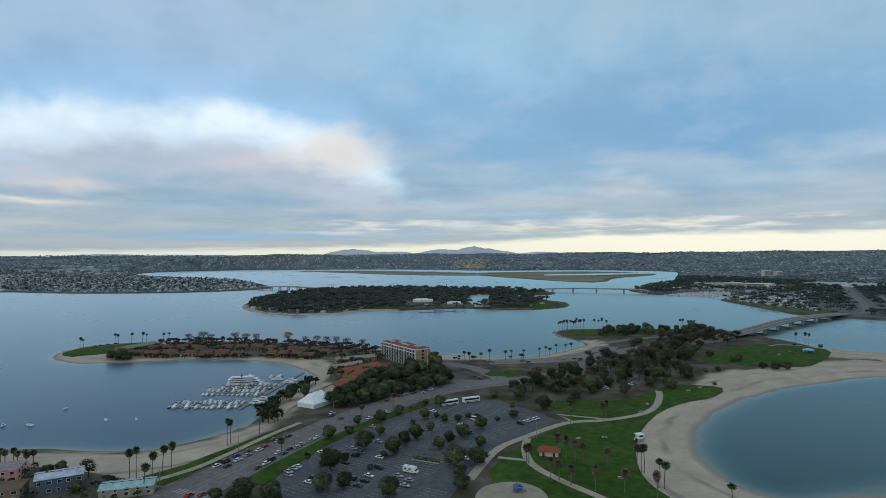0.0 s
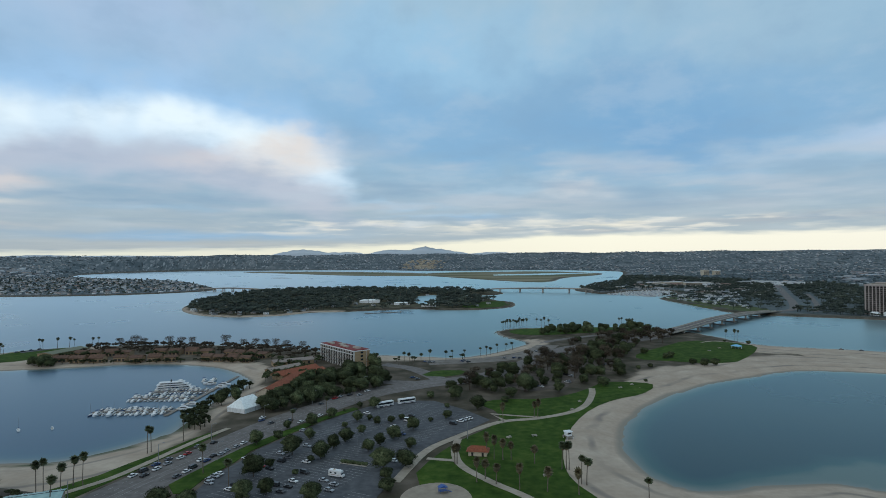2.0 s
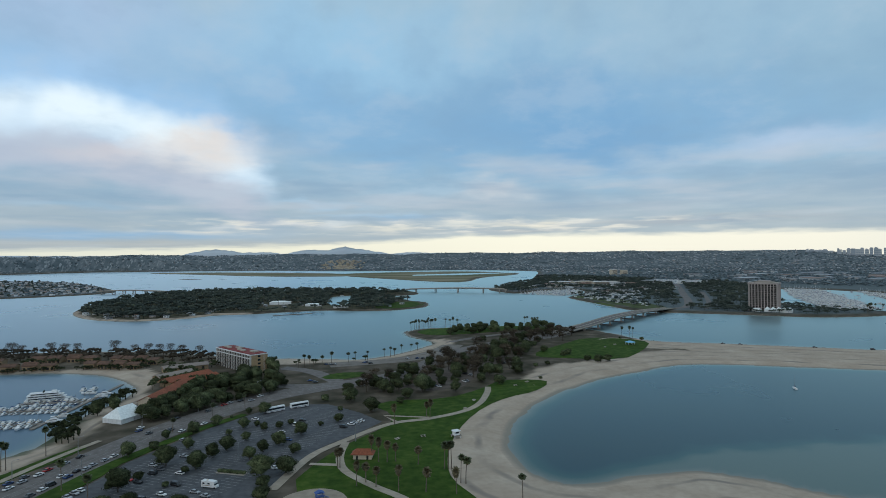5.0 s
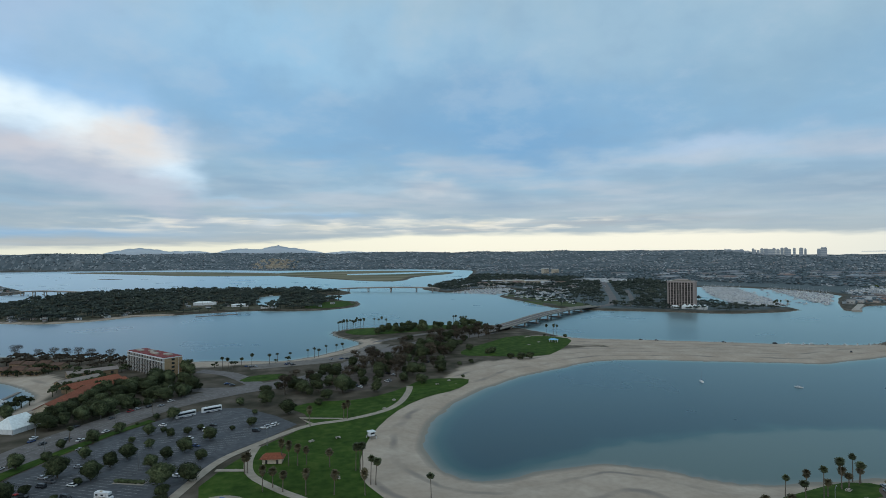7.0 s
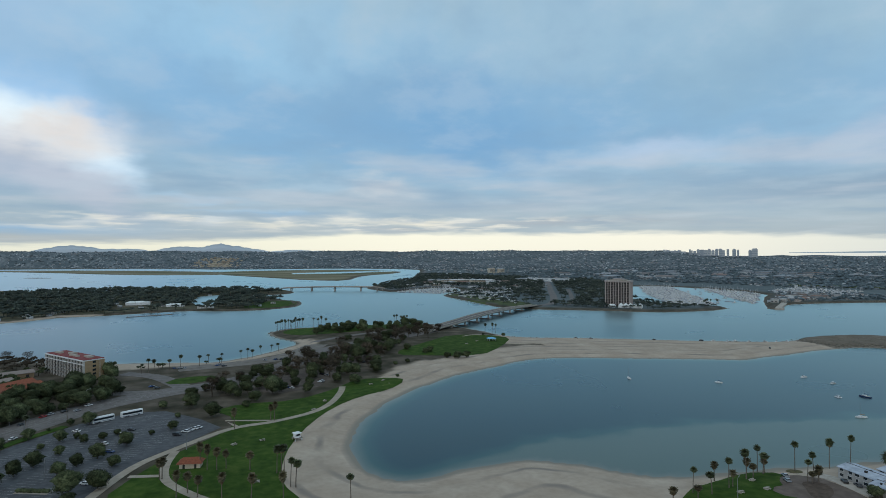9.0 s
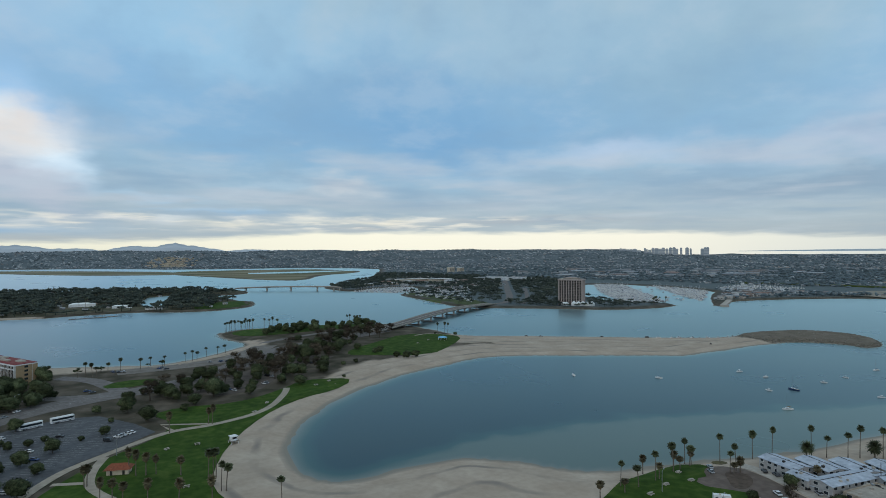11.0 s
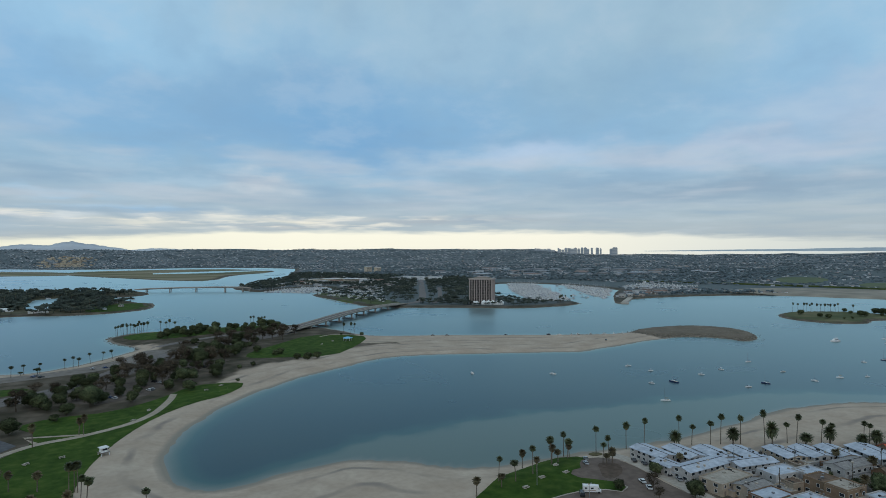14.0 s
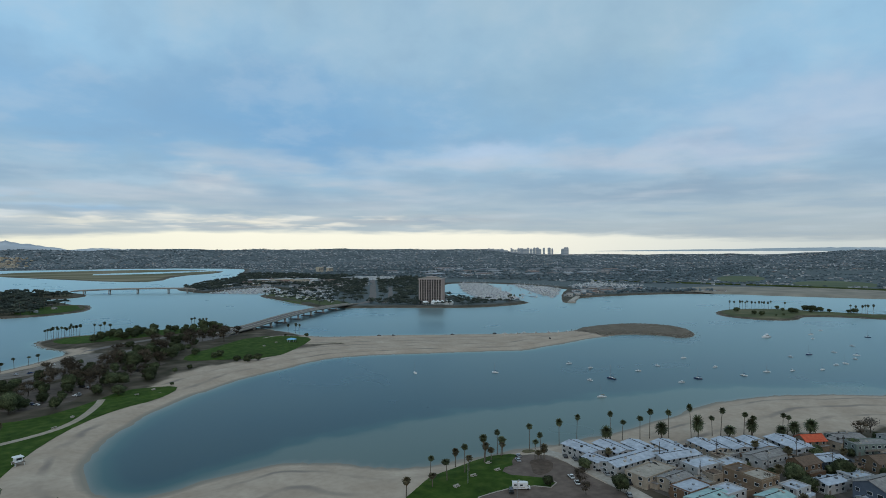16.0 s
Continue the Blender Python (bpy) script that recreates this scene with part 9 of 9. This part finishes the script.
scatter("spit_rocks", STONES, shore_stones(SPIT_EDGE, 0.8, (0.6, 1.5), 2), [ROCK], "low line of dark rocks along the sand spit", "rocks")
scatter("channel_rocks", STONES, shore_stones([(541, 1311), (524, 1200), (516, 1060), (527, 960), (568, 918), (665, 855), (733, 796), (828, 787), (890, 806), (908, 843)], 1.6, (1.0, 2.4), 4) + shore_stones([(960, 790), (946, 766), (965, 770), (1029, 815), (1082, 833), (1269, 801), (1418, 716), (1454, 590), (1560, 380)], 1.2, (1.2, 2.8), 5), [ROCK], "dark boulders edging the channel banks", "rocks")
scatter("island_rocks", STONES, shore_stones([(56, 1080), (126, 1077), (183, 1118), (203, 1180), (206, 1265)], 1.6, (1.0, 2.4), 4) + shore_stones(ISLET, 1.6, (1.0, 2.2), 4, True), [ROCK], "dark boulders edging the islands", "rocks")

hedge = thing("planter", -18, 283, None, -24, "kerbed planter island with a clipped dark hedge", "planter")
part("kerb", boxes((-7.2, -1.9, -0.1, 7.2, 1.9, 0.3)), CONCRETE, hedge)
bm = bmesh.new()
rnd = random.Random(8)
for k in range(9):
    c, r = (-6 + 1.5 * k, rnd.uniform(-0.2, 0.2), 0.8), (1.3, 1.3, 0.8)
    lobe(bm, rnd, c, r, 2)
    leaf_cards(bm, rnd, c, r, 60, 0.2)
part("shrubs", bm, LEAVES, hedge, smooth_faces=True)

play = thing("play_structure", 22, 246, None, 15, "small blue climbing frame in the sand pit", "play structure")
PLAY_BLUE = plain("blue_plastic", (0.03, 0.08, 0.26), 0.5)
part("deck", boxes((-1.6, -1.2, 1.2, 1.6, 1.2, 1.35)), PLAY_BLUE, play)
for x in (-1.5, 1.5):
    for y in (-1.1, 1.1):
        part("post", boxes((x - 0.07, y - 0.07, -0.2, x + 0.07, y + 0.07, 2.9)), PLAY_BLUE, play)
bm = bmesh.new()
loft(bm, [[(-1.9, y, 2.7), (1.9, y, 2.7), (0, y, 3.5)] for y in (1.4, -1.4)])
part("roof", bm, PLAY_BLUE, play)
bm = bmesh.new()
loft(bm, [[(1.6 + 2.6 * f, -0.4, 1.3 - 1.2 * f), (1.6 + 2.6 * f, 0.4, 1.3 - 1.2 * f), (1.6 + 2.6 * f, 0.4, 1.2 - 1.2 * f), (1.6 + 2.6 * f, -0.4, 1.2 - 1.2 * f)] for f in (0, 0.5, 1)])
part("slide", bm, PLAY_BLUE, play)

pier = thing("pier", 1010, 802, 0, 36, "pale concrete pier at the channel mouth", "pier")
part("walkway", boxes((-62, -5, -1, 62, 5, 3.2)), CONCRETE, pier)
part("head", boxes((-74, -9, -1, -62, 5, 3.2)), CONCRETE, pier)
